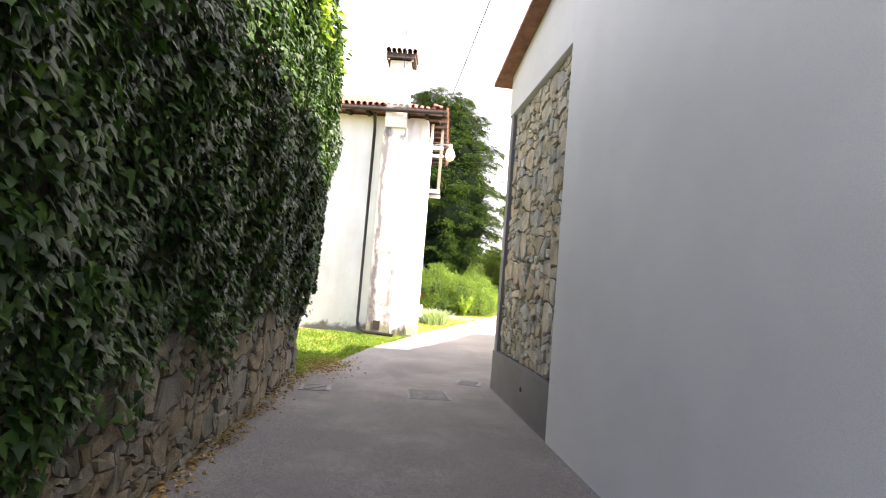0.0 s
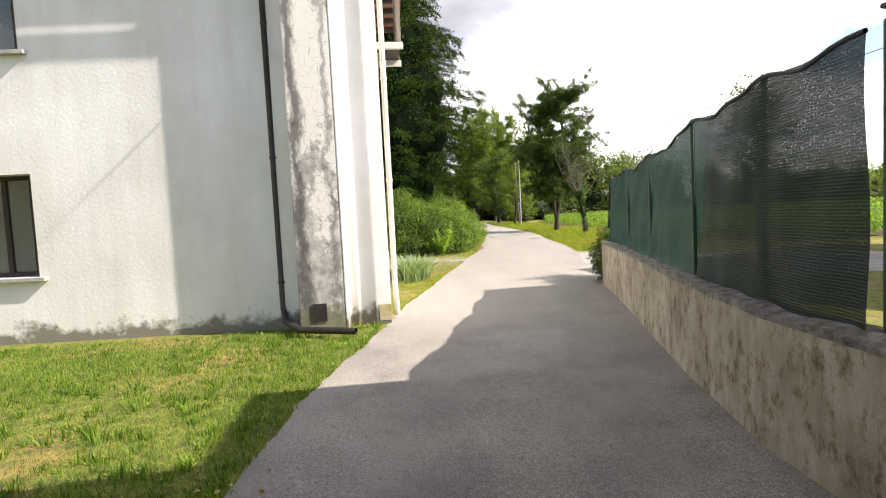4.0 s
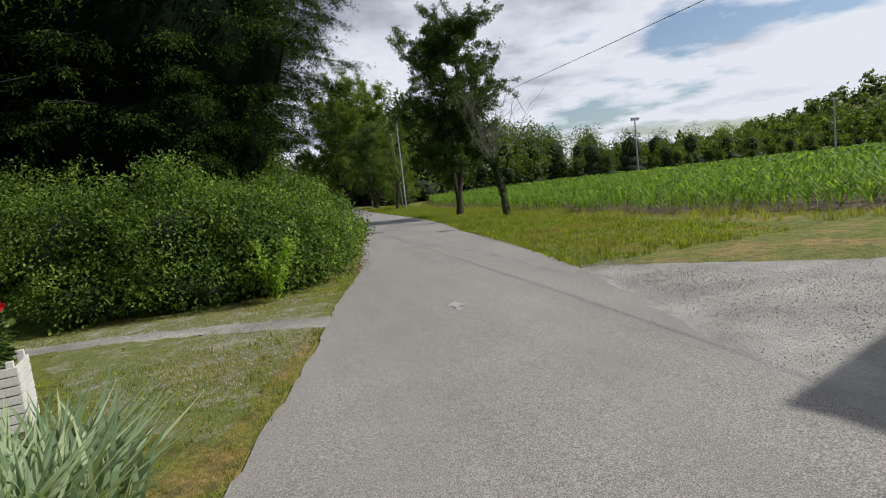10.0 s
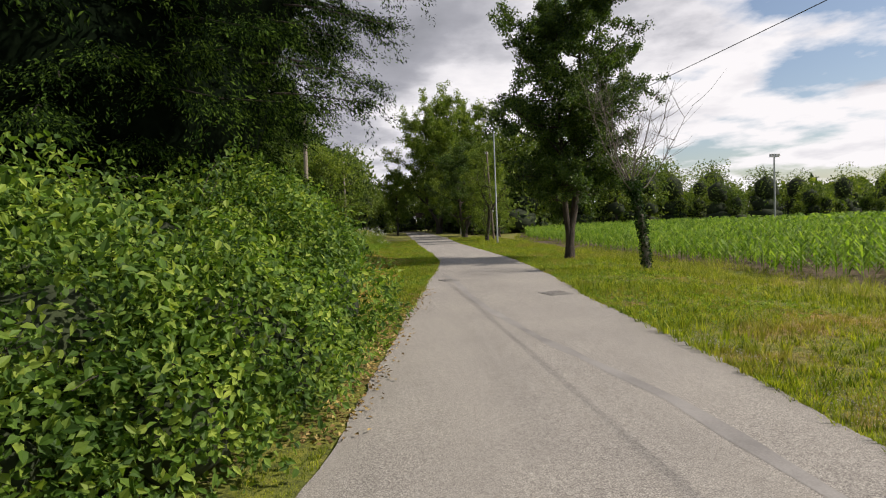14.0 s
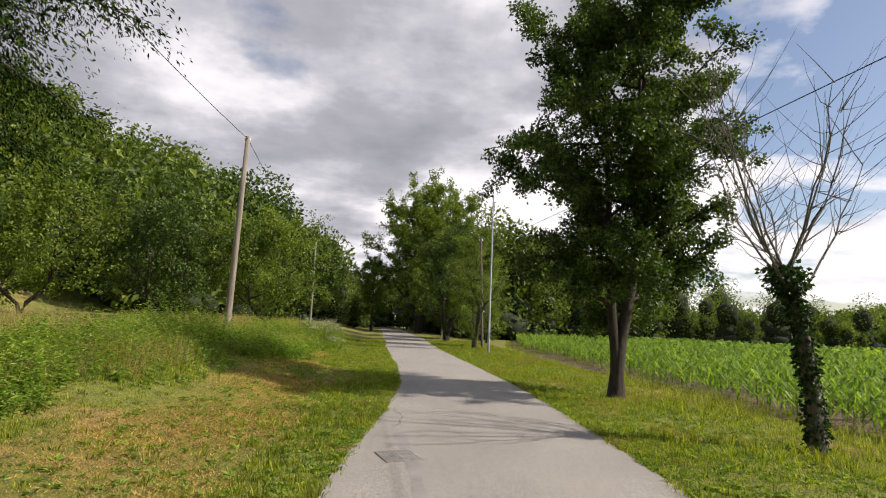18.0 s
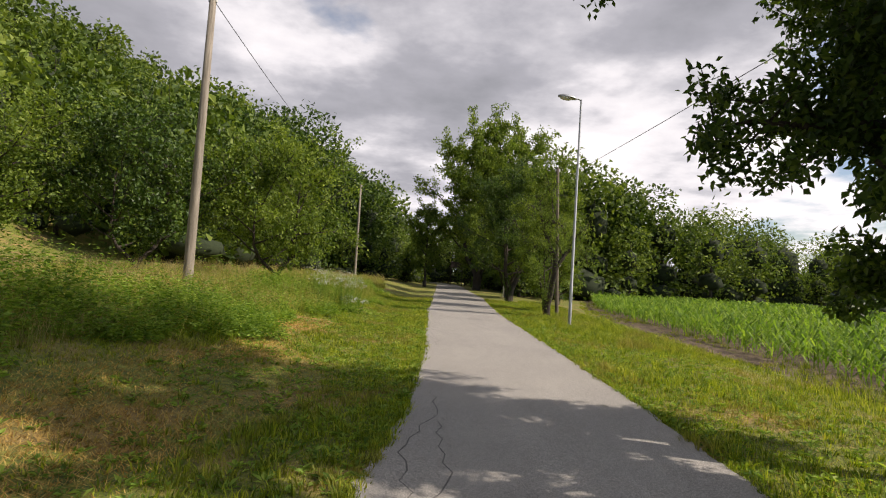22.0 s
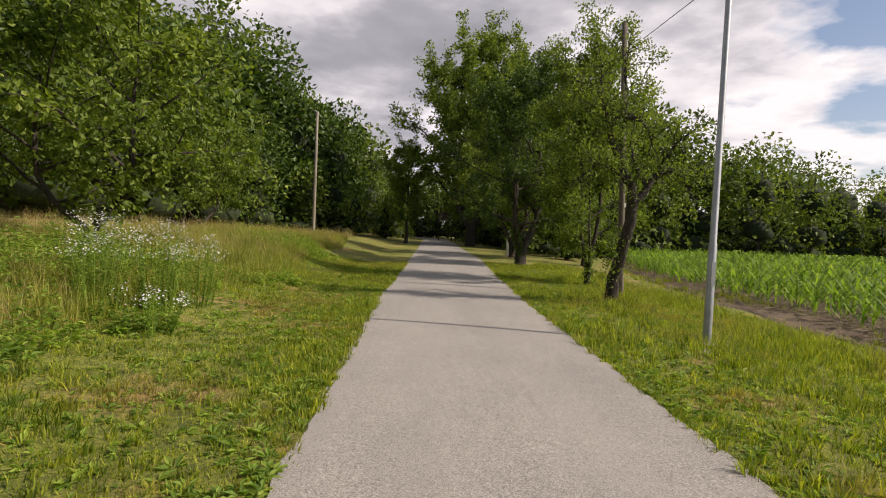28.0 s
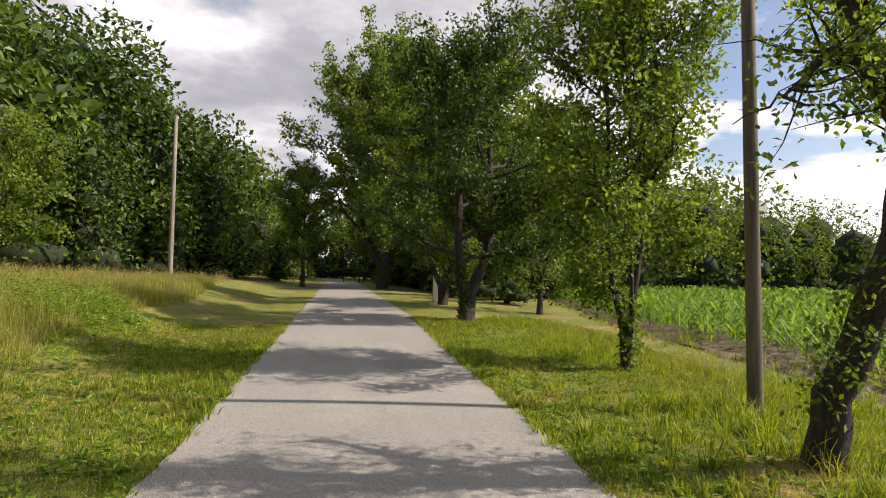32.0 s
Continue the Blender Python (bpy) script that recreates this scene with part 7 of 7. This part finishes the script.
rng = np.random.default_rng(121)
hill = scatter(rng, 150, 4.6, (-75, 6, 84, 190), lambda x, y: x < -6 + 12 * ease(90, 140, y) and x > -12 - (y - 60) * 0.75, (10, 15))
woods("hill_woods", "dense mixed woods covering the hillside", hill, 760, 0.66, M_FOREST, 122)
line = []
for x, y, h in ((22, 122, 15), (27, 118, 14), (31, 120, 12), (34, 112, 13), (39, 114, 11), (43, 109, 12.5), (47, 110, 12), (51, 105, 11.5), (56, 101, 10.5), (60, 106, 8), (65, 101, 8), (70, 98, 7.5), (76, 99, 8), (82, 96, 8.5), (88, 97, 7.5), (94, 93, 7), (100, 92, 7.5), (107, 90, 7), (114, 87, 7.5), (122, 84, 7), (130, 80, 7), (138, 76, 7), (146, 72, 7.5), (154, 66, 8), (162, 60, 8), (170, 52, 9), (176, 44, 9), (182, 36, 9), (188, 26, 9), (192, 14, 10)):
    h *= 1 - 0.4 * float(ease(60, 110, x))
    line += [(x + rng.normal(0, 1), y + rng.normal(0, 1.5), h * rng.uniform(0.65, 1.15)) for _ in range(1)]
    line += [(x + rng.uniform(1, 5), y + rng.uniform(2, 7), h * rng.uniform(0.6, 1.2)), (x + rng.uniform(-1, 3), y - rng.uniform(1, 4), h * rng.uniform(0.3, 0.6)), (x + rng.uniform(2, 5), y - rng.uniform(0, 3), h * rng.uniform(0.3, 0.55)), (x + rng.uniform(3, 7), y + rng.uniform(7, 12), h * rng.uniform(0.8, 1.3))]
pale = [p for i, p in enumerate(line) if i % 4 == 1]
woods("field_woods", "uneven line of trees beyond the maize field", [p for i, p in enumerate(line) if i % 4 != 1], 1500, 0.36, M_FOREST, 123, 0.8)
woods("field_woods", "lighter green trees along the far field edge", pale, 1500, 0.34, M_LIGHT_TREE, 129, 0.75)
end = [(12, 140, 9), (15, 137, 8), (18, 136, 9), (9, 137, 8), (6, 133, 8), (17.5, 126, 7), (20, 123, 7), (22, 118, 8), (25, 121, 9), (28, 126, 11), (30, 115, 8), (18, 112, 5), (22, 107, 5), (26, 108, 6), (29, 104, 5), (8.2, 118, 6), (7.5, 112, 4.5), (4.8, 107, 5), (1, 104, 6), (6, 128, 9), (11, 168, 12), (16, 160, 14), (21, 150, 15), (26, 140, 14), (24, 128, 12), (5, 158, 12), (1, 150, 13), (6, 140, 11), (3, 130, 10), (5.5, 121, 8), (-2, 122, 11), (2, 113, 7), (-5, 112, 9), (19, 132, 13), (18.5, 120, 10), (23, 112, 9), (-3, 100, 8), (-9, 104, 10), (-14, 96, 9), (-20, 88, 9), (-26, 80, 9), (-31, 72, 9), (-24, 70, 7), (-33, 62, 8)]
dark = [(-1, 108, 15), (-5, 106, 17), (-10, 104, 18), (-14, 101, 15), (-18, 98, 14), (-23, 94, 13), (2, 112, 13), (-7, 99, 10), (-12, 95, 9), (-3, 101, 9), (-28, 90, 12), (-8, 110, 20), (-13, 108, 18), (-4.5, 111, 18)]
woods("hill_woods", "tall dark trees at the foot of the hill", dark, 2200, 0.4, M_TREE, 130)
end += [(28, 106, 17), (32, 104, 15), (36, 103, 13), (25, 109, 18), (27, 101, 15), (24, 103, 16), (30, 110, 16), (40, 100, 11), (22.5, 100, 9), (30, 98, 8), (34, 109, 13), (45, 100, 10), (18, 95, 5), (20, 91, 4), (10, 146, 9), (14, 143, 10), (17, 140, 8), (8, 143, 10), (19, 118, 6), (17.6, 115, 4), (20, 114, 6), (9.6, 124, 5), (8.4, 122, 5), (19.5, 99, 4), (21, 95, 4), (23, 100, 5), (20, 110, 7), (24, 104, 6), (27, 112, 8)]
woods("end_woods", "shady woods where the lane bends out of sight", end, 1500, 0.42, M_FOREST, 124)
spots = scatter(rng, 330, 9, (60, 520, 60, 460), lambda x, y: 255 < math.hypot(x - 8, y - 45) < 470 and 0.6 < math.atan2(x - 8, y - 45) < 1.75, (10, 15))
woods("far_woods", "wooded hill in the distance", spots, 120, 2.0, M_FOREST, 125)

# ---- poles, wires and lamps ----
def pole(label, base, top, r0, r1, mat=None):
    z = float(ground_z(base[0], base[1]))
    ob = thing("utility_pole", label, "utility pole", "wooden poles along the lane", at=(base[0], base[1], z))
    b = Vector((base[0], base[1], z))
    t = Vector(top) - b
    tube("shaft", [(-t.x * 0.03, -t.y * 0.03, -0.3), (0, 0, 0), tuple(t * 0.5), tuple(t), tuple(t * 1.003)], [r0, r0, (r0 + r1) / 2, r1, r1 * 0.3], mat or M_POLE_WOOD, ob, 14)
    for s in (-1, 1):
        tube("insulator", [tuple(t + Vector((s * 0.09, 0, -0.18))), tuple(t + Vector((s * 0.09, 0, -0.10))), tuple(t + Vector((s * 0.09, 0, -0.05)))], [0.03, 0.035, 0.01], M_OLD_PLASTER, ob, 8, "pale ceramic insulator")
    return ob


pole("leaning weathered grey wooden pole on the bank", (0.75, 59.0), (0.95, 58.6, 8.85), 0.14, 0.09)
pole("pale wooden pole on the bank", (2.45, 95.7), (2.45, 95.6, 9.5), 0.13, 0.09)
pole("brown wooden pole beside the fruit tree", (13.98, 68.4), (13.6, 68.2, 6.85), 0.085, 0.065, M_BROWN_POLE)
part("number_plate", boxed(-0.1, -0.135, 2.3, 0.02, -0.125, 2.4, bevel=0.002), M_OLD_PLASTER, scene.objects["utility_pole.002"], "small pale metal tag")


def wire(label, a, b, sag, r=0.012):
    a, b = np.array(a), np.array(b)
    t = np.linspace(0, 1, 24)[:, None]
    p = a + (b - a) * t
    p[:, 2] -= sag * 4 * (t * (1 - t))[:, 0]
    v, f = tube_arrays(p, np.full(24, r), 5)
    return tagged(part("overhead_wire", np_mesh("overhead_wire", v, f, M_WIRE, True), None), label, "wire")


wire("black overhead wire between the wooden poles", (0.95, 58.6, 8.75), (2.45, 95.6, 9.4), 0.7)
wire("black overhead wire between the wooden poles", (0.95, 58.6, 8.75), (-1.5, 24.0, 7.0), 0.5)
wire("thin wire from the pole into the woods", (2.45, 95.6, 9.4), (9.0, 135, 8.0), 0.8)
wire("black overhead wire crossing above the field edge", (14.1, 68.2, 6.5), (9.6, 15.2, 4.6), 0.29, 0.009)
wire("black overhead wire to the house eaves", (-0.4, 16.5, 6.4), (2.4, -4.0, 8.6), 0.2)
wire("thin wire to the roof aerial", (-1.6, 16.2, 7.9), (0.2, -4.0, 9.2), 0.2, 0.008)


def street_lamp(at, height):
    z = float(ground_z(*at))
    ob = thing("street_lamp", "tall slender galvanised steel street lamp", "street lamp", at=(*at, z))
    tube("pole", [(0, 0, -0.2), (0, 0, 1.5), (0, 0, 1.52), (0, 0, height)], [0.062, 0.058, 0.05, 0.036], M_STEEL, ob, 16)
    tube("base_collar", [(0, 0, 0.0), (0, 0, 0.05), (0, 0, 0.06)], [0.12, 0.11, 0.07], M_SILL, ob, 16, "pale concrete collar")
    part("service_door", boxed(-0.035, -0.064, 0.9, 0.035, -0.056, 1.25, bevel=0.003), M_STEEL, ob)
    tube("arm", [(0, 0, height - 0.03), (-0.12, -0.02, height + 0.01), (-0.25, -0.03, height + 0.02)], 0.026, M_STEEL, ob, 10)
    bm = bmesh.new()
    bmesh.ops.create_uvsphere(bm, u_segments=20, v_segments=12, radius=1)
    for v in bm.verts:
        v.co = Vector((v.co.x * 0.36, v.co.y * 0.14, max(v.co.z, -0.25) * 0.10))
    head = part("lamp_head", bm, M_STEEL, ob, "grey rounded lamp head", smooth=True)
    head.matrix_local = pose(-0.52, -0.04, height + 0.03, 0, 6, 0)
    bm = bmesh.new()
    bmesh.ops.create_uvsphere(bm, u_segments=16, v_segments=10, radius=1)
    for v in bm.verts:
        v.co = Vector((v.co.x * 0.24 - 0.06, v.co.y * 0.12, min(v.co.z, 0.1) * 0.09 - 0.026))
    part("lens", bm, M_OLD_PLASTER, head, "pale plastic lamp cover", smooth=True)
    return ob


street_lamp((12.66, 62.3), 8.15)
pad = thing("lamp_footing", "low square concrete footing beside the street lamp", "concrete slab", at=(12.46, 62.0, float(ground_z(12.46, 62.0))), rz=8)
part("slab", boxed(-0.24, -0.16, -0.05, 0.1, 0.14, 0.008, bevel=0.006), M_IRON, pad)

# floodlight masts beyond the field
for x, y, h in ((62.5, 97.0, 9.2), (96.0, 88.0, 9.0)):
    fm = thing("floodlight_mast", "thin floodlight mast beyond the maize field", "floodlight", at=(x, y, float(ground_z(x, y))))
    tube("mast", [(0, 0, -0.3), (0, 0, h)], [0.16, 0.1], M_STEEL, fm, 10)
    part("crossbar", boxed(-0.8, -0.05, h - 0.1, 0.8, 0.05, h, bevel=0.01), M_STEEL, fm)
    for k in (-0.6, -0.2, 0.2, 0.6):
        part("floodlight_head", boxed(k - 0.15, -0.25, h + 0.02, k + 0.15, 0.05, h + 0.35, bevel=0.03), M_STEEL, fm)

# ---- iron in the road ----
def cover(at, w, d, rz, label, bars):
    ob = thing("manhole_cover", label, "manhole cover", at=(*at, 0.012), rz=rz)
    part("rim", boxed(-w / 2, -d / 2, -0.03, w / 2, d / 2, 0.004, bevel=0.003), M_IRON, ob)
    if bars == "grid":
        n = 9
        for k in range(n):
            s = (k + 0.5) / n
            part("rib", boxed(-w / 2 + 0.04, -d / 2 + d * s - 0.006, 0.0045, w / 2 - 0.04, -d / 2 + d * s + 0.006, 0.009), M_IRON, ob)
            part("rib", boxed(-w / 2 + w * s - 0.006, -d / 2 + 0.04, 0.0047, -w / 2 + w * s + 0.006, d / 2 - 0.04, 0.0092), M_IRON, ob)
    else:
        for k in range(4):
            y = -d / 2 + d * (k + 0.6) / 4.2
            # solid near-black strips on the iron paint the shade of the slots
            b = part("slot_shade", boxed(-w / 2 + 0.06, y - 0.018, 0.0045, w / 2 - 0.06, y + 0.018, 0.007), M_WIRE, ob, "near-black strip painting the shade in a slot")
    return ob


cover((-0.03, 8.2), 0.62, 0.66, 8, "square patterned cast iron manhole cover", "grid")
cover((0.63, 9.42), 0.42, 0.40, -12, "square slotted iron drain grate", "slots")
cover((-1.66, 8.08), 0.45, 0.42, 10, "square slotted iron drain grate by the wall", "slots")
cover((7.5, 38.05), 0.52, 0.6, 10, "square patterned cast iron manhole cover at the lane edge", "grid")
cover((5.86, 41.85), 0.45, 0.5, 12, "square worn iron manhole cover in the lane", "grid")
cover((4.06, 37.9), 0.45, 0.40, 10, "slotted iron drain grate at the lane edge", "slots")

# worn arrow on the lane
bm = bmesh.new()
arrow = [(-0.04, -0.35), (0.05, -0.33), (0.05, 0.0), (0.2, -0.06), (0.17, 0.04), (0.02, 0.33), (-0.05, 0.3), (-0.2, 0.05), (-0.17, -0.03), (-0.05, 0.02)]
bm.faces.new([bm.verts.new((x, y, 0.0)) for x, y in arrow])
arrow_ob = part("road_arrow", bm, M_ROAD_PAINT)
arrow_ob.matrix_world = pose(3.55, 26.2, 0.018, 0, 0, -14) @ Matrix.Diagonal((0.62, 0.8, 1, 1))
tagged(arrow_ob, "worn white painted arrow on the asphalt", "road marking", kind="structure")

# flower pots at the lane-side window
def pot(at, leaf_mat, seed, flowers):
    rng = np.random.default_rng(seed)
    z = 0.62
    ob = thing("flower_pot", "terracotta flower pot with a leafy plant on the window sill", "flower pot", at=at)
    v, f = tube_arrays(np.array([(0, 0, 0), (0, 0, 0.16), (0, 0, 0.165), (0, 0, 0.19), (0, 0, 0.19), (0, 0, 0.16)]) * z, np.array([0.075, 0.10, 0.115, 0.115, 0.095, 0.09]) * z, 18)
    part("pot", np_mesh("pot", v, f, M_TILE, True), None, ob)
    n = 260
    d = unit(rng.normal(0, 1, (n, 3)))
    c = np.array([0, 0, 0.30]) + d * [0.10, 0.10, 0.20] * rng.uniform(0.4, 1, (n, 1))
    part("plant", np_mesh("plant", *leaf_arrays(c, d + [0, 0, 0.3], rng.normal(0, 1, (n, 3)), 0.05, 0.022), leaf_mat), None, ob)
    return ob


pot((-0.80, 20.72, 1.2), M_OLIVE, 5, 0)
pot((-0.79, 20.45, 1.2), M_HEDGE, 6, 0)

# white flowering weeds on the bank
rng = np.random.default_rng(131)
for x, y, s, many in ((4.75, 62.9, 1.2, 46), (4.2, 62.3, 1.1, 34), (5.15, 61.7, 0.55, 18), (3.7, 63.3, 1.15, 38), (5.0, 63.6, 1.05, 30)):
    ob = thing("flowering_weed", "tall weed with clusters of small white flowers", "wildflower", "white wildflowers on the bank", at=(x, y, float(ground_z(x, y))))
    pile, st, green = Pile(), Pile(), Pile()
    for i in range(many):
        a, r = rng.uniform(0, 6.28), 0.42 * rng.uniform(0, 1) ** 0.5
        tip = np.array([math.cos(a) * r, math.sin(a) * r, rng.uniform(0.65, 1.05) * s])
        root = tip * [0.6, 0.6, 0] + [0, 0, -0.05]
        st.add(*tube_arrays([tuple(root), tuple(tip)], [0.005, 0.002], 4))
        k = 14
        q = rng.uniform(0.1, 0.9, (k, 1))
        green.add(*leaf_arrays(root + (tip - root) * q, rng.normal(0, 1, (k, 3)) + [0, 0, 0.3], rng.normal(0, 0.4, (k, 3)) + [0, 0, 1], rng.uniform(0.05, 0.1, k), 0.02, 0.1, 0.2))
        n = 16
        c = tip + rng.normal(0, 0.055, (n, 3)) * [1, 1, 0.7]
        pile.add(*leaf_arrays(c, rng.normal(0, 1, (n, 3)) * [1, 1, 0.3], np.tile([0, 0, 1.0], (n, 1)) + rng.normal(0, 0.3, (n, 3)), 0.024, 0.02, 0.0))
    part("stem", st.mesh("stem", M_WEED), None, ob)["kind"] = "stuff"
    part("leaves", green.mesh("leaves", M_WEED), None, ob)["kind"] = "stuff"
    part("blossom", pile.mesh("blossom", M_FLOWER), None, ob, "small white flowers")["kind"] = "stuff"

# wooden railing where the lane bends
rail = thing("wooden_railing", "brown wooden railing where the lane bends", "fence")
for k in range(9):
    x, y = 15.9 + k * 0.85, 121.0 - 0.17 * k
    part("post", boxed(x - 0.06, y - 0.06, -0.2, x + 0.06, y + 0.06, 1.15, bevel=0.01), M_DARK_WOOD, rail)
for z in (0.5, 0.95):
    b = part("rail", boxed(0, -0.03, z, 7.0, 0.03, z + 0.12, bevel=0.01), M_DARK_WOOD, rail)
    b.matrix_local = pose(15.8, 120.95, 0, 0, 0, -11.3)
sign = thing("notice_board", "brown wooden notice board on two posts", "sign", at=(14.6, 120.2, -0.05))
for x in (-0.8, 0.8):
    part("post", boxed(x - 0.05, -0.05, 0, x + 0.05, 0.05, 3.5, bevel=0.01), M_DARK_WOOD, sign)
part("board", boxed(-0.75, -0.03, 2.6, 0.75, 0.03, 3.4, bevel=0.01), M_DARK_WOOD, sign)
marker = thing("white_post", "pale weathered concrete post in the verge", "post", at=(15.5, 89.1, -0.1))
part("post_body", boxed(-0.11, -0.11, -0.1, 0.11, 0.11, 2.0, bevel=0.03), M_OLD_PLASTER, marker)

# white slatted planter with roses at the end of the house
planter = thing("planter_box", "white slatted wooden planter box beside the doorstep", "planter", at=(-1.30, 24.35, 0), rz=10)
for k in range(7):
    for y, x0, x1 in ((0.0, 0.0, 0.62),):
        part("slat", boxed(x0, y, 0.06 + k * 0.075, x1, y + 0.022, 0.125 + k * 0.075, bevel=0.004), M_OLD_PLASTER, planter)
    part("slat", boxed(0.60, 0.026, 0.06 + k * 0.075, 0.622, 0.50, 0.125 + k * 0.075, bevel=0.004), M_OLD_PLASTER, planter)
for x, y in ((0.03, 0.03), (0.57, 0.03), (0.57, 0.47), (0.03, 0.47)):
    part("corner_post", boxed(x - 0.025, y, 0, x + 0.025, y + 0.05, 0.62, bevel=0.004), M_OLD_PLASTER, planter)
part("soil", boxed(0.03, 0.03, 0.1, 0.59, 0.48, 0.5), M_SOIL, planter)
M_ROSE = foliage("red_petal", (0.35, 0.01, 0.02), (0.6, 0.02, 0.05), (0.8, 0.08, 0.12), 0.5, 0.3)
rose = thing("rose_bush", "small rose bush with red flowers", "rose bush", at=(-1.03, 24.6, 0.48))
rng = np.random.default_rng(17)
n = 900
d = unit(rng.normal(0, 1, (n, 3)))
part("leaves", np_mesh("leaves", *broad_leaf_arrays(np.array([0, 0, 0.32]) + d * [0.3, 0.28, 0.34] * rng.uniform(0.5, 1, (n, 1)), d + [0, 0, 0.2], rng.normal(0, 1, (n, 3)), 0.06, 0.04), M_TREE), None, rose)
stem = Pile()
for i in range(9):
    a = rng.uniform(0, 6.28)
    stem.add(*tube_arrays([(0, 0, -0.02), (0.08 * math.cos(a), 0.08 * math.sin(a), 0.3), (0.2 * math.cos(a), 0.2 * math.sin(a), 0.62)], [0.008, 0.006, 0.003], 5))
part("stem", stem.mesh("stem", M_BARK, True), None, rose)
for x, y, z in ((0.12, -0.15, 0.66), (-0.1, -0.2, 0.6), (0.22, 0.05, 0.56), (0.02, 0.1, 0.7), (0.2, -0.2, 0.48)):
    n = 40
    d = unit(rng.normal(0, 1, (n, 3)) + [0, 0, 0.5])
    part("flower", np_mesh("flower", *leaf_arrays(np.array([x, y, z]) + d * 0.012, d, rng.normal(0, 1, (n, 3)), 0.045, 0.04, 0.3), M_ROSE), None, rose, "red rose flower")
